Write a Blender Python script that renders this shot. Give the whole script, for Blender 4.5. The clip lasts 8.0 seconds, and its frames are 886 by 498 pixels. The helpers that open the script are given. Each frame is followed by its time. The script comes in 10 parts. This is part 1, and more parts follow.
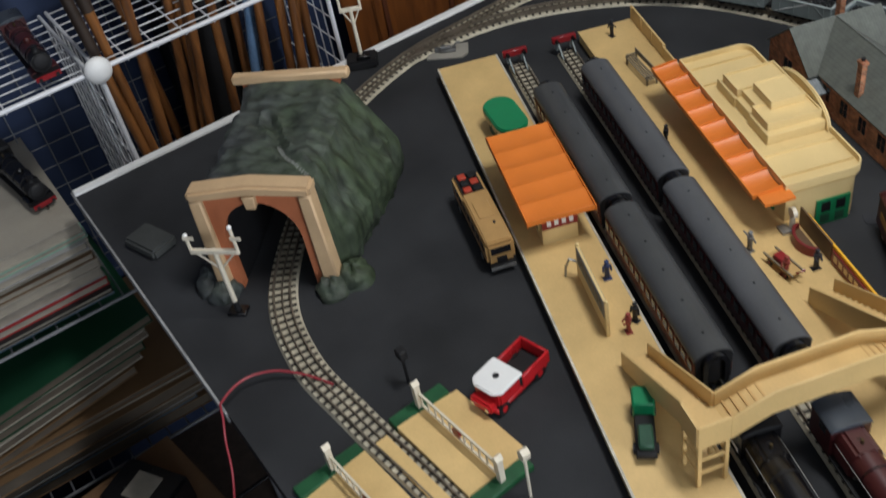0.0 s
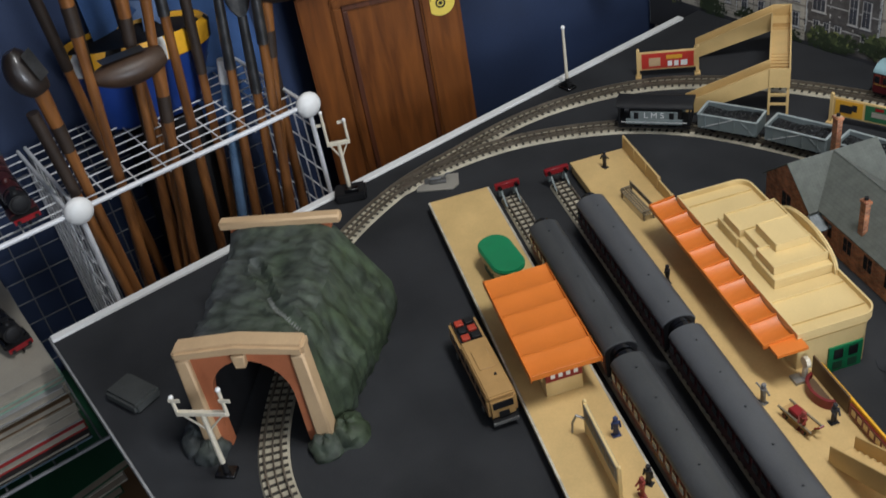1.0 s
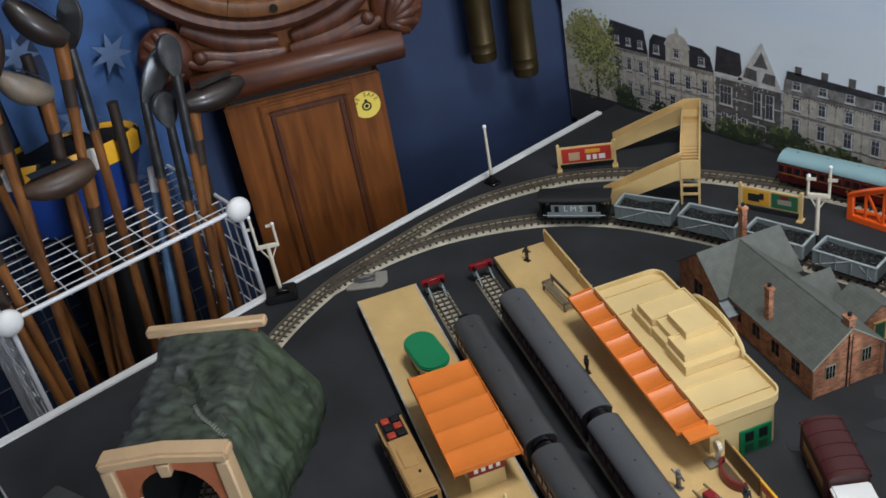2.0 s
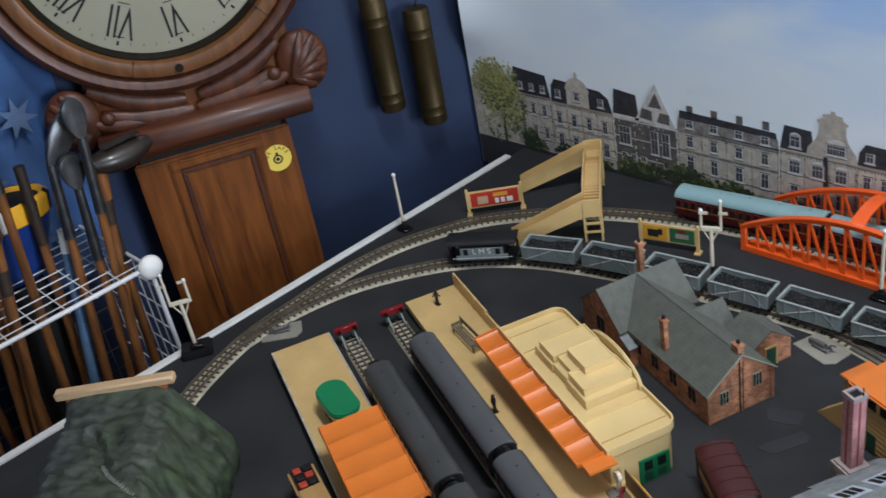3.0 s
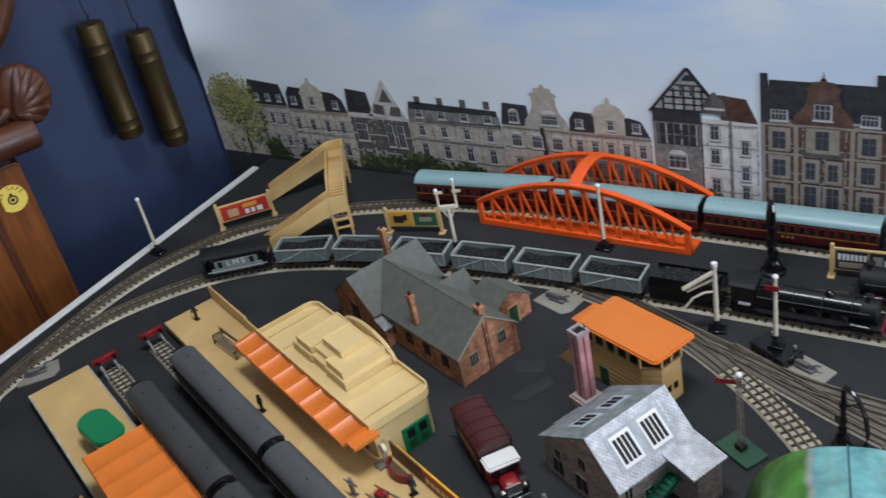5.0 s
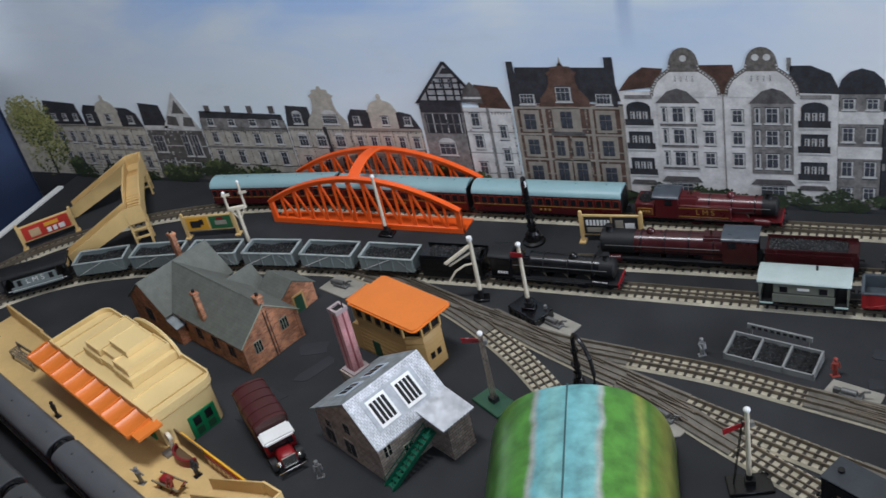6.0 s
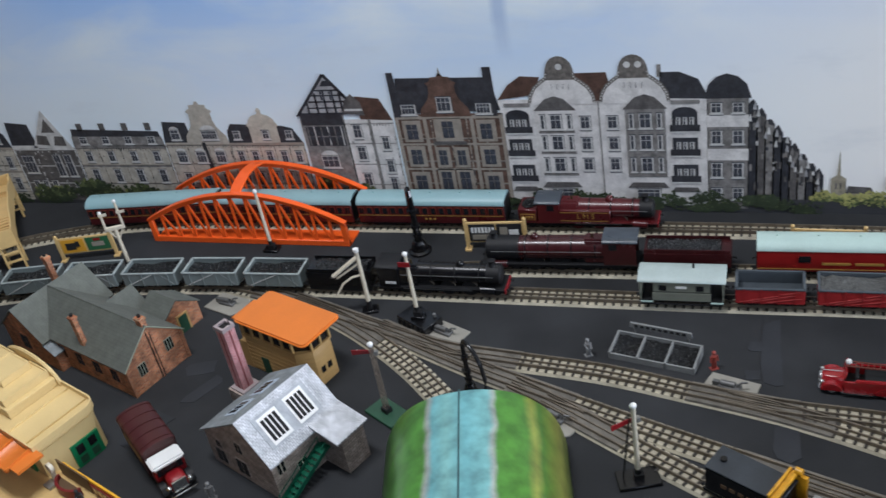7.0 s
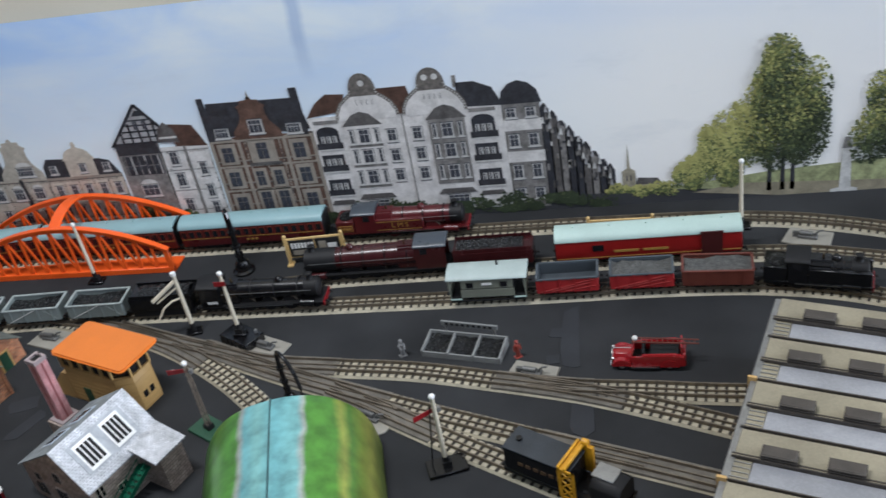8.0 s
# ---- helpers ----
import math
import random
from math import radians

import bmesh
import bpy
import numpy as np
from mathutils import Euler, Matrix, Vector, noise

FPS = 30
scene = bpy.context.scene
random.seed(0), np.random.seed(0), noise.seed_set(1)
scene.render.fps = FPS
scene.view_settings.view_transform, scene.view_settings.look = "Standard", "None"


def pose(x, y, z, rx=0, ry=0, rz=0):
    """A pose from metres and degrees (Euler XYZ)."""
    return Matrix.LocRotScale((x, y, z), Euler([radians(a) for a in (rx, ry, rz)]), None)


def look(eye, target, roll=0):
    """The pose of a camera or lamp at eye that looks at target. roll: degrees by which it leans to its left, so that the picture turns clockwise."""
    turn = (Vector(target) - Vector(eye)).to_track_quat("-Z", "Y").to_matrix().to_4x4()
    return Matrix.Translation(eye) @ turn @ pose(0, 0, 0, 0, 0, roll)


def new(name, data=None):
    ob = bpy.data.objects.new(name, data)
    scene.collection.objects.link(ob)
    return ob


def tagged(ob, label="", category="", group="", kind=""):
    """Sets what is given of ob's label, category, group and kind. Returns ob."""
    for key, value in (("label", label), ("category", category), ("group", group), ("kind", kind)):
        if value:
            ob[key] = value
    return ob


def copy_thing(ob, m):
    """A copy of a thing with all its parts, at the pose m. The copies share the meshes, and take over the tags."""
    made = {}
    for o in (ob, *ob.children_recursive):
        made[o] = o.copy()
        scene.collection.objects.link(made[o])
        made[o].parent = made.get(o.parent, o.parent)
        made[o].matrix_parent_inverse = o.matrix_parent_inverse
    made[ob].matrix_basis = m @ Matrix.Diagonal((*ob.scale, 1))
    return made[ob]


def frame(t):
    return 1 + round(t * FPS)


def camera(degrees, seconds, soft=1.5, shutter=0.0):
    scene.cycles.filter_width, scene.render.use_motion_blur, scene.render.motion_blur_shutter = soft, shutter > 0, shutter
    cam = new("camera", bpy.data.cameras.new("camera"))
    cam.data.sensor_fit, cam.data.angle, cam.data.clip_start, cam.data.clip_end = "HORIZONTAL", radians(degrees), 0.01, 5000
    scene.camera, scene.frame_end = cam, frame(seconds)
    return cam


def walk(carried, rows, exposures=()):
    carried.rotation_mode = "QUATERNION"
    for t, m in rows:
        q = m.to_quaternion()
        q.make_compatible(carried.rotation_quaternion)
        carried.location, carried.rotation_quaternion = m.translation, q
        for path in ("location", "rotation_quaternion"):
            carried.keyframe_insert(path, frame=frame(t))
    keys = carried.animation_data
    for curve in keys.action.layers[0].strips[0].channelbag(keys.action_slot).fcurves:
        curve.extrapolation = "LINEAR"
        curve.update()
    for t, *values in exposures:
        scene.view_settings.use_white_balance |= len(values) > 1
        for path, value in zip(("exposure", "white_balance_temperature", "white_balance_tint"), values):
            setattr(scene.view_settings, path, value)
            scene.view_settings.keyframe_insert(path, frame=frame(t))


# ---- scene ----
cam = camera(48.0, 8.0, soft=1.5, shutter=0.3)
PATH = [
    (0, (0.451, -0.739, 0.666), (-0.897, -0.055, -0.643), -11.7),
    (0.5, (0.385, -0.719, 0.676), (-0.992, 0.032, -0.566), -10.6),
    (1, (0.385, -0.713, 0.693), (-1.012, 0.089, -0.491), -10.8),
    (1.5, (0.404, -0.7, 0.712), (-1.001, 0.188, -0.4), -10.9),
    (1.7, (0.4125, -0.6958, 0.7157), (-0.7847, 0.07666, -0.2116), -10.9),
    (2.8, (0.455, -0.676, 0.723), (-0.928, 0.37, -0.273), -10.8),
    (3, (0.468, -0.671, 0.729), (-0.89, 0.398, -0.279), -11.1),
    (3.5, (0.485, -0.674, 0.728), (-0.805, 0.466, -0.29), -11.0),
    (4, (0.508, -0.672, 0.725), (-0.732, 0.509, -0.309), -11.7),
    (4.2, (0.5139, -0.672, 0.7229), (-0.5167, 0.353, -0.1587), -11.85),
    (5.3, (0.5629, -0.6727, 0.7105), (-0.2694, 0.5026, -0.1928), -12.7),
    (5.5, (0.591, -0.673, 0.71), (-0.344, 0.729, -0.368), -12.8),
    (6, (0.69, -0.686, 0.714), (-0.153, 0.77, -0.368), -13.2),
    (6.5, (0.677, -0.676, 0.709), (-0.067, 0.827, -0.381), -13.9),
    (7, (0.69, -0.689, 0.713), (0.058, 0.856, -0.388), -11.1),
    (7.5, (0.738, -0.714, 0.718), (0.213, 0.866, -0.39), -10.8),
    (8, (0.782, -0.715, 0.714), (0.375, 0.902, -0.391), -11.2),
]
walk(cam, [(t, look(eye, target, roll)) for t, eye, target, roll in PATH], [(0, -0.12, 6000, 10), (1.5, -0.05, 5900, 10), (3.5, -0.05, 5700, 10), (5.5, -0.08, 5700, 11), (7, 0.0, 5700, 11), (8, 0.14, 5750, 10)])

# ---- light ----
world = bpy.data.worlds.new("world")
scene.world = world
world.use_nodes = True
world.node_tree.nodes["Background"].inputs[0].default_value = (0.6, 0.7, 0.9, 1)
world.node_tree.nodes["Background"].inputs[1].default_value = 0.006


def area_lamp(name, m, sx, sy, watts, colour):
    d = bpy.data.lights.new(name, "AREA")
    d.shape, d.size, d.size_y, d.energy, d.color = "RECTANGLE", sx, sy, watts, colour
    ob = new(name, d)
    ob.matrix_basis = m
    return ob


area_lamp("ceiling_lamp_light", pose(0.22, -0.14, 1.50, 0, 0, 0), 0.60, 0.12, 16.8, (1.0, 0.955, 0.89))
# lamp added for side light from the east; no window is built there
area_lamp("east_side_light", pose(4.36, -0.40, 0.80, 86, 0, 88), 1.3, 1.3, 102, (0.95, 0.97, 1.0))
# fill lamp added before the solid south wall, which has no window
area_lamp("south_fill_light", pose(1.3, -2.08, 1.05, 80, 0, 14), 1.3, 0.8, 9.5, (0.86, 0.93, 1.0))

from mathutils.bvhtree import BVHTree

# ---- mesh tools ----


class G:
    """Gathers faces, then becomes one mesh."""

    def __init__(self):
        self.v, self.f, self.mi = [], [], []

    def add(self, verts, faces, mi=0):
        n = len(self.v)
        self.v += [tuple(p) for p in verts]
        self.f += [tuple(n + i for i in f) for f in faces]
        self.mi += [mi] * len(faces)
        return self

    def box(self, x0, x1, y0, y1, z0, z1, mi=0, m=None):
        v = [(x, y, z) for x in (x0, x1) for y in (y0, y1) for z in (z0, z1)]
        if m is not None:
            v = [m @ Vector(p) for p in v]
        return self.add(v, [(0, 1, 3, 2), (4, 6, 7, 5), (0, 4, 5, 1), (2, 3, 7, 6), (0, 2, 6, 4), (1, 5, 7, 3)], mi)

    def cyl(self, a, b, r0, r1=None, n=12, mi=0, caps=True):
        a, b = Vector(a), Vector(b)
        r1 = r0 if r1 is None else r1
        q = (b - a).to_track_quat("Z", "Y")
        ring = [Vector((math.cos(k * math.tau / n), math.sin(k * math.tau / n), 0)) for k in range(n)]
        v = [a + q @ (p * r0) for p in ring] + [b + q @ (p * r1) for p in ring]
        f = [(k, (k + 1) % n, n + (k + 1) % n, n + k) for k in range(n)]
        if caps:
            f += [tuple(range(n - 1, -1, -1)), tuple(range(n, 2 * n))]
        return self.add(v, f, mi)

    def prism(self, poly, axis, a, b, mi=0, m=None):
        """poly in the two other axes (in order), pushed along axis from a to b."""
        def p3(p, w):
            q = {"x": (w, p[0], p[1]), "y": (p[0], w, p[1]), "z": (p[0], p[1], w)}[axis]
            return m @ Vector(q) if m is not None else q
        n = len(poly)
        area = sum(poly[k][0] * poly[(k + 1) % n][1] - poly[(k + 1) % n][0] * poly[k][1] for k in range(n))
        if (area > 0) != (axis != "y"):
            poly = poly[::-1]
        if a > b:
            a, b = b, a
        v = [p3(p, a) for p in poly] + [p3(p, b) for p in poly]
        f = [tuple(range(n - 1, -1, -1)), tuple(range(n, 2 * n))]
        f += [(k, (k + 1) % n, n + (k + 1) % n, n + k) for k in range(n)]
        return self.add(v, f, mi)

    def sph(self, c, r, sx=1, sy=1, sz=1, n=12, k=7, mi=0, m=None):
        v, f = [], []
        for i in range(k + 1):
            for j in range(n):
                a, b = math.pi * i / k, math.tau * j / n
                p = Vector((c[0] + r * sx * math.sin(a) * math.cos(b), c[1] + r * sy * math.sin(a) * math.sin(b), c[2] + r * sz * math.cos(a)))
                v.append(m @ p if m is not None else p)
        for i in range(k):
            for j in range(n):
                f.append((i * n + j, (i + 1) * n + j, (i + 1) * n + (j + 1) % n, i * n + (j + 1) % n))
        return self.add(v, f, mi)

    def loft(self, rings, mi=0, closed=True, caps=True):
        n = len(rings[0])
        v = [p for r in rings for p in r]
        f = []
        for i in range(len(rings) - 1):
            for j in range(n if closed else n - 1):
                f.append((i * n + j, i * n + (j + 1) % n, (i + 1) * n + (j + 1) % n, (i + 1) * n + j))
        if caps and closed:
            f += [tuple(range(n - 1, -1, -1)), tuple(range((len(rings) - 1) * n, len(rings) * n))]
        return self.add(v, f, mi)

    def tube(self, pts, r, n=8, mi=0):
        pts = [Vector(p) for p in pts]
        rings = []
        for i, p in enumerate(pts):
            d = (pts[min(i + 1, len(pts) - 1)] - pts[max(i - 1, 0)]).normalized()
            q = d.to_track_quat("Z", "Y")
            rings.append([p + q @ Vector((r * math.cos(k * math.tau / n), r * math.sin(k * math.tau / n), 0)) for k in range(n)])
        return self.loft(rings, mi)

    def lathe(self, prof, n=20, mi=0, m=None):
        """prof: rows of (radius, z)."""
        rings = []
        for r, z in prof:
            ring = [Vector((r * math.cos(k * math.tau / n), r * math.sin(k * math.tau / n), z)) for k in range(n)]
            rings.append([m @ p for p in ring] if m is not None else ring)
        return self.loft(rings, mi)

    def mesh(self, name, mats, bevel=0.0, seg=1, smooth=True, angle=38):
        me = bpy.data.meshes.new(name)
        me.from_pydata(self.v, [], self.f)
        for mt in mats if isinstance(mats, (list, tuple)) else [mats]:
            me.materials.append(mt)
        me.polygons.foreach_set("material_index", self.mi)
        bm = bmesh.new()
        bm.from_mesh(me)
        bmesh.ops.recalc_face_normals(bm, faces=bm.faces)
        if bevel:
            edges = [e for e in bm.edges if len(e.link_faces) == 2 and e.calc_face_angle(0) > 0.5]
            bmesh.ops.bevel(bm, geom=edges, offset=bevel, segments=seg, affect="EDGES", clamp_overlap=True)
        bm.to_mesh(me)
        bm.free()
        if smooth:
            me.polygons.foreach_set("use_smooth", [True] * len(me.polygons))
            me.set_sharp_from_angle(angle=radians(angle))
        me.update()
        return me


def part(name, g, material, parent, label="", bevel=0.0, seg=1, at=None, smooth=True):
    me = g if isinstance(g, bpy.types.Mesh) else g.mesh(name, material, bevel, seg, smooth)
    ob = new(name, me)
    ob.parent = parent
    if at is not None:
        ob.matrix_basis = at
    return tagged(ob, label)


def thing(name, m, label, category, group="", kind=""):
    ob = new(name)
    ob.empty_display_size = 0.02
    ob.matrix_basis = m
    return tagged(ob, label, category, group, kind)


def solo(name, g, material, label, category, m=None, group="", kind="", bevel=0.0, seg=1, smooth=True):
    ob = new(name, g.mesh(name, material, bevel, seg, smooth))
    if m is not None:
        ob.matrix_basis = m
    return tagged(ob, label, category, group, kind)


# ---- materials ----


def mat(name, col, rough=0.6, metal=0.0, var=0.12, scale=25.0, bump=0.15, fine=500.0, spec=0.5, vary=0.0, col2=None, coat=0.0, depth=0.0006):
    mt = bpy.data.materials.new(name)
    mt.use_nodes = True
    nt = mt.node_tree
    N, L = nt.nodes, nt.links
    b = N["Principled BSDF"]
    b.inputs["Roughness"].default_value, b.inputs["Metallic"].default_value = rough, metal
    b.inputs["Specular IOR Level"].default_value = spec
    b.inputs["Coat Weight"].default_value = coat
    tc = N.new("ShaderNodeTexCoord")
    n1, n2 = N.new("ShaderNodeTexNoise"), N.new("ShaderNodeTexNoise")
    n1.inputs["Scale"].default_value, n2.inputs["Scale"].default_value = scale, fine
    n1.inputs["Detail"].default_value, n2.inputs["Detail"].default_value = 6, 3
    for n in (n1, n2):
        L.new(tc.outputs["Object"], n.inputs["Vector"])
    ramp = N.new("ShaderNodeMix")
    ramp.data_type = "RGBA"
    c2 = col2 or [min(1, c * (1 + var)) for c in col]
    ramp.inputs[6].default_value = (*[c * (1 - var) for c in col], 1)
    ramp.inputs[7].default_value = (*c2, 1)
    add = N.new("ShaderNodeMath")
    add.operation = "MULTIPLY_ADD"
    add.inputs[1].default_value, add.inputs[2].default_value = 2.4, -0.9
    add.use_clamp = True
    half = N.new("ShaderNodeMath")
    half.operation = "MULTIPLY_ADD"
    half.inputs[1].default_value = 0.3
    L.new(n2.outputs["Fac"], half.inputs[0])
    sh = N.new("ShaderNodeMath")
    sh.operation = "MULTIPLY"
    sh.inputs[1].default_value = 0.7
    L.new(n1.outputs["Fac"], sh.inputs[0])
    L.new(sh.outputs[0], half.inputs[2])
    L.new(half.outputs[0], add.inputs[0])
    L.new(add.outputs[0], ramp.inputs[0])
    out = ramp.outputs[2]
    if vary:
        oi, hs, mr = N.new("ShaderNodeObjectInfo"), N.new("ShaderNodeHueSaturation"), N.new("ShaderNodeMapRange")
        mr.inputs[3].default_value, mr.inputs[4].default_value = 1 - vary, 1 + vary
        L.new(oi.outputs["Random"], mr.inputs[0])
        L.new(mr.outputs[0], hs.inputs["Value"])
        L.new(out, hs.inputs["Color"])
        out = hs.outputs[0]
    L.new(out, b.inputs["Base Color"])
    rr = N.new("ShaderNodeMapRange")
    rr.inputs[3].default_value, rr.inputs[4].default_value = max(0.03, rough - 0.1), min(1, rough + 0.1)
    L.new(n1.outputs["Fac"], rr.inputs[0])
    L.new(rr.outputs[0], b.inputs["Roughness"])
    if bump:
        bp = N.new("ShaderNodeBump")
        bp.inputs["Strength"].default_value, bp.inputs["Distance"].default_value = bump, depth
        L.new(n2.outputs["Fac"], bp.inputs["Height"])
        L.new(bp.outputs[0], b.inputs["Normal"])
    return mt


def card(name, kind, a, b, mortar, w, h, gap, rough=0.75, bump=0.3, axis="xz", mottle=0.75):
    """Printed card or slate courses: brick pattern over the object's upright or sloping faces."""
    mt = bpy.data.materials.new(name)
    mt.use_nodes = True
    N, L = mt.node_tree.nodes, mt.node_tree.links
    p = N["Principled BSDF"]
    p.inputs["Roughness"].default_value = rough
    tc, sep, com, br = N.new("ShaderNodeTexCoord"), N.new("ShaderNodeSeparateXYZ"), N.new("ShaderNodeCombineXYZ"), N.new("ShaderNodeTexBrick")
    ad = N.new("ShaderNodeMath")
    L.new(tc.outputs["Object"], sep.inputs[0])
    L.new(sep.outputs[0], ad.inputs[0])
    L.new(sep.outputs[1], ad.inputs[1])
    L.new(ad.outputs[0], com.inputs[0])
    L.new(sep.outputs[2], com.inputs[1])
    if axis == "roof":
        L.new(sep.outputs[0], com.inputs[0])
        L.new(sep.outputs[1], com.inputs[1])
    L.new(com.outputs[0], br.inputs["Vector"])
    br.inputs["Scale"].default_value = 1.0
    br.inputs["Brick Width"].default_value, br.inputs["Row Height"].default_value, br.inputs["Mortar Size"].default_value = w, h, gap
    br.inputs["Color1"].default_value, br.inputs["Color2"].default_value, br.inputs["Mortar"].default_value = (*a, 1), (*b, 1), (*mortar, 1)
    nz, mx = N.new("ShaderNodeTexNoise"), N.new("ShaderNodeMix")
    nz.inputs["Scale"].default_value, nz.inputs["Detail"].default_value = 90, 5
    L.new(tc.outputs["Object"], nz.inputs["Vector"])
    mx.data_type, mx.blend_type = "RGBA", "MULTIPLY"
    mx.inputs[0].default_value = mottle
    L.new(br.outputs["Color"], mx.inputs[6])
    rp = N.new("ShaderNodeMapRange")
    rp.inputs[1].default_value, rp.inputs[2].default_value, rp.inputs[3].default_value, rp.inputs[4].default_value = 0.3, 0.7, 0.55, 1.25
    L.new(nz.outputs["Fac"], rp.inputs[0])
    L.new(rp.outputs[0], mx.inputs[7])
    L.new(mx.outputs[2], p.inputs["Base Color"])
    bp = N.new("ShaderNodeBump")
    bp.inputs["Strength"].default_value, bp.inputs["Distance"].default_value = bump, 0.0004
    bp.invert = True
    L.new(br.outputs["Fac"], bp.inputs["Height"])
    L.new(bp.outputs[0], p.inputs["Normal"])
    return mt


def wood(name, a, b, rough=0.3, scale=14.0, stretch=(1, 1, 0.12), coat=0.3):
    mt = bpy.data.materials.new(name)
    mt.use_nodes = True
    N, L = mt.node_tree.nodes, mt.node_tree.links
    p = N["Principled BSDF"]
    p.inputs["Roughness"].default_value, p.inputs["Coat Weight"].default_value = rough, coat
    tc, mp, nz, n2, mx = N.new("ShaderNodeTexCoord"), N.new("ShaderNodeMapping"), N.new("ShaderNodeTexNoise"), N.new("ShaderNodeTexNoise"), N.new("ShaderNodeMix")
    mp.inputs["Scale"].default_value = stretch
    L.new(tc.outputs["Object"], mp.inputs[0])
    L.new(mp.outputs[0], nz.inputs["Vector"])
    L.new(tc.outputs["Object"], n2.inputs["Vector"])
    nz.inputs["Scale"].default_value, nz.inputs["Detail"].default_value, nz.inputs["Distortion"].default_value = scale * 6, 8, 0.6
    n2.inputs["Scale"].default_value = scale * 0.4
    ad = N.new("ShaderNodeMath")
    ad.operation = "MULTIPLY_ADD"
    ad.inputs[1].default_value = 0.5
    L.new(n2.outputs["Fac"], ad.inputs[0])
    L.new(nz.outputs["Fac"], ad.inputs[2])
    rp = N.new("ShaderNodeMapRange")
    rp.inputs[1].default_value, rp.inputs[2].default_value = 0.5, 1.0
    L.new(ad.outputs[0], rp.inputs[0])
    mx.data_type = "RGBA"
    mx.inputs[6].default_value, mx.inputs[7].default_value = (*a, 1), (*b, 1)
    L.new(rp.outputs[0], mx.inputs[0])
    L.new(mx.outputs[2], p.inputs["Base Color"])
    bp = N.new("ShaderNodeBump")
    bp.inputs["Strength"].default_value, bp.inputs["Distance"].default_value = 0.15, 0.001
    L.new(nz.outputs["Fac"], bp.inputs["Height"])
    L.new(bp.outputs[0], p.inputs["Normal"])
    return mt


def rock_paint():
    """Moulded rock: blue-grey wash on the crown and the shaded flank, mossy green on the other, dark in the hollows."""
    mt = mat("tunnel_rock", (0.046, 0.049, 0.048), 0.62, var=0.4, scale=26, bump=0.35, fine=190, spec=0.35, depth=0.0016)
    N, L = mt.node_tree.nodes, mt.node_tree.links
    b = N["Principled BSDF"]
    tc, sep = N.new("ShaderNodeTexCoord"), N.new("ShaderNodeSeparateXYZ")
    L.new(tc.outputs["Object"], sep.inputs[0])
    big, streak, mp = N.new("ShaderNodeTexNoise"), N.new("ShaderNodeTexNoise"), N.new("ShaderNodeMapping")
    big.inputs["Scale"].default_value, big.inputs["Detail"].default_value = 22, 6
    L.new(tc.outputs["Object"], big.inputs["Vector"])
    mp.inputs["Scale"].default_value = (1, 0.6, 0.22)
    L.new(tc.outputs["Object"], mp.inputs[0])
    L.new(mp.outputs[0], streak.inputs["Vector"])
    streak.inputs["Scale"].default_value, streak.inputs["Detail"].default_value = 110, 6
    side = N.new("ShaderNodeMapRange")
    side.inputs[1].default_value, side.inputs[2].default_value, side.inputs[3].default_value, side.inputs[4].default_value = 0.06, -0.09, -0.18, 0.30
    L.new(sep.outputs[1], side.inputs[0])
    fac, f2 = N.new("ShaderNodeMath"), N.new("ShaderNodeMapRange")
    L.new(side.outputs[0], fac.inputs[0])
    L.new(big.outputs["Fac"], fac.inputs[1])
    f2.inputs[1].default_value, f2.inputs[2].default_value = 0.25, 0.85
    L.new(fac.outputs[0], f2.inputs[0])
    m1, m2 = N.new("ShaderNodeMix"), N.new("ShaderNodeMix")
    m1.data_type = m2.data_type = "RGBA"
    m1.inputs[6].default_value, m1.inputs[7].default_value = (0.044, 0.048, 0.049, 1), (0.034, 0.048, 0.025, 1)
    L.new(f2.outputs[0], m1.inputs[0])
    sr = N.new("ShaderNodeMapRange")
    sr.inputs[1].default_value, sr.inputs[2].default_value, sr.inputs[3].default_value, sr.inputs[4].default_value = 0.30, 0.68, 0.45, 1.65
    L.new(streak.outputs["Fac"], sr.inputs[0])
    m2.blend_type = "MULTIPLY"
    m2.inputs[0].default_value = 1.0
    L.new(m1.outputs[2], m2.inputs[6])
    L.new(sr.outputs[0], m2.inputs[7])
    L.new(m2.outputs[2], b.inputs["Base Color"])
    return mt


M_FELT = mat("board_paint", (0.0325, 0.0340, 0.0368), 0.85, var=0.40, scale=9, bump=0.25, fine=900, spec=0.2)
M_PATCH = mat("board_patch", (0.035, 0.037, 0.042), 0.8, var=0.2, scale=20, bump=0.2, fine=900, spec=0.2)
M_WHITE = mat("white_paint", (0.78, 0.78, 0.76), 0.45, var=0.06)
M_BLUE = mat("blue_wall_paint", (0.019, 0.036, 0.092), 0.7, var=0.3, scale=6, bump=0.1)
M_CREAM = mat("cream_plastic", (0.66, 0.46, 0.19), 0.45, var=0.12, scale=30, bump=0.1)
M_PALE = mat("pale_cream_plastic", (0.72, 0.545, 0.25), 0.42, var=0.07, scale=25, bump=0.06)
M_TAN = mat("tan_plastic", (0.55, 0.35, 0.13), 0.5, var=0.12, scale=30)
M_ORANGE = mat("orange_plastic", (0.68, 0.185, 0.022), 0.4, var=0.08, scale=30, bump=0.05)
M_BRIDGE = mat("orange_red_plastic", (0.86, 0.115, 0.012), 0.38, var=0.08, scale=40, bump=0.05)
M_GREEN = mat("green_plastic", (0.01, 0.20, 0.075), 0.4, var=0.1, scale=60)
M_DKGREEN = mat("dark_green_paint", (0.02, 0.075, 0.04), 0.5, var=0.2, scale=60)
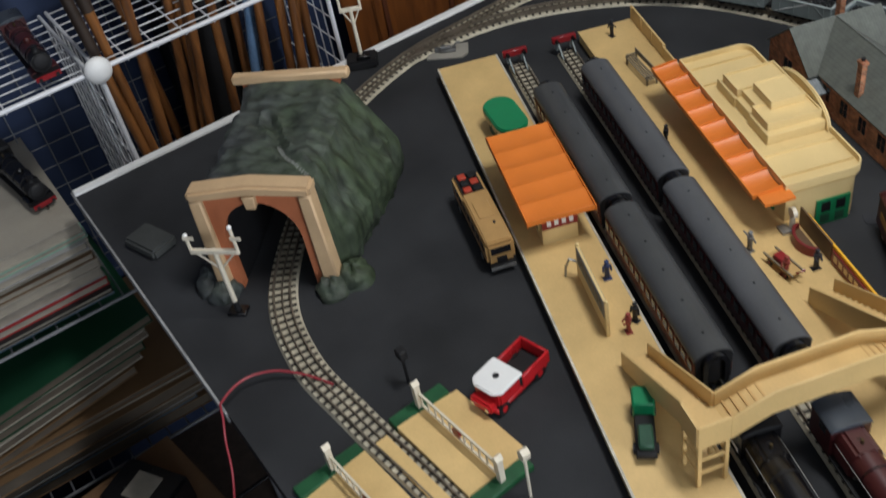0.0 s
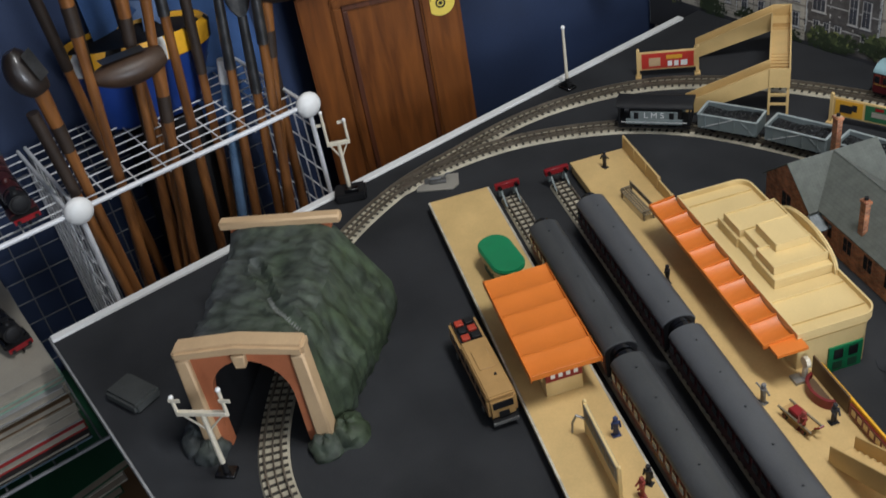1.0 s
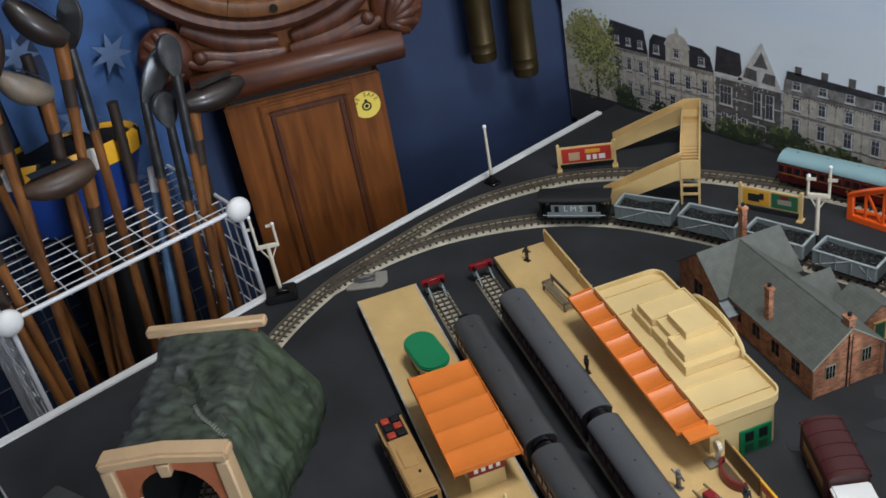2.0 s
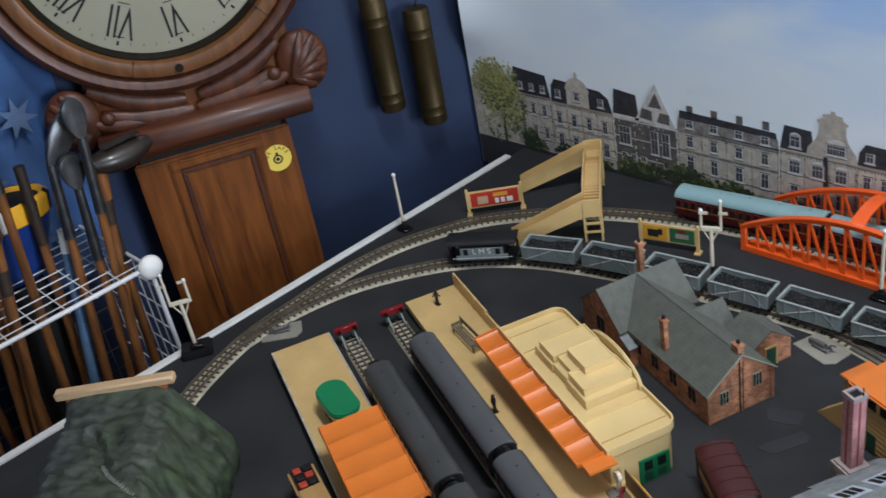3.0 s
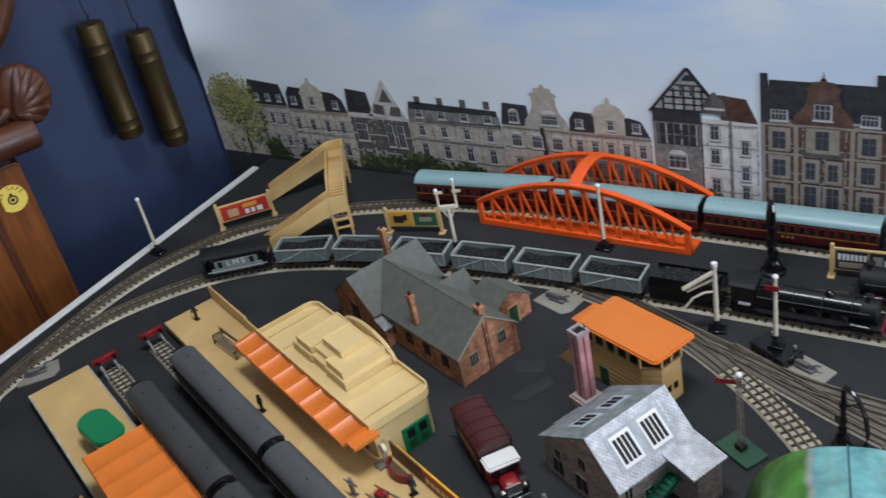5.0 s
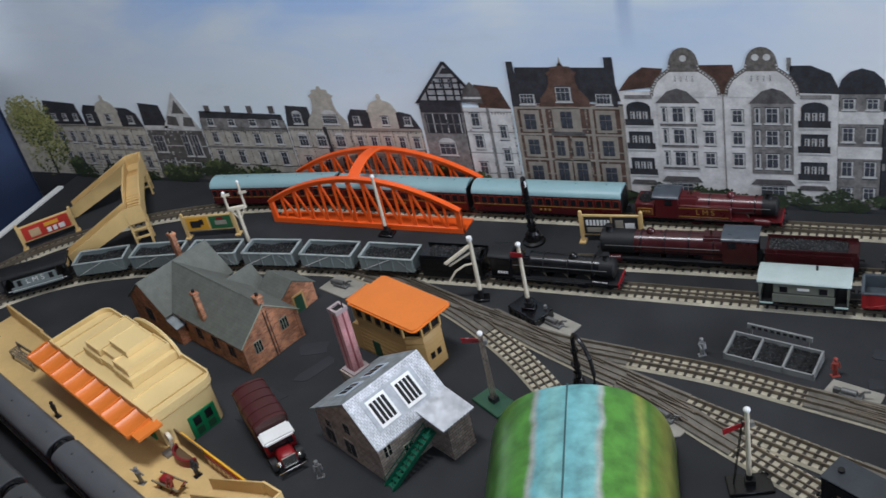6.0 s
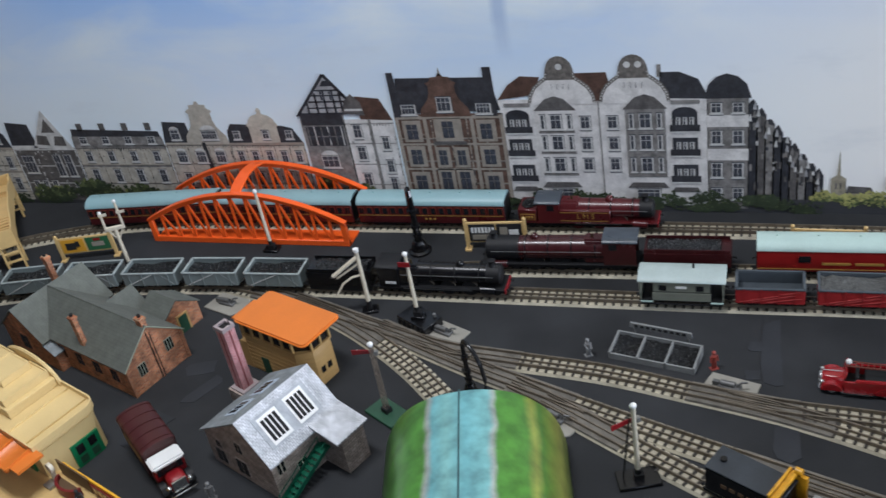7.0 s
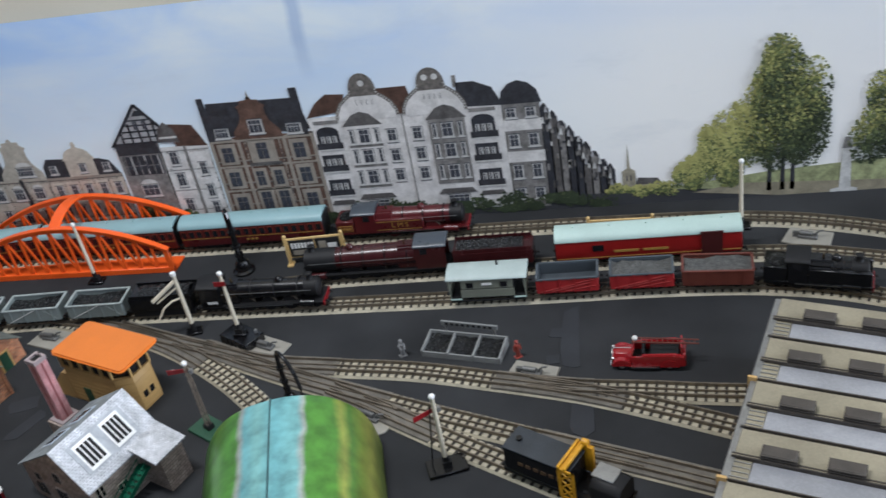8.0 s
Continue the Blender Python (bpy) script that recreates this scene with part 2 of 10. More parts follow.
M_RED = mat("red_paint", (0.23, 0.009, 0.013), 0.32, var=0.12, scale=60)
M_MAROON = mat("maroon_enamel", (0.078, 0.0095, 0.011), 0.3, var=0.15, scale=50, bump=0.05)
M_MAROOND = mat("dark_maroon_enamel", (0.055, 0.010, 0.010), 0.4, var=0.15, scale=50, bump=0.05)
M_ROOFB = mat("pale_blue_roof_paint", (0.26, 0.40, 0.42), 0.38, var=0.1, scale=18, bump=0.06)
M_ROOFD = mat("sooty_grey_roof_paint", (0.052, 0.054, 0.055), 0.42, var=0.25, scale=18, bump=0.08)
M_ROOFG = mat("blue_grey_roof_paint", (0.080, 0.083, 0.088), 0.38, var=0.18, scale=18, bump=0.08)
M_ROOFW = mat("pale_green_roof_paint", (0.45, 0.58, 0.53), 0.5, var=0.1, scale=20, bump=0.08)
M_BLACK = mat("black_enamel", (0.006, 0.006, 0.007), 0.24, var=0.3, scale=60, bump=0.05)
M_SOOT = mat("matt_black", (0.009, 0.009, 0.010), 0.6, var=0.3, scale=60, spec=0.35)
M_GREY = mat("wagon_grey", (0.20, 0.235, 0.23), 0.5, var=0.12, scale=40)
M_COAL = mat("coal", (0.005, 0.005, 0.006), 0.26, var=0.5, scale=300, bump=1.0, fine=480, depth=0.006, spec=0.6, col2=(0.030, 0.031, 0.030))
M_STEEL = mat("rail_steel", (0.23, 0.195, 0.150), 0.42, 0.6, var=0.35, scale=70, bump=0.1)
M_TIN = mat("track_base", (0.50, 0.455, 0.34), 0.6, var=0.32, scale=40, bump=0.3, fine=700)
M_SLEEP = mat("sleeper_brown", (0.040, 0.034, 0.027), 0.7, var=0.3, scale=90)
M_LEAD = mat("bare_metal", (0.35, 0.35, 0.34), 0.4, 0.7, var=0.2, scale=90)
M_CHROME = mat("bright_metal", (0.75, 0.75, 0.73), 0.2, 1.0, var=0.1)
M_GOLD = mat("gold_lettering", (0.34, 0.20, 0.045), 0.4, var=0.1)
M_YELLOW = mat("yellow_paint", (0.80, 0.42, 0.02), 0.4, var=0.12, scale=70)
M_GLASS = mat("dark_glazing", (0.012, 0.012, 0.014), 0.15, var=0.3, scale=90, bump=0)
M_BRICK = card("brick_paper", 0, (0.62, 0.235, 0.10), (0.28, 0.085, 0.042), (0.44, 0.29, 0.18), 0.0060, 0.0023, 0.00032, mottle=1.0)
M_SLATE = card("slate_paper", 0, (0.112, 0.120, 0.104), (0.104, 0.112, 0.096), (0.086, 0.093, 0.080), 0.006, 0.0034, 0.0002, bump=0.1, axis="roof", mottle=0.4)
M_BLUESLATE = card("blue_grey_slate_paper", 0, (0.24, 0.265, 0.275), (0.215, 0.24, 0.25), (0.17, 0.19, 0.20), 0.006, 0.0034, 0.0002, bump=0.1, axis="roof")
M_STONE = card("stone_paper", 0, (0.46, 0.375, 0.315), (0.31, 0.25, 0.215), (0.21, 0.170, 0.145), 0.007, 0.0036, 0.0004)
M_SHINGLE = card("white_shingle_paper", 0, (0.68, 0.69, 0.72), (0.54, 0.56, 0.59), (0.30, 0.31, 0.34), 0.0036, 0.0022, 0.00026, axis="roof")
M_PINK = card("pink_brick_paper", 0, (0.50, 0.185, 0.19), (0.42, 0.14, 0.145), (0.52, 0.33, 0.33), 0.0045, 0.0018, 0.0003)
M_ROCK = rock_paint()
M_PORTAL = mat("portal_terracotta", (0.42, 0.135, 0.055), 0.6, var=0.15, scale=30)
M_COPING = mat("coping_buff", (0.52, 0.36, 0.20), 0.6, var=0.12, scale=30)
M_CLOCK = wood("clock_wood", (0.098, 0.029, 0.0055), (0.232, 0.076, 0.0135), 0.36, coat=0.1)
M_CLOCKD = wood("clock_carving", (0.040, 0.012, 0.006), (0.120, 0.038, 0.014), 0.45, coat=0.05)
M_HICKORY = wood("hickory_shaft", (0.080, 0.030, 0.009), (0.30, 0.122, 0.033), 0.35)
M_DIAL = mat("dial_enamel", (0.31, 0.30, 0.22), 0.35, var=0.09, scale=9, bump=0.03)
M_BRASS = mat("old_brass", (0.078, 0.055, 0.022), 0.46, 0.75, var=0.3, scale=20, bump=0.1)
M_WALL = mat("cream_wall", (0.62, 0.58, 0.48), 0.8, var=0.06, scale=5)
M_CEIL = mat("white_ceiling", (0.80, 0.79, 0.76), 0.85, var=0.03, scale=4)
M_FLOOR = mat("brown_carpet", (0.09, 0.065, 0.05), 0.95, var=0.25, scale=60, bump=0.6)
M_IVORY = mat("ivory_paint", (0.66, 0.60, 0.47), 0.45, var=0.1, scale=80)

# ---- room and board ----
def structure(name, g, m, label, category, bevel=0.0):
    return solo(name, g, m, label, category, None, "", "structure", bevel)


structure("floor", G().box(-1.3, 4.6, -2.2, 1.0, -0.80, -0.76), M_FLOOR, "worn brown carpet floor of the railway room", "floor")
structure("ceiling", G().box(-1.3, 4.6, -2.2, 1.0, 1.60, 1.66), M_CEIL, "plain white painted ceiling", "ceiling")
structure("wall_west", G().box(-1.00, -0.94, -2.2, 1.0, -0.76, 1.60), M_BLUE, "dark blue painted wall behind the clock", "wall")
structure("wall_north", G().box(-0.742, 4.6, 0.425, 0.50, -0.76, 1.60), M_WALL, "plain cream wall behind the backdrop", "wall")
structure("wall_return", G().prism([(-0.742, 0.425), (-0.742, 0.50), (-0.94, 0.50), (-0.94, -0.005)], "z", -0.76, 1.60), M_BLUE, "dark blue painted wall beside the backdrop", "wall")
structure("wall_east", G().box(4.5, 4.56, -2.2, 0.425, -0.76, 1.60), M_BLUE, "plain dark blue room wall", "wall")
structure("wall_south", G().box(-0.94, 4.5, -2.2, -2.14, -0.76, 1.60), M_BLUE, "plain dark blue room wall", "wall")
# unseen stub wall, added to block the south lamp from the shelf
structure("wall_light_block", G().box(0.0, 0.08, -2.14, -1.12, -0.76, 1.60), M_BLUE, "plain dark blue unseen wall added to keep light off the shelf", "wall")

lamp = thing("ceiling_light", pose(0.22, -0.14, 1.52), "white ceiling batten light with a plain cover", "ceiling light")
part("housing", G().box(-0.33, 0.33, -0.05, 0.05, 0.03, 0.08), M_WHITE, lamp, bevel=0.004)

M_GREYW = mat("worn_grey_white", (0.34, 0.34, 0.34), 0.6, var=0.3, scale=40)
board = thing("baseboard", pose(0, 0, 0), "dark grey painted layout baseboard with white edging", "baseboard", kind="structure")
part("board_top", G().box(-0.632, 1.55, -0.660, 0.418, -0.018, 0.0), M_FELT, board)
part("white_edging", G().box(-0.640, -0.628, -0.660, 0.372, -0.030, 0.0035), M_WHITE, board, "white painted wooden edging strip", 0.001)
part("front_edging", G().box(-0.640, -0.190, -0.6625, -0.660, -0.012, 0.0015), M_GREYW, board, "worn grey edging strip", 0.0005)
part("frame_rail", G().box(-0.60, 1.55, -0.64, -0.61, -0.09, -0.018), M_HICKORY, board, "wooden framing under the board")
part("frame_rail", G().box(-0.60, 1.55, 0.36, 0.39, -0.09, -0.018), M_HICKORY, board, "wooden framing under the board")
for lx, ly in ((-0.45, -0.45), (1.4, -0.6), (-0.58, 0.36), (1.4, 0.36)):
    part("leg", G().box(lx - 0.02, lx + 0.02, ly - 0.02, ly + 0.02, -0.76, -0.018), M_HICKORY, board, "square wooden leg")


# ---- rails ----
def spline(pts, step=0.004):
    P = [Vector((*p, 0)) for p in pts]
    P = [P[0] * 2 - P[1]] + P + [P[-1] * 2 - P[-2]]
    out = []
    for i in range(1, len(P) - 2):
        a, b, c, d = P[i - 1 : i + 3]
        n = max(2, int((c - b).length / step))
        for k in range(n):
            t = k / n
            out.append(0.5 * ((2 * b) + (c - a) * t + (2 * a - 5 * b + 4 * c - d) * t * t + (3 * b - a - 3 * c + d) * t**3))
    out.append(P[-2])
    return out


class Line:
    def __init__(self, pts):
        self.p = spline(pts)
        self.s = [0.0]
        for a, b in zip(self.p, self.p[1:]):
            self.s.append(self.s[-1] + (b - a).length)

    def at(self, s):
        s = min(max(s, 0), self.s[-1] - 1e-6)
        i = max(k for k in range(len(self.s)) if self.s[k] <= s)
        d = (self.p[i + 1] - self.p[i]).normalized()
        return self.p[i] + d * (s - self.s[i]), d

    def near(self, x, y):
        i = min(range(len(self.p)), key=lambda k: (self.p[k] - Vector((x, y, 0))).length)
        return self.s[i]

    def stand(self, s, z=0.0, half=0.05):
        a, b = self.at(s - half)[0], self.at(s + half)[0]
        c = self.at(s)[0] * 0.5 + (a + b) * 0.25
        d = b - a
        return pose(c.x, c.y, z, 0, 0, math.degrees(math.atan2(d.y, d.x)))


def sweep(line, prof):
    rings = []
    n = len(line.p)
    for i, p in enumerate(line.p):
        d = (line.p[min(i + 1, n - 1)] - line.p[max(i - 1, 0)]).normalized()
        q = Vector((-d.y, d.x, 0))
        rings.append([p + q * u + Vector((0, 0, w)) for u, w in prof])
    return G().loft(rings)


def track(line, label, lift=0.0, base=0.0155, pitch=0.0098):
    t = thing("track", pose(0, 0, lift), label, "track", "tracks of the layout")
    part("ballast_base", sweep(line, [(-base, 0), (-base + 0.002, 0.0032), (base - 0.002, 0.0032), (base, 0)]), M_TIN, t, "pale stamped metal ballast base")
    g = G()
    s = pitch / 2
    while s < line.s[-1]:
        p, d = line.at(s)
        m = pose(p.x, p.y, 0, 0, 0, math.degrees(math.atan2(d.y, d.x)))
        g.box(-0.0015, 0.0015, -base + 0.0018, base - 0.0018, 0.002, 0.0042, m=m)
        s += pitch
    sl = part("sleeper_strip", g, M_SLEEP, t, "dark sleepers", smooth=False)
    sl["kind"] = "stuff"
    for u in (-0.0083, 0.0083):
        part("rail", sweep(line, [(u - 0.0009, 0.004), (u - 0.0007, 0.0078), (u + 0.0007, 0.0078), (u + 0.0009, 0.004)]), M_STEEL, t, "steel running rail")
    part("rail", sweep(line, [(-0.0006, 0.004), (-0.0005, 0.0064), (0.0005, 0.0064), (0.0006, 0.004)]), M_STEEL, t, "thin centre rail")
    return t


T1 = Line([(0.62, -0.60), (0.30, -0.575), (0.06, -0.560), (-0.10, -0.572), (-0.20, -0.575), (-0.30, -0.545), (-0.42, -0.450), (-0.52, -0.350),
           (-0.575, -0.22), (-0.588, -0.10), (-0.590, 0.0), (-0.570, 0.090), (-0.520, 0.185), (-0.440, 0.255), (-0.340, 0.308), (-0.20, 0.348),
           (-0.05, 0.359), (0.10, 0.361), (0.40, 0.364), (0.70, 0.364), (0.88, 0.358), (1.00, 0.335), (1.12, 0.285), (1.25, 0.20)])
T2 = Line([(-0.577, -0.215), (-0.575, -0.13), (-0.553, -0.045), (-0.510, 0.030), (-0.455, 0.092), (-0.385, 0.138), (-0.30, 0.168), (-0.20, 0.190), (-0.08, 0.205),
           (0.05, 0.213), (0.25, 0.217), (0.60, 0.219), (0.80, 0.222), (0.92, 0.215), (1.02, 0.19), (1.14, 0.13), (1.25, 0.03)])
T3 = Line([(0.14, 0.222), (0.22, 0.240), (0.30, 0.262), (0.40, 0.272), (0.65, 0.278), (0.90, 0.281), (1.02, 0.262), (1.14, 0.215), (1.26, 0.12)])
Y1 = Line([(0.02, 0.212), (0.10, 0.192), (0.19, 0.158), (0.267, 0.112), (0.330, 0.063), (0.380, 0.010), (0.415, -0.06), (0.45, -0.17), (0.475, -0.30)])
Y2 = Line([(0.12, 0.190), (0.20, 0.160), (0.28, 0.132), (0.345, 0.112), (0.434, 0.101), (0.523, 0.091), (0.608, 0.073), (0.714, 0.047), (0.846, -0.001), (1.0, -0.065)])
Y3 = Line([(0.25, 0.146), (0.337, 0.106), (0.408, 0.076), (0.503, 0.040), (0.587, 0.010), (0.686, -0.024), (0.82, -0.070), (1.0, -0.135)])
Y4 = Line([(0.43, 0.064), (0.485, 0.035), (0.541, 0.003), (0.595, -0.027), (0.648, -0.055), (0.72, -0.093), (0.82, -0.148)])
Y5 = Line([(0.62, 0.070), (0.70, 0.056), (0.773, 0.050), (0.856, 0.042), (1.0, 0.035)])
U, V = Vector((0.9304, -0.3665, 0)), Vector((0.3665, 0.9304, 0))


def pf(s, w, z=0.0, turn=0.0):
    """A pose in the station's own axes: s along the platforms, w across them."""
    p = U * s + V * w
    return pose(p.x, p.y, z, 0, 0, -21.5 + turn)


def pxy(s, w):
    p = U * s + V * w
    return (p.x, p.y)


M_TURN = mat("turnout_plate", (0.185, 0.170, 0.145), 0.55, 0.3, var=0.35, scale=60, bump=0.25, fine=600)


def turnout(line, a, b, lift):
    """Plain stamped plate of a point, lying over the sleepers between two places of a track."""
    s0, s1 = sorted((line.near(*a), line.near(*b)))
    rings = []
    n = int((s1 - s0) / 0.006)
    for k in range(n + 1):
        p, d = line.at(s0 + (s1 - s0) * k / n)
        q = Vector((-d.y, d.x, 0))
        rings.append([p + q * u + Vector((0, 0, w + lift)) for u, w in ((-0.0142, 0.0020), (-0.0136, 0.0045), (0.0136, 0.0045), (0.0142, 0.0020))])
    t = thing("turnout", pose(0, 0, 0), "grey-brown stamped metal point between the yard tracks", "turnout", "turnouts of the yard")
    part("plate", G().loft(rings), M_TURN, t, "worn grey-brown plate")
    for u in (-0.0058, 0.0058):
        g = []
        for k in range(9):
            p, d = line.at(s0 + (s1 - s0) * (0.30 + 0.32 * k / 8))
            q = Vector((-d.y, d.x, 0))
            g.append([p + q * (u + e) + Vector((0, 0, z + lift)) for e, z in ((-0.0006, 0.0045), (-0.0005, 0.0074), (0.0005, 0.0074), (0.0006, 0.0045))])
        part("check_rail", G().loft(g), M_STEEL, t, "short check rail")
    return t


S1 = Line([pxy(-0.375, -0.281), pxy(-0.1, -0.281), pxy(0.2, -0.279), pxy(0.5, -0.275)])
S2 = Line([pxy(-0.375, -0.217), pxy(-0.1, -0.217), pxy(0.2, -0.217), pxy(0.5, -0.217)])
for n, (ln, lab) in enumerate(((T1, "outer main track with pale base curving round the board"), (T2, "inner main track beside the goods train"), (T3, "third main track under the maroon express engine"),
                (Y1, "yard track running down to the green tunnel"), (Y2, "yard track curving past the coal bins"), (Y3, "yard track leading to the shed"),
                (Y4, "short yard track under the crane"), (Y5, "short approach track beside the shed"), (S1, "platform siding with a buffer stop"), (S2, "platform siding with a buffer stop"))):
    track(ln, lab, lift=0.00012 * n, base=0.0128 if ln in (S1, S2) else 0.0155)
for ln, a, b, n in ((Y1, (0.06, 0.202), (0.262, 0.116), 3), (Y2, (0.12, 0.190), (0.430, 0.101), 4), (Y2, (0.610, 0.073), (0.750, 0.036), 4), (Y3, (0.25, 0.146), (0.500, 0.041), 5),
                    (Y3, (0.665, -0.017), (0.830, -0.074), 5), (Y4, (0.43, 0.064), (0.560, -0.008), 6), (Y5, (0.62, 0.070), (0.715, 0.055), 7)):
    turnout(ln, a, b, 0.00012 * n)


# ---- station ----
def slab(s0, s1, w0, w1):
    """A platform with a low wall and an overhanging coping."""
    g = G().box(s0, s1, w0 + 0.002, w1 - 0.002, 0, 0.0125)
    h = G().box(s0 - 0.001, s1 + 0.001, w0, w1, 0.0125, 0.0150)
    return g, h


M_EDGE = mat("worn_pale_edge", (0.60, 0.56, 0.46), 0.5, var=0.35, scale=60)
plat = thing("platform", pf(0, 0), "cream plastic island platform with pale edge", "platform", "station platforms")
g, h = slab(-0.392, 0.42, -0.381, -0.303)
part("wall", g, M_PALE, plat)
part("surface", h, M_CREAM, plat, "sand-cream platform surface", 0.0006)
for w in (-0.3812, -0.3052):
    part("edge_line", G().box(-0.392, 0.42, w, w + 0.0024, 0.0132, 0.0154), M_EDGE, plat, "worn white edge line", 0.0004)
plat = thing("platform", pf(0, 0), "cream plastic station platform under the long building", "platform", "station platforms")
g, h = slab(-0.395, 0.42, -0.195, -0.122)
part("wall", g, M_PALE, plat)
part("surface", h, M_CREAM, plat, "sand-cream platform surface", 0.0006)
g = G().box(-0.395, -0.29, -0.124, -0.1215, 0.015, 0.034).box(-0.29, -0.245, -0.124, -0.1215, 0.015, 0.030)
for k in range(5):
    g.box(-0.3935 + k * 0.0345, -0.3915 + k * 0.0345, -0.1248, -0.1207, 0.015, 0.0335 if k < 4 else 0.0305)
part("fence", g, M_CREAM, plat, "cream panelled fence", 0.0005)
M_BROWNB = mat("brown_board", (0.12, 0.070, 0.035), 0.5, var=0.2, scale=50)
M_REDP = mat("dark_red_panel", (0.17, 0.012, 0.014), 0.4, var=0.2, scale=50)
g = G().box(0.05, 0.20, -0.123, -0.1205, 0.0, 0.034)
fn = part("fence", g, M_YELLOW, plat, "yellow topped fence with posters", 0.0005)
part("board", G().box(0.042, 0.098, -0.1246, -0.1230, 0.015, 0.036), M_BROWNB, fn, "brown panel")
part("board", G().box(0.100, 0.165, -0.1246, -0.1230, 0.017, 0.030), M_REDP, fn, "dark red panel")
for k in range(7):
    part("mark", G().box(0.104 + k * 0.0086, 0.1095 + k * 0.0086, -0.1250, -0.1246, 0.0205, 0.0265), M_PALE, fn)


def round_plan(x0, x1, y0, y1, r):
    """A plan with both far corners rounded."""
    out = [(x0, y0), (x1, y0)]
    for cx, a0 in ((x1 - r, 0), (x0 + r, 90)):
        out += [(cx + r * math.cos(radians(a0 + q * 15)), y1 - r + r * math.sin(radians(a0 + q * 15))) for q in range(7)]
    return out


def rim(plan, w, z0, z1):
    """A low wall of width w standing along the inside of a plan."""
    n = len(plan)
    inner = []
    for i in range(n):
        p, a, b = Vector(plan[i]), Vector(plan[i - 1]), Vector(plan[(i + 1) % n])
        d0, d1 = (p - a).normalized(), (b - p).normalized()
        n0, n1 = Vector((-d0.y, d0.x)), Vector((-d1.y, d1.x))
        inner.append(p + (n0 + n1) * (w / max(0.3, 1 + n0.dot(n1))))
    rings = [[(p[0], p[1], z) for p in q] for q, z in ((plan, z0), (plan, z1), (inner, z1), (inner, z0), (plan, z0))]
    return G().loft(rings, caps=False)


def station():
    t = thing("station_building", pf(-0.085, -0.098, 0.0), "long cream station building with stepped roof and orange awning", "station building")
    x0, x1, y0, y1 = -0.122, 0.122, -0.0405, 0.0405
    part("wall", G().prism(round_plan(x0 + 0.003, x1 - 0.003, y0 + 0.003, y1 - 0.003, 0.013), "z", 0.0, 0.052), M_PALE, t)
    part("cornice", G().prism(round_plan(x0, x1, y0, y1, 0.015), "z", 0.052, 0.0562), M_PALE, t, bevel=0.0006)
    part("moulding", G().prism(round_plan(x0 + 0.0018, x1 - 0.0018, y0 + 0.0018, y1 - 0.0018, 0.014), "z", 0.0478, 0.0490), M_PALE, t)
    part("parapet", rim(round_plan(x0, x1, y0, y1, 0.015), 0.0018, 0.0562, 0.0622), M_PALE, t)
    for k in (-3, -2, 2, 3):
        part("roof_rib", G().box(k * 0.0345 - 0.0008, k * 0.0345 + 0.0008, y0 + 0.003, y1 - 0.003, 0.0562, 0.0585), M_PALE, t)
    low = [(-0.061, -0.024), (-0.020, -0.024), (-0.020, -0.0222), (0.012, -0.0222), (0.012, -0.024), (0.053, -0.024), (0.053, 0.036), (-0.061, 0.036)]
    mid = [(-0.054, -0.0212), (-0.020, -0.0212), (-0.020, -0.0160), (0.012, -0.0160), (0.012, -0.0212), (0.046, -0.0212), (0.046, 0.0352), (-0.054, 0.0352)]
    top = [(-0.0150, -0.0070), (0.0240, -0.0070), (0.0240, 0.0290), (-0.0150, 0.0290)]
    a = part("roof_tier", G().prism(low, "z", 0.0562, 0.0675), M_PALE, t, "stepped lower roof block", 0.0004)
    for k in range(3):
        part("string_course", rim([(x * 1.006, y * 1.008) for x, y in low], 0.0012, 0.0585 + k * 0.0034, 0.0593 + k * 0.0034), M_PALE, a)
    a = part("roof_tier", G().prism(mid, "z", 0.0675, 0.0750), M_PALE, t, "notched middle roof block", 0.0004)
    for p in ([mid[0], mid[1], (-0.020, 0.0352), mid[7]], [mid[4], mid[5], mid[6], (0.012, 0.0352)]):
        part("roof_rim", rim(p, 0.0016, 0.0750, 0.0768), M_PALE, a)
    a = part("roof_tier", G().prism(top, "z", 0.0750, 0.0838), M_PALE, t, "raised top block", 0.0006)
    part("roof_rim", rim(top, 0.0014, 0.0838, 0.0845), M_PALE, a)
    arc = [(0.058, 0.0562)] + [(0.053 * math.cos(a) + 0.004, 0.0600 + 0.0255 * math.sin(a)) for a in np.linspace(0, math.pi, 18)] + [(-0.050, 0.0562)]
    p = part("pediment", G().prism(arc, "y", 0.0362, 0.0402), M_PALE, t, "rounded gable front", 0.0005)
    part("pediment_rim", G().tube([(x, 0.0384, z) for x, z in arc[1:-1]], 0.0011, 6), M_PALE, p)
    # awning
    rows = []
    for k in range(8):
        for f in (0.0, 0.12, 0.5, 0.88):
            sag = 0.0 if f == 0 else 0.0042 * (1 - (2 * f - 1) ** 4)
            xx = x0 - 0.004 + (x1 - x0) * (k + f) / 8
            rows.append([(xx, y0 - 0.030, 0.0520 - sag * 0.2), (xx, y0 - 0.001, 0.0520), (xx, y0 - 0.001, 0.0587 - sag), (xx, y0 - 0.015, 0.0570 - sag), (xx, y0 - 0.030, 0.0565 - sag)])
    xx = x1 - 0.004
    rows.append([(xx, y0 - 0.030, 0.0520), (xx, y0 - 0.001, 0.0520), (xx, y0 - 0.001, 0.0587), (xx, y0 - 0.015, 0.0570), (xx, y0 - 0.030, 0.0565)])
    aw = part("awning", G().loft(rows), M_ORANGE, t, "ribbed orange plastic awning in sloping troughs")
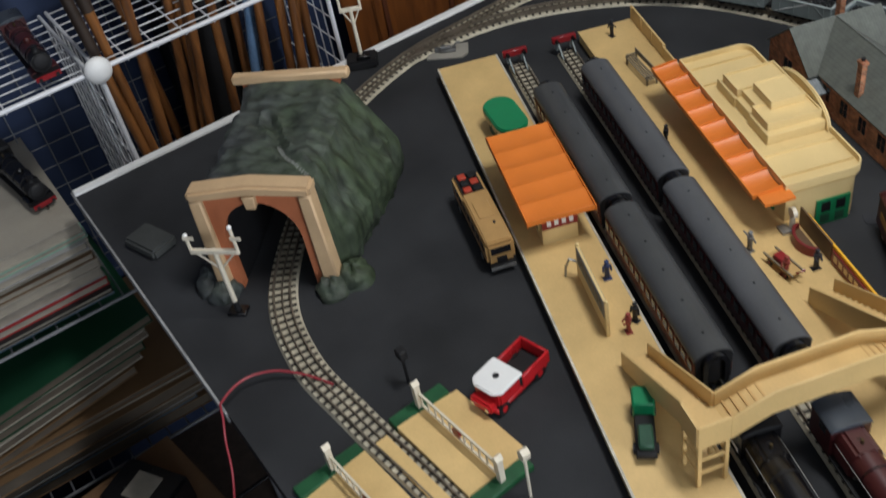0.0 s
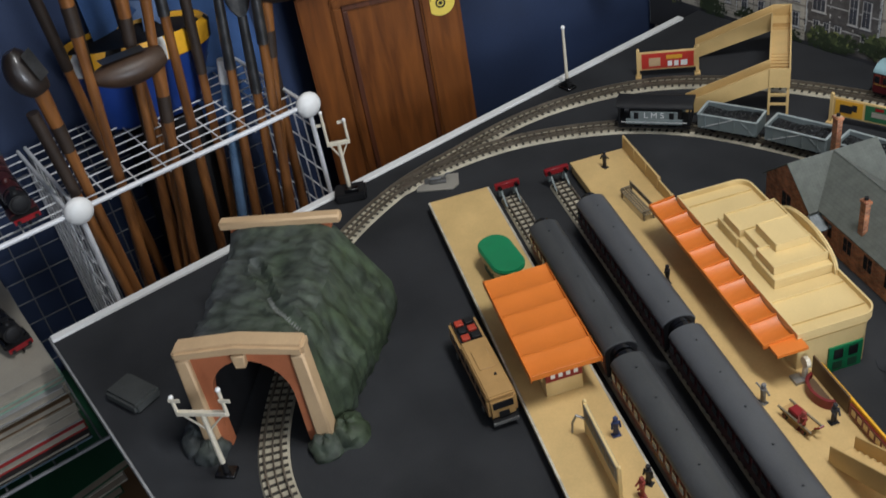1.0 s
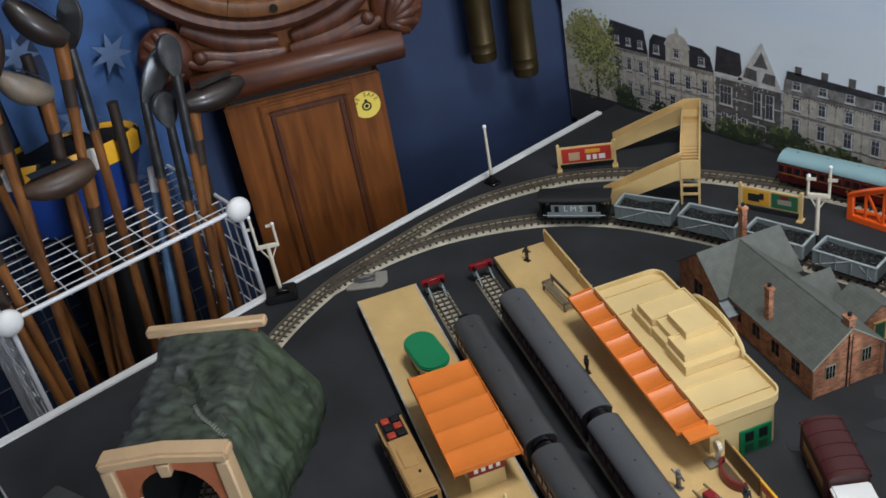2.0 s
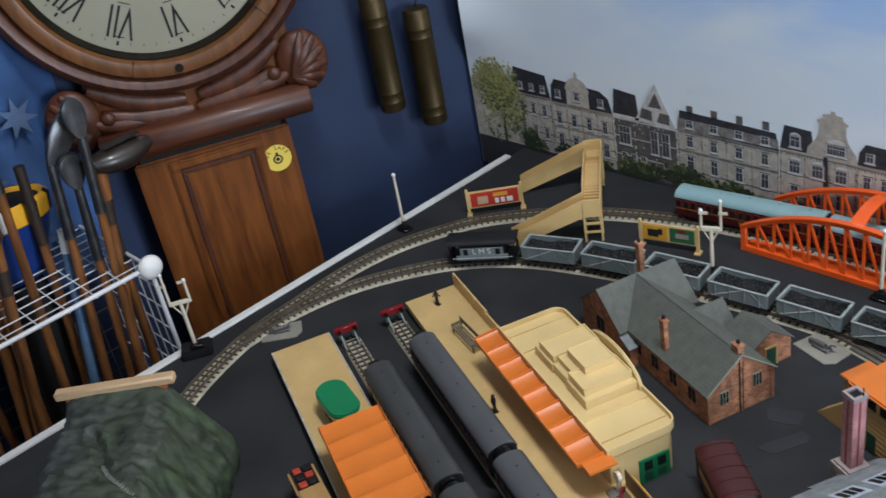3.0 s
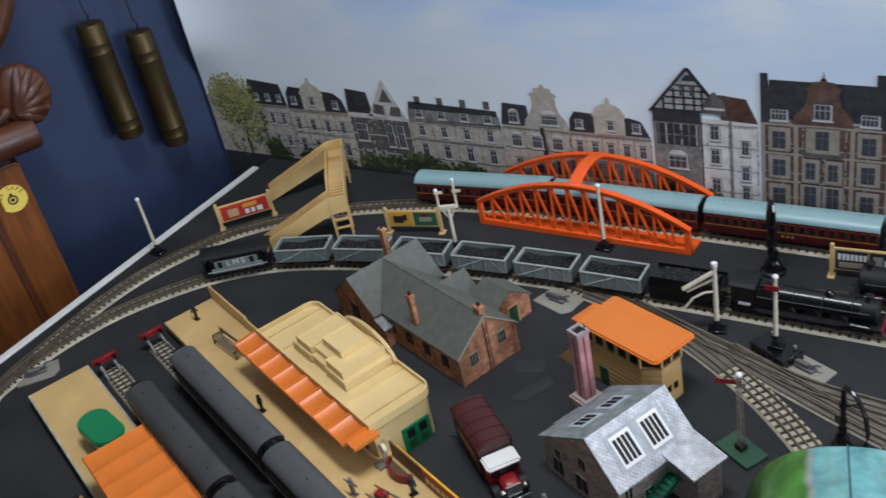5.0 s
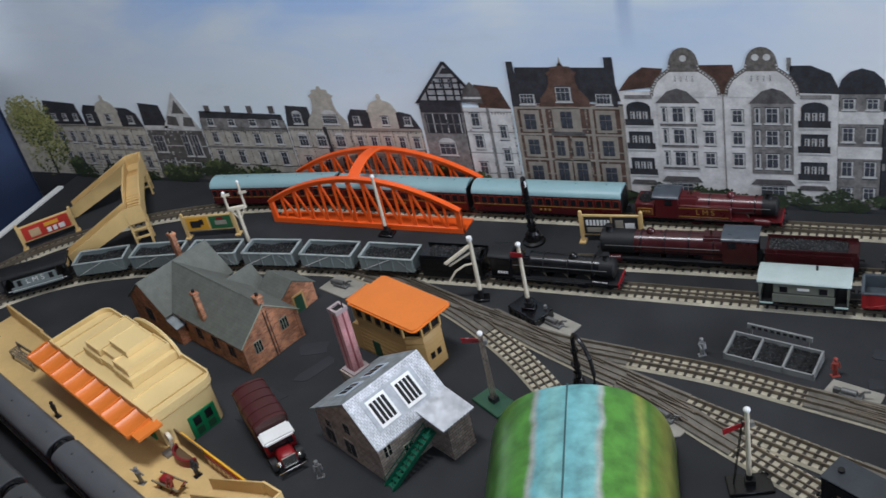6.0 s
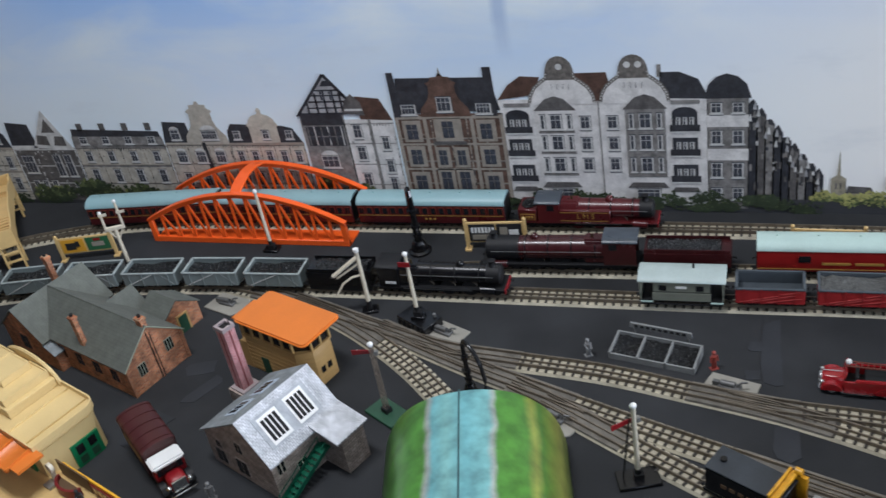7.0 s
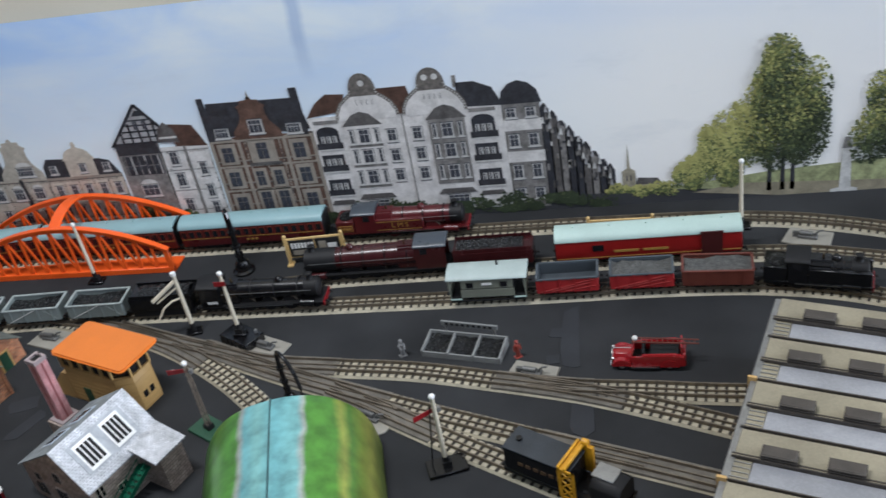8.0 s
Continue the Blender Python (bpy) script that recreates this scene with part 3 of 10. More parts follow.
    for k in range(9):
        xx = x0 - 0.004 + k * 0.0305
        part("rib", G().prism([(y0 - 0.030, 0.0535), (y0 - 0.001, 0.0535), (y0 - 0.001, 0.0606), (y0 - 0.008, 0.0604), (y0 - 0.030, 0.0578)], "x", xx - 0.0006, xx + 0.0006), M_ORANGE, aw)
    part("lip", G().box(x0 - 0.004, x1 - 0.004, y0 - 0.031, y0 - 0.029, 0.0530, 0.0578), M_ORANGE, aw, bevel=0.0004)
    part("lip", G().box(x1 - 0.006, x1 + 0.012, y0 - 0.026, y0 + 0.004, 0.0535, 0.0565), M_ORANGE, aw)
    # doors and windows
    for k in range(6):
        xx = x0 + 0.025 + k * 0.038
        w = part("door" if k % 2 else "window", G().box(xx - 0.007, xx + 0.007, y0 + 0.0008, y0 + 0.004, 0.016 if k % 2 else 0.026, 0.043), M_GREEN, t, "green framed")
        part("pane", G().box(xx - 0.005, xx + 0.005, y0 + 0.0002, y0 + 0.004, 0.030, 0.041), M_GLASS, w)
    w = part("door", G().box(x1 - 0.004, x1 - 0.0012, -0.006, 0.028, 0.0, 0.030), M_GREEN, t, "pair of green panelled doors")
    for yy in (-0.001, 0.014):
        part("pane", G().box(x1 - 0.004, x1 - 0.0006, yy, yy + 0.009, 0.016, 0.027), M_GLASS, w)
        part("panel", G().box(x1 - 0.004, x1 - 0.0007, yy, yy + 0.009, 0.003, 0.012), M_DKGREEN, w)
    return t


station()


def island_shelter():
    t = thing("platform_shelter", pf(-0.087, -0.339, 0.015), "island platform shelter with ribbed orange roof", "platform shelter")
    L, W = 0.0755, 0.0335
    prof = []
    n = 5
    for k in range(n):
        a = -L + 2 * L * k / n
        prof += [(a, 0.0436), (a + 0.004, 0.0428), (a + 2 * L / n - 0.003, 0.0408)]
    prof += [(L, 0.0445), (L, 0.038), (-L, 0.038)]
    part("roof", G().prism(prof, "y", -W, W), M_ORANGE, t, "orange plastic roof in five sloping ribs", 0.0004)
    part("roof_edge", G().box(-L - 0.001, L + 0.001, W, W + 0.0012, 0.0365, 0.0440).box(-L - 0.001, L + 0.001, -W - 0.0012, -W, 0.0365, 0.0440), M_ORANGE, t, bevel=0.0005)
    part("wall", G().box(-L + 0.02, L - 0.012, -0.018, 0.018, 0, 0.038), M_PALE, t)
    for k in range(5):
        for s in (-1, 1):
            w = part("window", G().box(-L + 0.028 + k * 0.022, -L + 0.042 + k * 0.022, s * 0.0185 - 0.001, s * 0.0185 + 0.001, 0.012, 0.030), M_PALE, t)
            part("pane", G().box(-L + 0.030 + k * 0.022, -L + 0.040 + k * 0.022, s * 0.0188 - 0.001, s * 0.0188 + 0.001, 0.014, 0.028), M_GLASS, w)
    s = part("end_sign", G().box(L - 0.012, L - 0.010, -0.018, 0.018, 0.020, 0.034), M_RED, t, "red sign with white lettering")
    for k in range(4):
        part("mark", G().box(L - 0.0105, L - 0.0094, -0.013 + k * 0.0075, -0.009 + k * 0.0075, 0.024, 0.030), M_WHITE, s)
    return t


island_shelter()


def stadium(l, w, z0, z1, n=12):
    r = w / 2
    a = [(l / 2 - r + r * math.cos(t), r * math.sin(t)) for t in np.linspace(-math.pi / 2, math.pi / 2, n)]
    b = [(-l / 2 + r + r * math.cos(t), r * math.sin(t)) for t in np.linspace(math.pi / 2, 3 * math.pi / 2, n)]
    return G().prism(a + b, "z", z0, z1)


k = thing("kiosk", pf(-0.218, -0.338, 0.015, 6), "small round-ended platform kiosk with green roof", "kiosk")
part("roof", stadium(0.074, 0.037, 0.025, 0.030), M_GREEN, k, "green plastic roof", 0.0015, 2)
part("roof_rim", stadium(0.075, 0.038, 0.0235, 0.025), M_PALE, k)
part("wall", stadium(0.064, 0.029, 0.0, 0.0235), M_DKGREEN, k)
for i in range(3):
    for s in (-1, 1):
        part("window", G().box(-0.024 + i * 0.017, -0.012 + i * 0.017, s * 0.0146 - 0.0006, s * 0.0146 + 0.0006, 0.010, 0.020), M_PALE, k, "pale window")


def buffer_stop(m):
    t = thing("buffer_stop", m, "red-beamed buffer stop at the siding end", "buffer stop", "buffer stops")
    part("beam", G().box(-0.003, 0.003, -0.0155, 0.0155, 0.0165, 0.0245), M_RED, t, "red painted beam", 0.0006)
    for s in (-1, 1):
        part("post", G().box(-0.006, -0.002, s * 0.009 - 0.0015, s * 0.009 + 0.0015, 0.004, 0.022), M_GREY, t)
        part("brace", G().prism([(-0.002, 0.018), (0.022, 0.006), (0.025, 0.006), (-0.001, 0.021)], "y", s * 0.009 - 0.001, s * 0.009 + 0.001), M_GREY, t)
        part("buffer", G().cyl((0.003, s * 0.0105, 0.0205), (0.008, s * 0.0105, 0.0205), 0.0024), M_BLACK, t)
    return t


buffer_stop(pf(-0.378, -0.283, 0.0))
buffer_stop(pf(-0.380, -0.218, 0.0))


def footbridge(m, label, D=0.172, H=0.066, W=0.026, up=0.013, dn=0.006, rise=0.012, L=0.108):
    """Deck along +y from the near landing, both stairs down along -x."""
    t = thing("footbridge", m, label, "footbridge", "footbridges")
    arch = [(0, H - 0.001), (D * 0.22, H + rise), (D * 0.78, H + rise), (D, H - 0.001)]
    for s in (-1, 1):
        poly = [(y, z + up) for y, z in arch] + [(y, z - dn) for y, z in arch[::-1]]
        part("side_panel", G().prism(poly, "x", s * W / 2 - 0.001, s * W / 2 + 0.001), M_CREAM, t, bevel=0.0004)
    part("deck", G().prism([(y, z) for y, z in arch] + [(y, z - 0.002) for y, z in arch[::-1]], "x", -W / 2, W / 2), M_CREAM, t)
    for k in range(5):
        for e in (0, 1):
            y = 0.006 + k * 0.0065
            y, z = (y if e == 0 else D - y), H - 0.001 + (k + 0.9) * rise * 0.18
            part("tread", G().box(-W / 2 + 0.001, W / 2 - 0.001, y - 0.0008, y + 0.0008, z, z + 0.0022), M_TAN, t)
    for y0 in (-0.026, D):
        tower = part("landing", G().box(-W / 2, W / 2, y0, y0 + 0.026, H - 0.004, H - 0.001), M_CREAM, t)
        yo = y0 if y0 < 0 else y0 + 0.026
        part("side_panel", G().box(-W / 2, W / 2, yo - 0.001, yo + 0.001, H - dn, H + up), M_CREAM, tower)
        part("side_panel", G().box(W / 2 - 0.001, W / 2 + 0.001, y0, y0 + 0.026, H - dn, H + up), M_CREAM, tower)
        for sx in (-1, 1):
            for yy in (y0 + 0.002, y0 + 0.024):
                part("post", G().box(sx * 0.0115 - 0.0015, sx * 0.0115 + 0.0015, yy - 0.0015, yy + 0.0015, 0, H - 0.004), M_CREAM, tower)
        for z in (H * 0.27, H * 0.54, H * 0.80):
            part("rail", G().box(-0.0115, 0.0115, y0 + 0.001, y0 + 0.003, z, z + 0.003).box(-0.0115, 0.0115, y0 + 0.023, y0 + 0.025, z, z + 0.003), M_CREAM, tower)
            part("rail", G().box(0.0105, 0.0125, y0 + 0.003, y0 + 0.023, z, z + 0.003), M_CREAM, tower)
        for yy in (y0 + 0.001, y0 + 0.025):
            poly = [(-W / 2, H + up), (-W / 2 - L, 0.018), (-W / 2 - L, 0.0), (-W / 2 - L + 0.006, 0.0), (-W / 2, H - dn - 0.001)]
            part("stair_side", G().prism(poly, "y", yy - 0.001, yy + 0.001), M_CREAM, t, bevel=0.0003)
        st = part("stair", G().prism([(-W / 2, H - 0.003), (-W / 2 - L, 0.002), (-W / 2 - L, 0.0), (-W / 2, H - 0.006)], "y", y0 + 0.002, y0 + 0.024), M_CREAM, t)
        for k in range(14):
            f = (k + 0.5) / 14
            part("tread", G().box(-W / 2 - f * L - 0.003, -W / 2 - f * L + 0.003, y0 + 0.002, y0 + 0.024, (1 - f) * (H - 0.005) + 0.001, (1 - f) * (H - 0.005) + 0.0035), M_CREAM, st)
    return t


footbridge(pose(-0.351, 0.250, 0, 0, 0, 38), "cream plastic footbridge over the outer track", 0.138, 0.0517, 0.0246, 0.0156, 0.0110, 0.006, 0.106)
footbridge(pf(0.268, -0.308, 0.015, 4), "cream plastic footbridge linking the two platforms", 0.150, 0.057, 0.0250, 0.0150, 0.0090, 0.011, 0.108)


# ---- rolling stock ----
def wheelset(t, x, r=0.0058, parent=None, z=0.0078):
    for s in (-1, 1):
        part("wheel", G().cyl((x, s * 0.0072, z + r), (x, s * 0.0095, z + r), r, n=16).cyl((x, s * 0.0065, z + r), (x, s * 0.0072, z + r), r + 0.0008, n=16), M_SOOT, parent or t)


def couplings(t, half, z=0.019, red=False):
    for e in (-1, 1):
        for s in (-1, 1):
            part("buffer", G().cyl((e * half, s * 0.0105, z), (e * (half + 0.004), s * 0.0105, z), 0.0009, n=8).cyl((e * (half + 0.004), s * 0.0105, z), (e * (half + 0.005), s * 0.0105, z), 0.0024, n=12), M_RED if red else M_SOOT, t)
        part("coupling", G().box(e * half - 0.001, e * (half + 0.007), -0.0012, 0.0012, z - 0.006, z - 0.0045) if e > 0 else G().box(e * (half + 0.007), e * half + 0.001, -0.0012, 0.0012, z - 0.006, z - 0.0045), M_SOOT, t)


M_RIMRED = mat("dull_red_frame", (0.17, 0.030, 0.016), 0.4, var=0.2, scale=70)


def coach(m, L, body, roof, label, group, nwin=18, corridor=False, stripe=True, winlabel=""):
    t = thing("coach", m, label, "coach", group)
    h = L / 2
    prof = [(-0.0155, 0.0165), (-0.0168, 0.024), (-0.0168, 0.034), (-0.0160, 0.0445), (0.0160, 0.0445), (0.0168, 0.034), (0.0168, 0.024), (0.0155, 0.0165)]
    part("body", G().prism(prof, "x", -h, h), body, t, bevel=0.0004)
    rp = [(0.0172, 0.0440)] + [(0.0172 * math.cos(a), 0.0448 + 0.0098 * math.sin(a)) for a in np.linspace(0.08, math.pi - 0.08, 13)] + [(-0.0172, 0.0440)]
    rf = part("roof", G().prism(rp, "x", -h - 0.0008, h + 0.0008), roof, t, bevel=0.0004)
    for k in range(5):
        xx = -h + L * (k + 0.5) / 5
        part("roof_vent", G().cyl((xx, 0.0, 0.0540), (xx, 0.0, 0.0562), 0.0012, n=8), roof, rf)
    part("underframe", G().box(-h + 0.001, h - 0.001, -0.0130, 0.0130, 0.0135, 0.0165), M_SOOT, t)
    ww = L / max(nwin, 1)
    wm = G().box(-ww * 0.30, ww * 0.30, -0.0009, 0.0009, 0.0315, 0.0405).mesh("window", M_GLASS)
    fm = G().box(-ww * 0.38, ww * 0.38, -0.0007, 0.0007, 0.0300, 0.0415).mesh("window_frame", M_RIMRED if stripe else body)
    for s in (-1, 1):
        for k in range(nwin):
            x = -h + ww * (k + 0.5)
            part("window_frame", fm, None, t, winlabel, at=pose(x, s * 0.0164, 0))
            part("window", wm, None, t, "dark window", at=pose(x, s * 0.0167, 0))
        if stripe:
            part("lining", G().box(-h + 0.001, h - 0.001, s * 0.0169 - 0.0003, s * 0.0169 + 0.0003, 0.0286 if nwin else 0.0205, 0.0292 if nwin else 0.0212), M_GOLD, t, "gold lining")
            for k in (-1, 0, 1) if nwin else ():
                part("lettering", G().box(k * 0.006 - 0.0015, k * 0.006 + 0.0015, s * 0.0169 - 0.0003, s * 0.0169 + 0.0003, 0.0225, 0.0255), M_GOLD, t, "small gold letters")
    for e in (-1, 1):
        if corridor:
            hood = [(r * math.cos(a), 0.0415 + q * math.sin(a)) for r, q, aa in ((0.0112, 0.0118, (0, 1)), (0.0072, 0.0078, (1, 0))) for a in np.linspace(math.pi * aa[0], math.pi * aa[1], 11)]
            hood = [(0.0112, 0.018)] + hood[:11] + [(-0.0112, 0.018), (-0.0072, 0.018)] + hood[11:] + [(0.0072, 0.018)]
            part("corridor_bellows", G().prism(hood, "x", e * h, e * (h + 0.0068)), M_BLACK, t, "black arched corridor connection")
            part("end_panel", G().prism([(-0.0150, 0.018), (0.0150, 0.018)] + [(0.0160 * math.cos(a), 0.0446 + 0.0090 * math.sin(a)) for a in np.linspace(0.05, math.pi - 0.05, 9)], "x", e * h, e * (h + 0.0014)), M_SOOT, t, "black coach end")
        else:
            part("coach_end", G().box(min(e * h, e * (h + 0.001)), max(e * h, e * (h + 0.001)), -0.0150, 0.0150, 0.018, 0.050), M_SOOT, t, bevel=0.001)
        b = part("bogie", G().box(e * h * 0.68 - 0.0165, e * h * 0.68 + 0.0165, -0.0118, -0.0103, 0.010, 0.0150).box(e * h * 0.68 - 0.0165, e * h * 0.68 + 0.0165, 0.0103, 0.0118, 0.010, 0.0150).box(e * h * 0.68 - 0.004, e * h * 0.68 + 0.004, -0.0103, 0.0103, 0.010, 0.0135), M_SOOT, t)
        for d in (-0.011, 0.011):
            wheelset(t, e * h * 0.68 + d, 0.0050, b)
    couplings(t, h, 0.0165)
    return t


M_BROWN = mat("brown_maroon_enamel", (0.16, 0.055, 0.035), 0.35, var=0.15, scale=50, bump=0.05)
# the passenger train on the outer track
s_end = T1.near(0.36, 0.364)
LC = 0.203
first = coach(T1.stand(s_end - LC / 2), LC, M_MAROON, M_ROOFB, "maroon suburban coach with pale blue-grey roof and gold lining", "coaches of the running train")
for k in (1, 2):
    copy_thing(first, T1.stand(s_end - LC / 2 - k * (LC + 0.009)))
# coaches standing at the platforms
for ln, s0, s1, mm in ((S2, -0.263, -0.038, M_MAROOND), (S2, -0.021, 0.204, M_MAROOND), (S1, -0.240, -0.026, M_BROWN), (S1, -0.0115, 0.190, M_BROWN)):
    c = pxy((s0 + s1) / 2, -0.217 if ln is S2 else -0.280)
    coach(ln.stand(ln.near(*c)), s1 - s0, mm, M_ROOFG if mm is M_MAROOND else M_ROOFD, "dark maroon corridor coach with grey roof at the platform" if mm is M_MAROOND else "brown corridor coach with dark grey roof at the platform", "coaches at the platforms", nwin=16, corridor=True, stripe=mm is M_BROWN)


M_WRIM = mat("worn_pale_grey_rim", (0.34, 0.38, 0.37), 0.45, var=0.3, scale=90)
M_WLINE = mat("blue_grey_lining", (0.062, 0.074, 0.086), 0.5, var=0.2, scale=50)
M_STREAK = mat("faded_red_streak", (0.40, 0.060, 0.055), 0.5, var=0.25, scale=80)


def wagon(m, L, body, load, label, group, H=0.019, diag=True, letters=False):
    t = thing("wagon", m, label, "wagon", group)
    h, w = L / 2, 0.0165
    z0, z1 = 0.0165, 0.0165 + H
    red = diag and body is not M_GREY
    part("floor", G().box(-h, h, -w, w, z0, z0 + 0.002), body, t)
    for s in (-1, 1):
        sd = part("side", G().box(-h, h, s * w - 0.0008, s * w + 0.0008, z0, z1), body, t, bevel=0.0002)
        part("top_rim", G().box(-h - 0.0006, h + 0.0006, s * w - 0.0014, s * w + 0.0014, z1 - 0.0008, z1 + 0.0006), M_WLINE if red else M_WRIM if body is M_GREY else body, sd)
        for k in range(4):
            x = -h + L * (k + 0.5) / 4
            part("strap", G().box(x - 0.0007, x + 0.0007, s * (w + 0.0012) - 0.0005, s * (w + 0.0012) + 0.0005, z0, z1), body, sd)
        if red:
            part("inner_lining", G().box(-h + 0.001, h - 0.001, s * (w - 0.0013) - 0.0005, s * (w - 0.0013) + 0.0005, z0 + 0.002, z1 - 0.0008), M_WLINE, sd, "blue-grey inner face")
            for q, (xa, xb, za, zb) in enumerate(((-0.9, 0.25, 0.10, 0.55), (-0.55, 0.75, 0.12, 0.62), (-0.1, 0.92, 0.10, 0.40), (0.3, 0.9, 0.66, 0.86))):
                part("streak", G().prism([(h * xa, z0 + H * za), (h * xa + 0.004, z0 + H * za), (h * xb, z0 + H * zb), (h * xb - 0.004, z0 + H * zb)], "y", s * (w + 0.0011) - 0.0003, s * (w + 0.0011) + 0.0003), M_STREAK, sd, "faded pale streak")
        elif diag:
            part("stripe", G().prism([(-h + 0.004, z0 + 0.001), (-h + 0.006, z0 + 0.001), (h * 0.2, z1 - 0.001), (h * 0.2 - 0.002, z1 - 0.001)], "y", s * (w + 0.0012) - 0.0002, s * (w + 0.0012) + 0.0002), M_WHITE, sd, "white diagonal stripe")
            part("stripe", G().prism([(h * 0.45, z1 - 0.0015), (h * 0.45 + 0.0014, z1 - 0.0015), (h - 0.003, z0 + 0.002), (h - 0.0044, z0 + 0.002)], "y", s * (w + 0.0012) - 0.0002, s * (w + 0.0012) + 0.0002), M_WRIM, sd, "thin pale diagonal line")
        e = part("end", G().box(s * h - 0.0008, s * h + 0.0008, -w, w, z0, z1), body, t, bevel=0.0002)
        part("top_rim", G().box(s * h - 0.0014, s * h + 0.0014, -w, w, z1 - 0.0008, z1 + 0.0006), M_WLINE if red else M_WRIM if body is M_GREY else body, e)
    n = 10 if load else 0
    rows = []
    for i in range(n + 1 if load else 0):
        row = []
        for j in range(7):
            x, y = (-h + 0.001) + (L - 0.002) * i / n, (-w + 0.001) + (2 * w - 0.002) * j / 6
            row.append((x, y, z1 - (0.0058 if load is M_COAL else 0.0035) + 0.0035 * noise.noise((x * 160 + L * 900, y * 160, 3.3)) + 0.001))
        rows.append(row)
    if load:
        part("load", G().loft(rows, closed=False), load, t, "heaped load")
    else:
        part("floor_board", G().box(-h + 0.001, h - 0.001, -w + 0.0015, w - 0.0015, z0 + 0.002, z0 + 0.0045), M_WLINE, t, "blue-grey floor")
        for e in (-1, 1):
            part("inner_end", G().box(e * (h - 0.0013) - 0.0005, e * (h - 0.0013) + 0.0005, -w + 0.002, w - 0.002, z0 + 0.002, z1 - 0.0008), M_WLINE, t, "blue-grey inner face")
    part("solebar", G().box(-h, h, -0.012, -0.0105, 0.012, z0).box(-h, h, 0.0105, 0.012, 0.012, z0), M_SOOT, t)
    for e in (-1, 1):
        wheelset(t, e * h * 0.55, 0.0060)
    couplings(t, h, 0.0175)
    return t


# goods train on the inner track
s6 = T2.near(0.128, 0.215)
w0 = wagon(T2.stand(s6 - 0.0375), 0.075, M_GREY, M_COAL, "grey steel mineral wagon loaded with coal", "coal wagons of the goods train")
for k in range(1, 6):
    copy_thing(w0, T2.stand(s6 - 0.0375 - k * 0.0885))


def text(name, s, size, m, material, parent, label=""):
    cu = bpy.data.curves.new(name, "FONT")
    cu.body, cu.size, cu.align_x, cu.align_y, cu.extrude = s, size, "CENTER", "CENTER", 0.0001
    tmp = bpy.data.objects.new(name + "_tmp", cu)
    scene.collection.objects.link(tmp)
    me = bpy.data.meshes.new_from_object(tmp.evaluated_get(bpy.context.evaluated_depsgraph_get()))
    bpy.data.objects.remove(tmp)
    me.materials.clear()
    me.materials.append(material)
    ob = new(name, me)
    ob.parent, ob.matrix_basis = parent, m
    return tagged(ob, label)


def guards_van(m):
    t = thing("brake_van", m, "black-ended brake van with grey sides and white letters", "brake van", "vans of the goods trains")
    h, w = 0.046, 0.016
    part("body", G().box(-h + 0.014, h - 0.014, -w + 0.001, w - 0.001, 0.0165, 0.0400), M_SOOT, t, "dark cabin", 0.0004)
    part("floor", G().box(-h, h, -w, w, 0.0145, 0.0165), M_SOOT, t)
    for s in (-1, 1):
        sd = part("side_panel", G().box(-0.030, 0.030, s * w - 0.0009, s * w + 0.0009, 0.0235, 0.0345), M_GREY, t, "grey panelled side", 0.0003)
        part("lower_panel", G().box(-0.036, 0.036, s * (w + 0.0006) - 0.0009, s * (w + 0.0006) + 0.0009, 0.0165, 0.0240), M_GREY, sd, bevel=0.0003)
        for e in (-1, 1):
            part("side_door", G().box(e * 0.0225 - 0.003, e * 0.0225 + 0.003, s * (w + 0.0002) - 0.0010, s * (w + 0.0002) + 0.0010, 0.0245, 0.0335), M_SOOT, sd, "dark doorway")
            part("post", G().box(e * (h - 0.001) - 0.001, e * (h - 0.001) + 0.001, s * (w - 0.001) - 0.001, s * (w - 0.001) + 0.001, 0.0165, 0.040), M_SOOT, t)
        part("end_panel", G().box(s * h - 0.0008, s * h + 0.0008, -w, w, 0.0165, 0.0260), M_SOOT, t)
        part("handrail", G().box(-h + 0.004, h - 0.004, s * (w + 0.0016) - 0.0003, s * (w + 0.0016) + 0.0003, 0.0195, 0.0201), M_WHITE, t, "white handrail")
        text("lettering", "L M S", 0.0115, pose(0, s * (w + 0.0011), 0.0293, 90, 0, 0 if s < 0 else 180), M_WHITE, t, "white letters")
    rp = [(0.0178, 0.0396)] + [(0.0178 * math.cos(a), 0.0398 + 0.0065 * math.sin(a)) for a in np.linspace(0.1, math.pi - 0.1, 11)] + [(-0.0178, 0.0396)]
    part("roof", G().prism(rp, "x", -h - 0.003, h + 0.003), M_SOOT, t, "black roof", 0.0004)
    part("footboard", G().box(-h, h, -0.0175, -0.015, 0.0115, 0.0125).box(-h, h, 0.015, 0.0175, 0.0115, 0.0125), M_SOOT, t)
    for e in (-1, 1):
        wheelset(t, e * 0.022, 0.0060)
    couplings(t, h, 0.0175)
    return t


guards_van(T2.stand(s6 - 0.0375 - 5.5 * 0.0885 - 0.010 - 0.044))


M_CABROOF = mat("blue_grey_cab_roof", (0.055, 0.066, 0.080), 0.3, var=0.15, scale=40, bump=0.05)


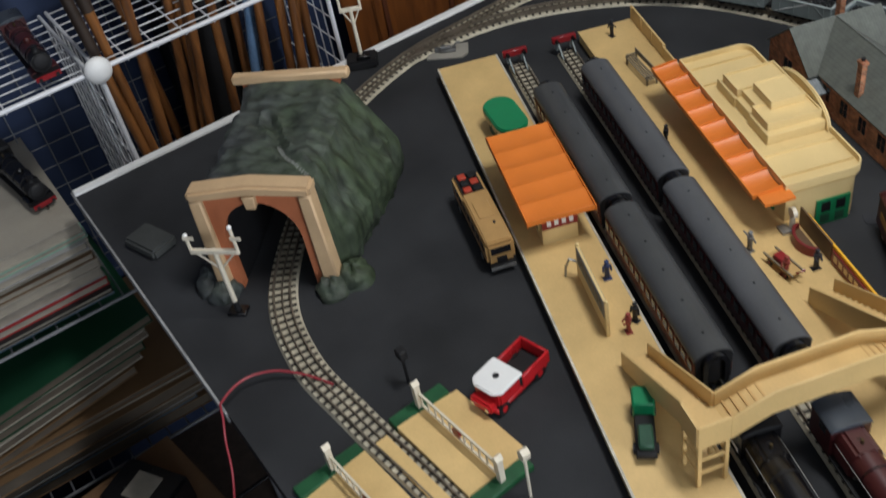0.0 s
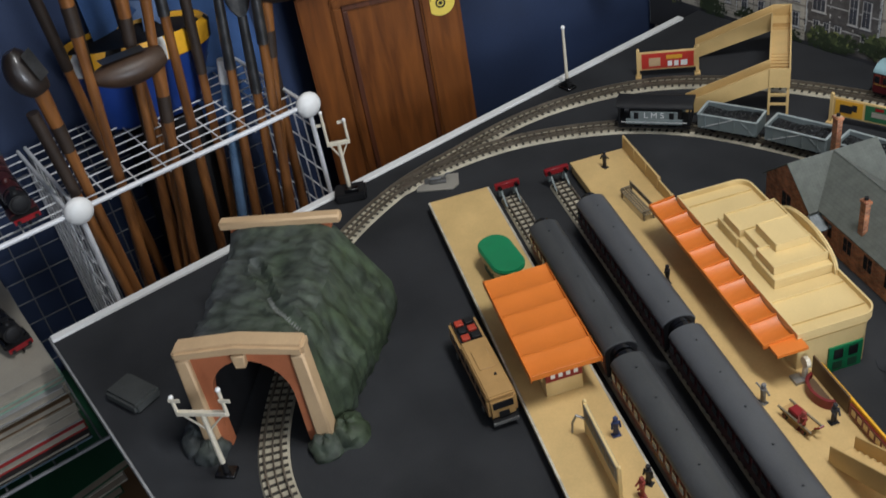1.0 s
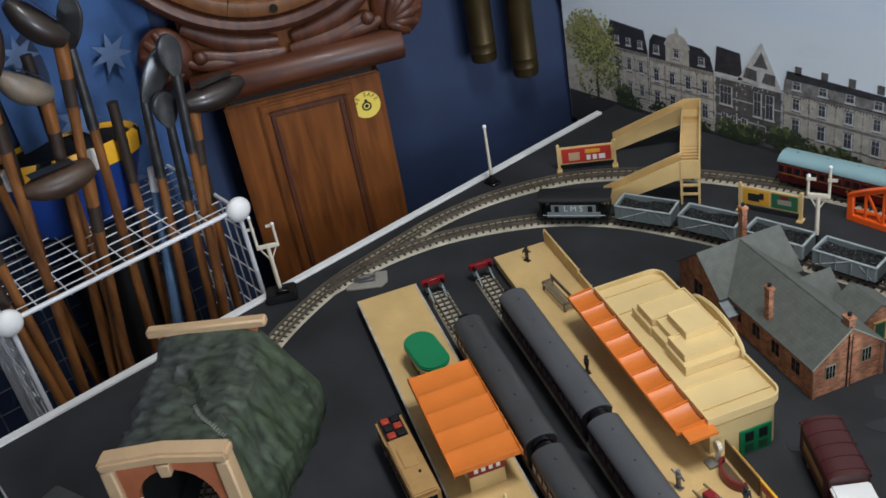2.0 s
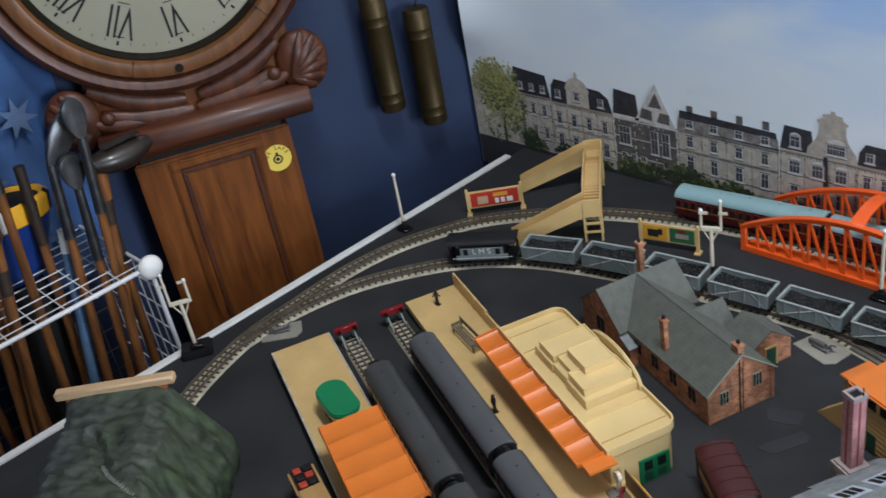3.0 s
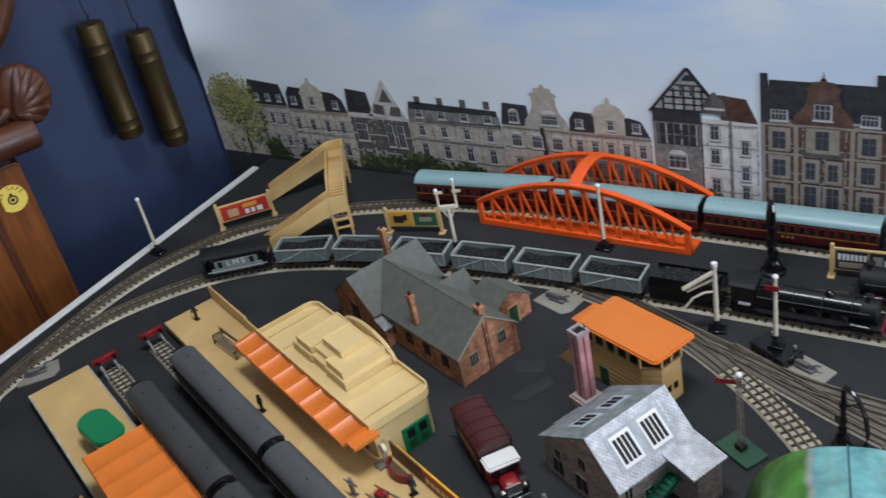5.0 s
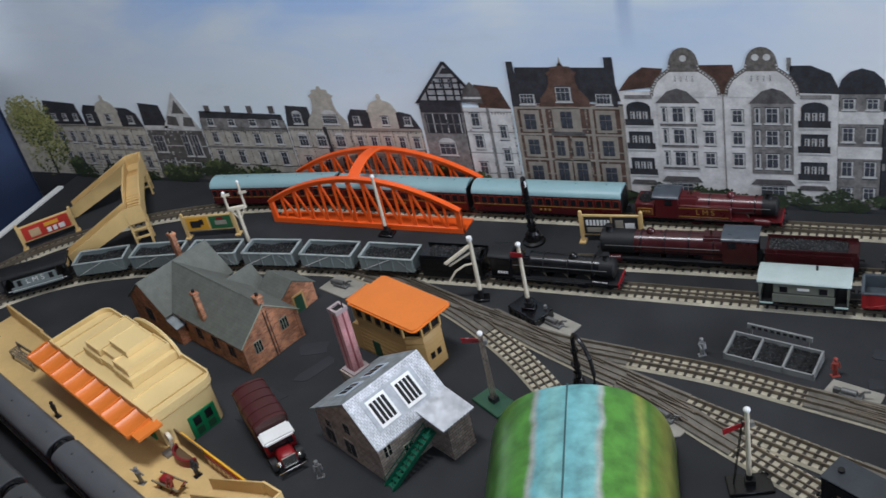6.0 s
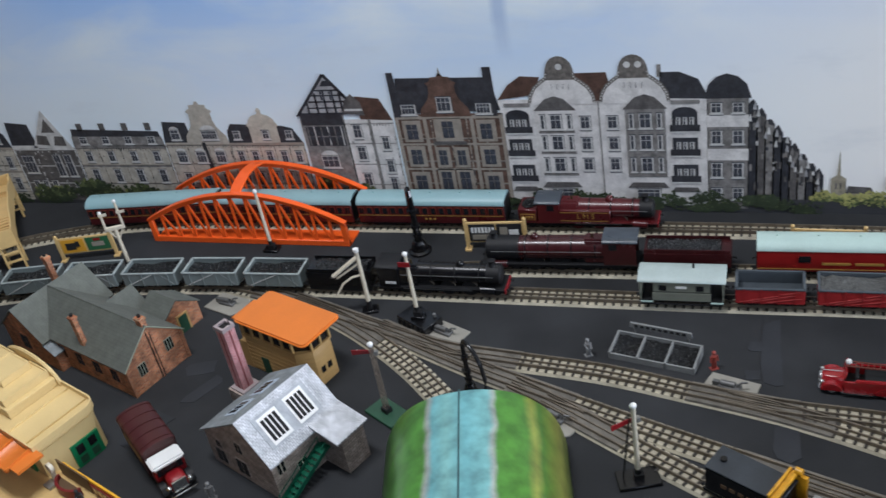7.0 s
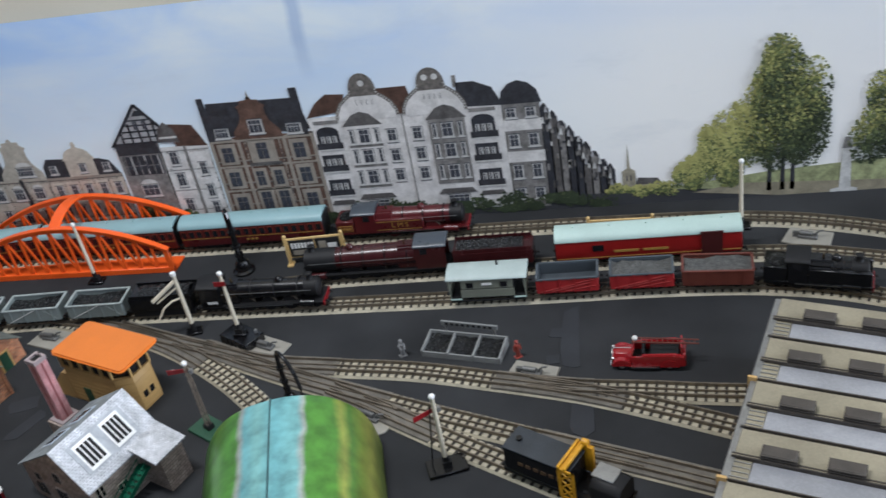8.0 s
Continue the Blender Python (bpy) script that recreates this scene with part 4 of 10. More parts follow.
def loco(m, label, L, body, boiler_r=0.0125, zb=0.034, wheels=(0.0, 0.03, -0.03), rw=0.0115, small=(0.06,), tank=False, cab=0.034, group="engines", red_beam=True, letters="", stripe=True, smoke=0.022):
    """Front towards +x; origin at the middle of the frames."""
    t = thing("locomotive", m, label, "locomotive", group)
    h = L / 2
    part("frame", G().box(-h, h, -0.0110, 0.0110, 0.0125, 0.0185), M_SOOT, t)
    fp = part("footplate", G().box(-h, h, -0.0160, 0.0160, 0.0190, 0.0205), body if tank else M_SOOT, t, bevel=0.0003)
    cb = -h + cab
    sm = h - smoke
    b = part("boiler", G().cyl((cb, 0, zb), (sm, 0, zb - 0.0006), boiler_r, boiler_r - 0.0008, n=28), body, t)
    for k in range(4):
        x = cb + 0.012 + (sm - cb - 0.02) * k / 3
        part("boiler_band", G().cyl((x - 0.0006, 0, zb), (x + 0.0006, 0, zb), boiler_r + 0.0002, n=28), M_SOOT if body is M_BLACK else M_BLACK, b)
    part("smokebox", G().cyl((sm, 0, zb - 0.0006), (h - 0.006, 0, zb - 0.0006), boiler_r - 0.0003, n=28).sph((h - 0.006, 0, zb - 0.0006), boiler_r * 0.85, sx=0.25, n=20, k=10), M_SOOT, t, "black smokebox")
    part("firebox", G().prism([(-0.013, 0.0205), (-0.013, zb + 0.006), (-0.008, zb + boiler_r), (0.008, zb + boiler_r), (0.013, zb + 0.006), (0.013, 0.0205)], "x", cb - 0.002, cb + 0.026), body, t, bevel=0.002, seg=2)
    part("chimney", G().lathe([(0.0052, 0), (0.0040, 0.002), (0.0038, 0.006), (0.0046, 0.008), (0.003, 0.0081)], n=16), M_SOOT, t, at=pose(h - 0.015, 0, zb + boiler_r - 0.002))
    part("dome", G().sph((0, 0, 0), 0.0052, sz=1.1, n=16, k=8), body, t, at=pose(h * 0.32, 0, zb + boiler_r - 0.001))
    part("safety_valve", G().cyl((0, 0, 0), (0, 0, 0.005), 0.0016, 0.0012), M_BRASS, t, at=pose(cb + 0.016, 0, zb + boiler_r - 0.001))
    zc = zb + boiler_r + 0.003
    c = part("cab", G().box(-h + (0.026 if tank else 0.004), cb + 0.002, -0.0160, -0.0150, 0.0205, zc - 0.002).box(-h + (0.026 if tank else 0.004), cb + 0.002, 0.0150, 0.0160, 0.0205, zc - 0.002).box(cb + 0.0005, cb + 0.002, -0.0150, 0.0150, 0.0205, zc - 0.001), body, t)
    for s in (-1, 1):
        if body is M_BLACK and not tank:
            for k in range(4):
                part("mark", G().box(cb - 0.0150 + k * 0.0034, cb - 0.0126 + k * 0.0034, s * 0.0160 - 0.0003, s * 0.0160 + 0.0003, 0.0250, 0.0285), M_WHITE, c)
        part("cab_window", G().box(cb - 0.014, cb - 0.005, s * 0.0158 - 0.0005, s * 0.0158 + 0.0005, zc - 0.012, zc - 0.004), M_GLASS, c)
    rp = [(0.0168, zc - 0.0025)] + [(0.0168 * math.cos(a), zc - 0.002 + 0.0045 * math.sin(a)) for a in np.linspace(0.1, math.pi - 0.1, 9)] + [(-0.0168, zc - 0.0025)]
    part("cab_roof", G().prism(rp, "x", -h + (0.022 if tank else 0.002), cb + 0.003), M_SOOT if body is M_BLACK else M_CABROOF, t, bevel=0.0004)
    if tank:
        for s in (-1, 1):
            tk = part("side_tank", G().box(cb, cb + 0.066, s * 0.0130 - 0.0030, s * 0.0130 + 0.0030, 0.0205, zb + 0.004), body, t, bevel=0.0008)
            if body is not M_BLACK:
                part("lining", G().box(cb + 0.003, cb + 0.063, s * 0.0161 - 0.0002, s * 0.0161 + 0.0002, 0.0228, 0.0234).box(cb + 0.003, cb + 0.063, s * 0.0161 - 0.0002, s * 0.0161 + 0.0002, zb + 0.0010, zb + 0.0016), M_GOLD, tk, "gold lining")
            if letters:
                text("lettering", letters, 0.010, pose(cb + 0.035, s * 0.0163, 0.0295, 90, 0, 0 if s < 0 else 180), M_GOLD, t, "gold letters")
                nb = part("number_plate", G().box(-h + 0.003, -h + 0.022, s * 0.0159 - 0.0003, s * 0.0159 + 0.0003, 0.0235, 0.0325), M_GOLD, t, "gold lined number panel")
                part("panel", G().box(-h + 0.0038, -h + 0.0212, s * 0.0160 - 0.0004, s * 0.0160 + 0.0004, 0.0243, 0.0317), body, nb)
                for k in range(4):
                    part("mark", G().box(-h + 0.0055 + k * 0.0038, -h + 0.0080 + k * 0.0038, s * 0.0162 - 0.0004, s * 0.0162 + 0.0004, 0.0262, 0.0300), M_GOLD, nb)
        part("bunker", G().box(-h, -h + 0.0245, -0.0158, 0.0158, 0.0205, 0.0385), body, t, bevel=0.0008)
        part("coal", G().sph((-h + 0.013, 0, 0.0385), 0.011, sy=1.15, sz=0.35), M_COAL, t)
    for x in wheels:
        for s in (-1, 1):
            w = part("driving_wheel", G().cyl((x, s * 0.0078, 0.0078 + rw), (x, s * 0.0100, 0.0078 + rw), rw, n=24), body if body is M_MAROON else M_SOOT, t)
            part("rim", G().cyl((x, s * 0.0070, 0.0078 + rw), (x, s * 0.0102, 0.0078 + rw), rw + 0.0004, n=24, caps=False), M_STEEL, w)
    for s in (-1, 1):
        z = 0.0078 + rw - 0.002
        part("coupling_rod", G().box(min(wheels) - 0.003, max(wheels) + 0.003, s * 0.0112 - 0.0005, s * 0.0112 + 0.0005, z - 0.001, z + 0.001), M_LEAD, t)
        part("cylinder", G().cyl((h - 0.030, s * 0.0128, 0.0185), (h - 0.012, s * 0.0128, 0.0175), 0.0048, n=14), body, t)
        part("piston_rod", G().cyl((h - 0.060, s * 0.0128, 0.0180), (h - 0.030, s * 0.0128, 0.0182), 0.0008, n=8), M_LEAD, t)
        part("handrail", G().cyl((cb + 0.005, s * (boiler_r + 0.0012), zb + 0.003), (h - 0.012, s * (boiler_r + 0.0012), zb + 0.003), 0.0003, n=6), M_LEAD, t)
    for x in small:
        wheelset(t, x, 0.0055)
    part("buffer_beam", G().box(h, h + 0.0015, -0.0155, 0.0155, 0.0145, 0.0205), M_RED if red_beam else M_SOOT, t, "red buffer beam")
    couplings(t, h, 0.0175, red=False)
    return t


def tender(m, body, label, L=0.085, group="tenders"):
    t = thing("tender", m, label, "tender", group)
    h = L / 2
    part("tank", G().box(-h, h, -0.0160, 0.0160, 0.0190, 0.0390), body, t, bevel=0.0012, seg=2)
    part("coping", G().box(-h + 0.002, h, -0.0150, -0.0140, 0.0390, 0.0430).box(-h + 0.002, h, 0.0140, 0.0150, 0.0390, 0.0430), body, t)
    rows = [[(-h + 0.012 + (L - 0.016) * i / 10, -0.0135 + 0.027 * j / 6, 0.0395 + 0.005 * math.sin(math.pi * j / 6) + 0.0025 * noise.noise((i * 0.9, j * 0.9, 7.0))) for j in range(7)] for i in range(11)]
    part("coal", G().loft(rows, closed=False), M_COAL, t, "heaped coal")
    part("frame", G().box(-h, h, -0.0140, -0.0125, 0.0105, 0.0190).box(-h, h, 0.0125, 0.0140, 0.0105, 0.0190).box(-h, h, -0.0125, 0.0125, 0.0160, 0.0190), M_SOOT, t)
    for x in (-0.026, 0, 0.026):
        wheelset(t, x, 0.0062)
    couplings(t, h, 0.0165)
    return t


loco(T1.stand(s_end + 0.018 + 0.0875, half=0.04), "maroon tank engine with gold lettering and lining", 0.175, M_MAROON, wheels=(-0.012, 0.016, 0.040), rw=0.0105, small=(0.070, -0.055, -0.072), tank=True, cab=0.052, letters="L M S")

# ---- printed backdrop ----
def sky_print():
    mt = bpy.data.materials.new("printed_sky")
    mt.use_nodes = True
    N, L = mt.node_tree.nodes, mt.node_tree.links
    p = N["Principled BSDF"]
    p.inputs["Roughness"].default_value = 0.55
    tc, sep, mr, nz, mp, m1, m2 = (N.new("ShaderNode" + k) for k in ("TexCoord", "SeparateXYZ", "MapRange", "TexNoise", "Mapping", "Mix", "Mix"))
    L.new(tc.outputs["Object"], sep.inputs[0])
    L.new(sep.outputs[2], mr.inputs[0])
    mr.inputs[1].default_value, mr.inputs[2].default_value = 0.15, 0.345
    mp.inputs["Scale"].default_value = (2.2, 1, 5.5)
    L.new(tc.outputs["Object"], mp.inputs[0])
    L.new(mp.outputs[0], nz.inputs["Vector"])
    nz.inputs["Scale"].default_value, nz.inputs["Detail"].default_value, nz.inputs["Distortion"].default_value = 1.6, 7, 0.5
    m1.data_type = m2.data_type = "RGBA"
    m1.inputs[6].default_value, m1.inputs[7].default_value = (0.79, 0.885, 0.95, 1), (0.34, 0.54, 0.90, 1)
    L.new(mr.outputs[0], m1.inputs[0])
    cr = N.new("ShaderNodeMapRange")
    cr.inputs[1].default_value, cr.inputs[2].default_value = 0.42, 0.68
    L.new(nz.outputs["Fac"], cr.inputs[0])
    L.new(cr.outputs[0], m2.inputs[0])
    L.new(m1.outputs[2], m2.inputs[6])
    m2.inputs[7].default_value = (0.76, 0.84, 0.89, 1)
    # whiter towards the left end: bright light on the paper, put into its colour
    lf, m3 = N.new("ShaderNodeMapRange"), N.new("ShaderNodeMix")
    lf.inputs[1].default_value, lf.inputs[2].default_value, lf.inputs[3].default_value, lf.inputs[4].default_value = -0.72, -0.25, 1.0, 0.0
    L.new(sep.outputs[0], lf.inputs[0])
    m3.data_type = "RGBA"
    m3.inputs[7].default_value = (0.87, 0.94, 0.99, 1)
    L.new(lf.outputs[0], m3.inputs[0])
    L.new(m2.outputs[2], m3.inputs[6])
    rt, m4 = N.new("ShaderNodeMapRange"), N.new("ShaderNodeMix")
    rt.inputs[1].default_value, rt.inputs[2].default_value, rt.inputs[3].default_value, rt.inputs[4].default_value = 0.40, 0.80, 0.0, 0.95
    L.new(sep.outputs[0], rt.inputs[0])
    lo, mu = N.new("ShaderNodeMapRange"), N.new("ShaderNodeMath")
    lo.inputs[1].default_value, lo.inputs[2].default_value, lo.inputs[3].default_value, lo.inputs[4].default_value = 0.17, 0.42, 1.0, 0.35
    L.new(sep.outputs[2], lo.inputs[0])
    mu.operation = "MULTIPLY"
    L.new(rt.outputs[0], mu.inputs[0])
    L.new(lo.outputs[0], mu.inputs[1])
    m4.data_type = "RGBA"
    m4.inputs[7].default_value = (0.96, 0.95, 0.92, 1)
    L.new(mu.outputs[0], m4.inputs[0])
    L.new(m3.outputs[2], m4.inputs[6])
    # smoky streaks
    n5, r5, m5, p5 = N.new("ShaderNodeTexNoise"), N.new("ShaderNodeMapRange"), N.new("ShaderNodeMix"), N.new("ShaderNodeMapping")
    p5.inputs["Scale"].default_value, p5.inputs["Rotation"].default_value = (3.0, 1, 9.0), (0, radians(12), 0)
    L.new(tc.outputs["Object"], p5.inputs[0])
    L.new(p5.outputs[0], n5.inputs["Vector"])
    n5.inputs["Scale"].default_value, n5.inputs["Detail"].default_value, n5.inputs["Roughness"].default_value = 1.3, 8, 0.65
    r5.inputs[1].default_value, r5.inputs[2].default_value, r5.inputs[3].default_value, r5.inputs[4].default_value = 0.58, 0.85, 0.0, 0.40
    L.new(n5.outputs["Fac"], r5.inputs[0])
    m5.data_type = "RGBA"
    m5.inputs[7].default_value = (0.52, 0.58, 0.66, 1)
    L.new(r5.outputs[0], m5.inputs[0])
    L.new(m4.outputs[2], m5.inputs[6])
    # a bluish vertical streak where two sheets of the print meet, with a smoky smudge below it
    sx, sg, sz_, sm, m6 = N.new("ShaderNodeMath"), N.new("ShaderNodeMapRange"), N.new("ShaderNodeMapRange"), N.new("ShaderNodeMath"), N.new("ShaderNodeMix")
    sx.operation, sm.operation = "COMPARE", "MULTIPLY"
    wob = N.new("ShaderNodeMath")
    wob.operation = "MULTIPLY_ADD"
    wob.inputs[1].default_value = 0.016
    L.new(n5.outputs["Fac"], wob.inputs[0])
    L.new(sep.outputs[0], wob.inputs[2])
    off = N.new("ShaderNodeMath")
    off.operation = "SUBTRACT"
    off.inputs[1].default_value = 0.379
    L.new(wob.outputs[0], off.inputs[0])
    sx.operation = "ABSOLUTE"
    L.new(off.outputs[0], sx.inputs[0])
    sg.inputs[1].default_value, sg.inputs[2].default_value, sg.inputs[3].default_value, sg.inputs[4].default_value = 0.004, 0.013, 0.8, 0.0
    L.new(sx.outputs[0], sg.inputs[0])
    sz_.inputs[1].default_value, sz_.inputs[2].default_value = 0.215, 0.275
    L.new(sep.outputs[2], sz_.inputs[0])
    L.new(sg.outputs[0], sm.inputs[0])
    L.new(sz_.outputs[0], sm.inputs[1])
    m6.data_type = "RGBA"
    m6.inputs[7].default_value = (0.42, 0.54, 0.74, 1)
    L.new(sm.outputs[0], m6.inputs[0])
    L.new(m5.outputs[2], m6.inputs[6])
    L.new(m6.outputs[2], p.inputs["Base Color"])
    return mt


M_SKY = sky_print()
M_ROAD = mat("printed_road", (0.045, 0.047, 0.053), 0.6, var=0.2, scale=12, bump=0)
drop = thing("backdrop", pose(0, 0.412, 0), "printed paper backdrop of a town street under a cloudy sky", "backdrop", kind="structure")
rows = []
for i in range(111):
    x = -0.738 + 2.2 * i / 110
    curl = max(0.0, (-0.56 - x) / 0.178) ** 2
    lift = [min(1.0, max(0.0, (z - 0.150) / 0.060)) for z in np.linspace(-0.05, 0.336, 14)]
    rows.append([(x + 0.024 * curl * lift[j], -0.022 * curl * lift[j] + 0.0003 * math.sin(x * 9) + 0.0010 * noise.noise((x * 7, z * 7, 0)) * min(1, max(0, (z - 0.21) * 12)) - 0.0026, z) for j, z in enumerate(np.linspace(-0.05, 0.336, 14))])
part("sky", G().loft(rows, closed=False), M_SKY, drop, "pale blue sky with soft clouds")


# the printed town
def inked(name, col, var=0.45, scale=110):
    return mat(name, col, 0.6, var=var, scale=scale, bump=0.0, fine=420)


K_BEIGE, K_SAND, K_GREYH = inked("print_beige", (0.47, 0.44, 0.375), 0.24), inked("print_sand", (0.54, 0.505, 0.425), 0.24), inked("print_grey", (0.12, 0.113, 0.11))
K_ROOF, K_BROWN, K_WHITE = inked("print_dark_roof", (0.040, 0.041, 0.049)), inked("print_brown_roof", (0.095, 0.052, 0.038)), inked("print_white_wall", (0.70, 0.685, 0.665), 0.24, 60)
K_BRICK, K_STONE, K_DARK = inked("print_brick", (0.135, 0.078, 0.058)), inked("print_stone", (0.32, 0.285, 0.24), 0.2), inked("print_dark", (0.034, 0.036, 0.045))
K_GREYST, K_FRAME, K_PANE = inked("print_grey_stone", (0.24, 0.23, 0.22)), inked("print_frame", (0.60, 0.60, 0.58), 0.25), inked("print_pane", (0.060, 0.066, 0.085), 0.6, 150)
K_LEAF = [inked("print_leaf_%s" % n, c, 0.35, 90) for n, c in (("light", (0.44, 0.43, 0.15)), ("bright", (0.265, 0.29, 0.095)), ("mid", (0.135, 0.168, 0.066)), ("deep", (0.075, 0.098, 0.043)), ("dark", (0.036, 0.052, 0.026)))]
K_GREYW = inked("print_grey_white", (0.42, 0.42, 0.43), 0.35, 90)
K_GRASS = inked("print_grass", (0.36, 0.39, 0.20))


K_BORDER = inked("print_border", (0.17, 0.155, 0.14), 0.5, 200)


def flat(parent, name, poly, material, layer, label=""):
    """A flat printed shape; higher layers lie a hair nearer."""
    y = -0.0030 - 0.00015 * layer
    return part(name, G().prism(poly, "y", y - 0.0001, y), material, parent, label, smooth=False)


def rect(x0, x1, z0, z1):
    return [(x0, z0), (x1, z0), (x1, z1), (x0, z1)]


WIN = {}


def win(parent, x, z, w, h, layer=6, frame=True, arch=False, bars=1, lean=0.0):
    key = (round(w, 4), round(h, 4), frame, arch, bars)
    if key not in WIN:
        g = G()
        if frame:
            o = [(-w / 2, 0), (w / 2, 0), (w / 2, h)] + ([(w / 2 * math.cos(a), h + w / 2 * math.sin(a) * 0.7) for a in np.linspace(0.3, math.pi - 0.3, 6)] if arch else []) + [(-w / 2, h)]
            g.prism(o, "y", -0.0001, 0.0, mi=0)
        k = 0.0011
        for b in range(bars + 1):
            x0 = -w / 2 + k + (w - 2 * k) * b / (bars + 1)
            x1 = x0 + (w - 2 * k) / (bars + 1) - 0.0006
            for z0, z1 in ((k, h * 0.62), (h * 0.62 + 0.0008, h - k * 0.6)):
                g.prism([(x0, z0), (x1, z0), (x1, z1), (x0, z1)], "y", -0.0002, -0.00011, mi=1)
        if frame:
            g.prism(rect(-w / 2 - 0.0018, w / 2 + 0.0018, -0.0022, -0.0002), "y", -0.00015, 0.0, mi=0)
            g.prism(rect(-w / 2 - 0.0012, w / 2 + 0.0012, -0.0034, -0.0023), "y", -0.0001, 0.0, mi=1)
            g.prism(rect(-w / 2 - 0.0012, w / 2 + 0.0012, h + 0.0002, h + 0.0014), "y", -0.0001, 0.0, mi=2 if arch else 1)
            g.prism(rect(w / 2 + 0.0001, w / 2 + 0.0010, 0.0, h), "y", -0.0001, 0.0, mi=2)
        WIN[key] = g.mesh("printed_window", [K_FRAME, K_PANE, K_GREYST], smooth=False)
    return part("printed_window", WIN[key], None, parent, at=pose(x, -0.0030 - 0.00015 * layer, z, 0, lean, 0))


def house(name, x0, x1, ze, wall, label, zb=0.006, lean=0.0):
    return flat(drop, name, [(x0, zb), (x1, zb), (x1, ze), (x0, ze)], wall, 2, label)


def band(h, x0, x1, z, t, material, layer=4):
    flat(h, "moulding", rect(x0, x1, z, z + t), material, layer)


def curve_gable(cx, w, z0, z1):
    """A scrolled gable outline: a bell with shoulders when wide, a round pediment when narrow."""
    if w > 0.05:
        pts = [(0.50, 0.0), (0.46, 0.20), (0.38, 0.30), (0.30, 0.42), (0.26, 0.55), (0.25, 0.72), (0.30, 0.78), (0.20, 0.84), (0.18, 0.92), (0.06, 0.93), (0.03, 1.0)]
    else:
        pts = [(0.50, 0.0), (0.50, 0.46), (0.56, 0.48), (0.52, 0.55)] + [(0.48 * math.cos(a), 0.55 + 0.28 * math.sin(a)) for a in np.linspace(0.15, 1.35, 6)] + [(0.07, 0.86), (0.08, 0.93), (0.03, 1.0)]
    o = []
    for s in (1, -1):
        q = [(cx + s * a * w, z0 + b * (z1 - z0)) for a, b in pts]
        o += q if s > 0 else q[::-1]
    return o


def dress(h, x0, x1, z0, ze, floors, bays, light=None, dark=None, layer=3):
    """Relief printed on a front: cornice, brackets, plinth courses, pilasters and window heads."""
    light, dark = light or K_STONE, dark or K_GREYH
    g = G()
    y = -0.0030 - 0.00015 * layer
    rnd = random.Random(int((x0 + 2) * 1000))

    def r(a, b, c, d, mi):
        g.prism(rect(a, b, c, d), "y", y - 0.0001, y, mi=mi)

    r(x0, x1, ze - 0.0022, ze - 0.0004, 0)
    r(x0, x1, ze - 0.0034, ze - 0.0023, 1)
    for k in range(int((x1 - x0) / 0.0042)):
        xx = x0 + 0.001 + k * 0.0042
        r(xx, xx + 0.0016, ze - 0.0062, ze - 0.0035, 1 if rnd.random() < 0.75 else 0)
    for k in range(1, 5):
        r(x0, x1, z0 + k * 0.0048, z0 + k * 0.0048 + 0.0007, 1)
    for f in range(1, floors):
        z = z0 + (ze - z0) * f / floors
        r(x0, x1, z, z + 0.0013, 0)
        r(x0, x1, z - 0.0012, z - 0.0001, 1)
    for b in range(bays + 1):
        xx = x0 + (x1 - x0 - 0.0022) * b / bays
        zz = z0 + 0.024
        while zz < ze - 0.007:
            hgt = rnd.uniform(0.003, 0.005)
            r(xx, xx + rnd.choice((0.0015, 0.0022)), zz, zz + hgt * 0.8, rnd.choice((0, 0, 1)))
            zz += hgt
    for k in range(bays * floors):
        xx, zz, w = rnd.uniform(x0, x1 - 0.004), rnd.uniform(z0 + 0.02, ze - 0.008), rnd.uniform(0.0012, 0.004)
        r(xx, xx + w, zz, zz + rnd.uniform(0.0008, 0.0022), rnd.choice((0, 1)))
    return part("relief", g, [light, dark], h, "printed stone relief", smooth=False)


K_PATHP = inked("print_sandy_path", (0.30, 0.27, 0.19), 0.3, 60)
flat(drop, "printed_road", rect(-0.737, 1.46, -0.05, 0.020), M_ROAD, 1, "dark grey printed street")
# far left terrace
h = house("printed_house", -0.737, -0.640, 0.112, K_SAND, "pale printed end house behind the tree")
flat(h, "printed_roof", [(-0.737, 0.112), (-0.640, 0.108), (-0.655, 0.140), (-0.715, 0.128)], K_SAND, 3)
h = house("printed_house", -0.640, -0.557, 0.104, K_BEIGE, "beige printed terrace house with dark mansard roof")
dress(h, -0.640, -0.557, 0.006, 0.104, 3, 3)
flat(h, "printed_roof", [(-0.640, 0.104), (-0.557, 0.104), (-0.564, 0.142), (-0.632, 0.148)], K_ROOF, 3)
for i in range(3):
    for z in (0.030, 0.070):
        win(h, -0.620 + i * 0.024, z, 0.010, 0.019)
    win(h, -0.620 + i * 0.024, 0.112, 0.009, 0.012)
h = house("printed_house", -0.556, -0.433, 0.100, K_SAND, "sand-coloured printed house with central gable")
dress(h, -0.556, -0.433, 0.006, 0.100, 3, 4)
flat(h, "printed_roof", [(-0.556, 0.100), (-0.433, 0.100), (-0.440, 0.124), (-0.455, 0.134), (-0.545, 0.140), (-0.553, 0.128)], K_ROOF, 3)
flat(h, "printed_gable", curve_gable(-0.500, 0.044, 0.100, 0.158), K_SAND, 4)
for i in range(4):
    win(h, -0.541 + i * 0.0305, 0.064, 0.011, 0.020)
    win(h, -0.541 + i * 0.0305, 0.024, 0.012, 0.022)
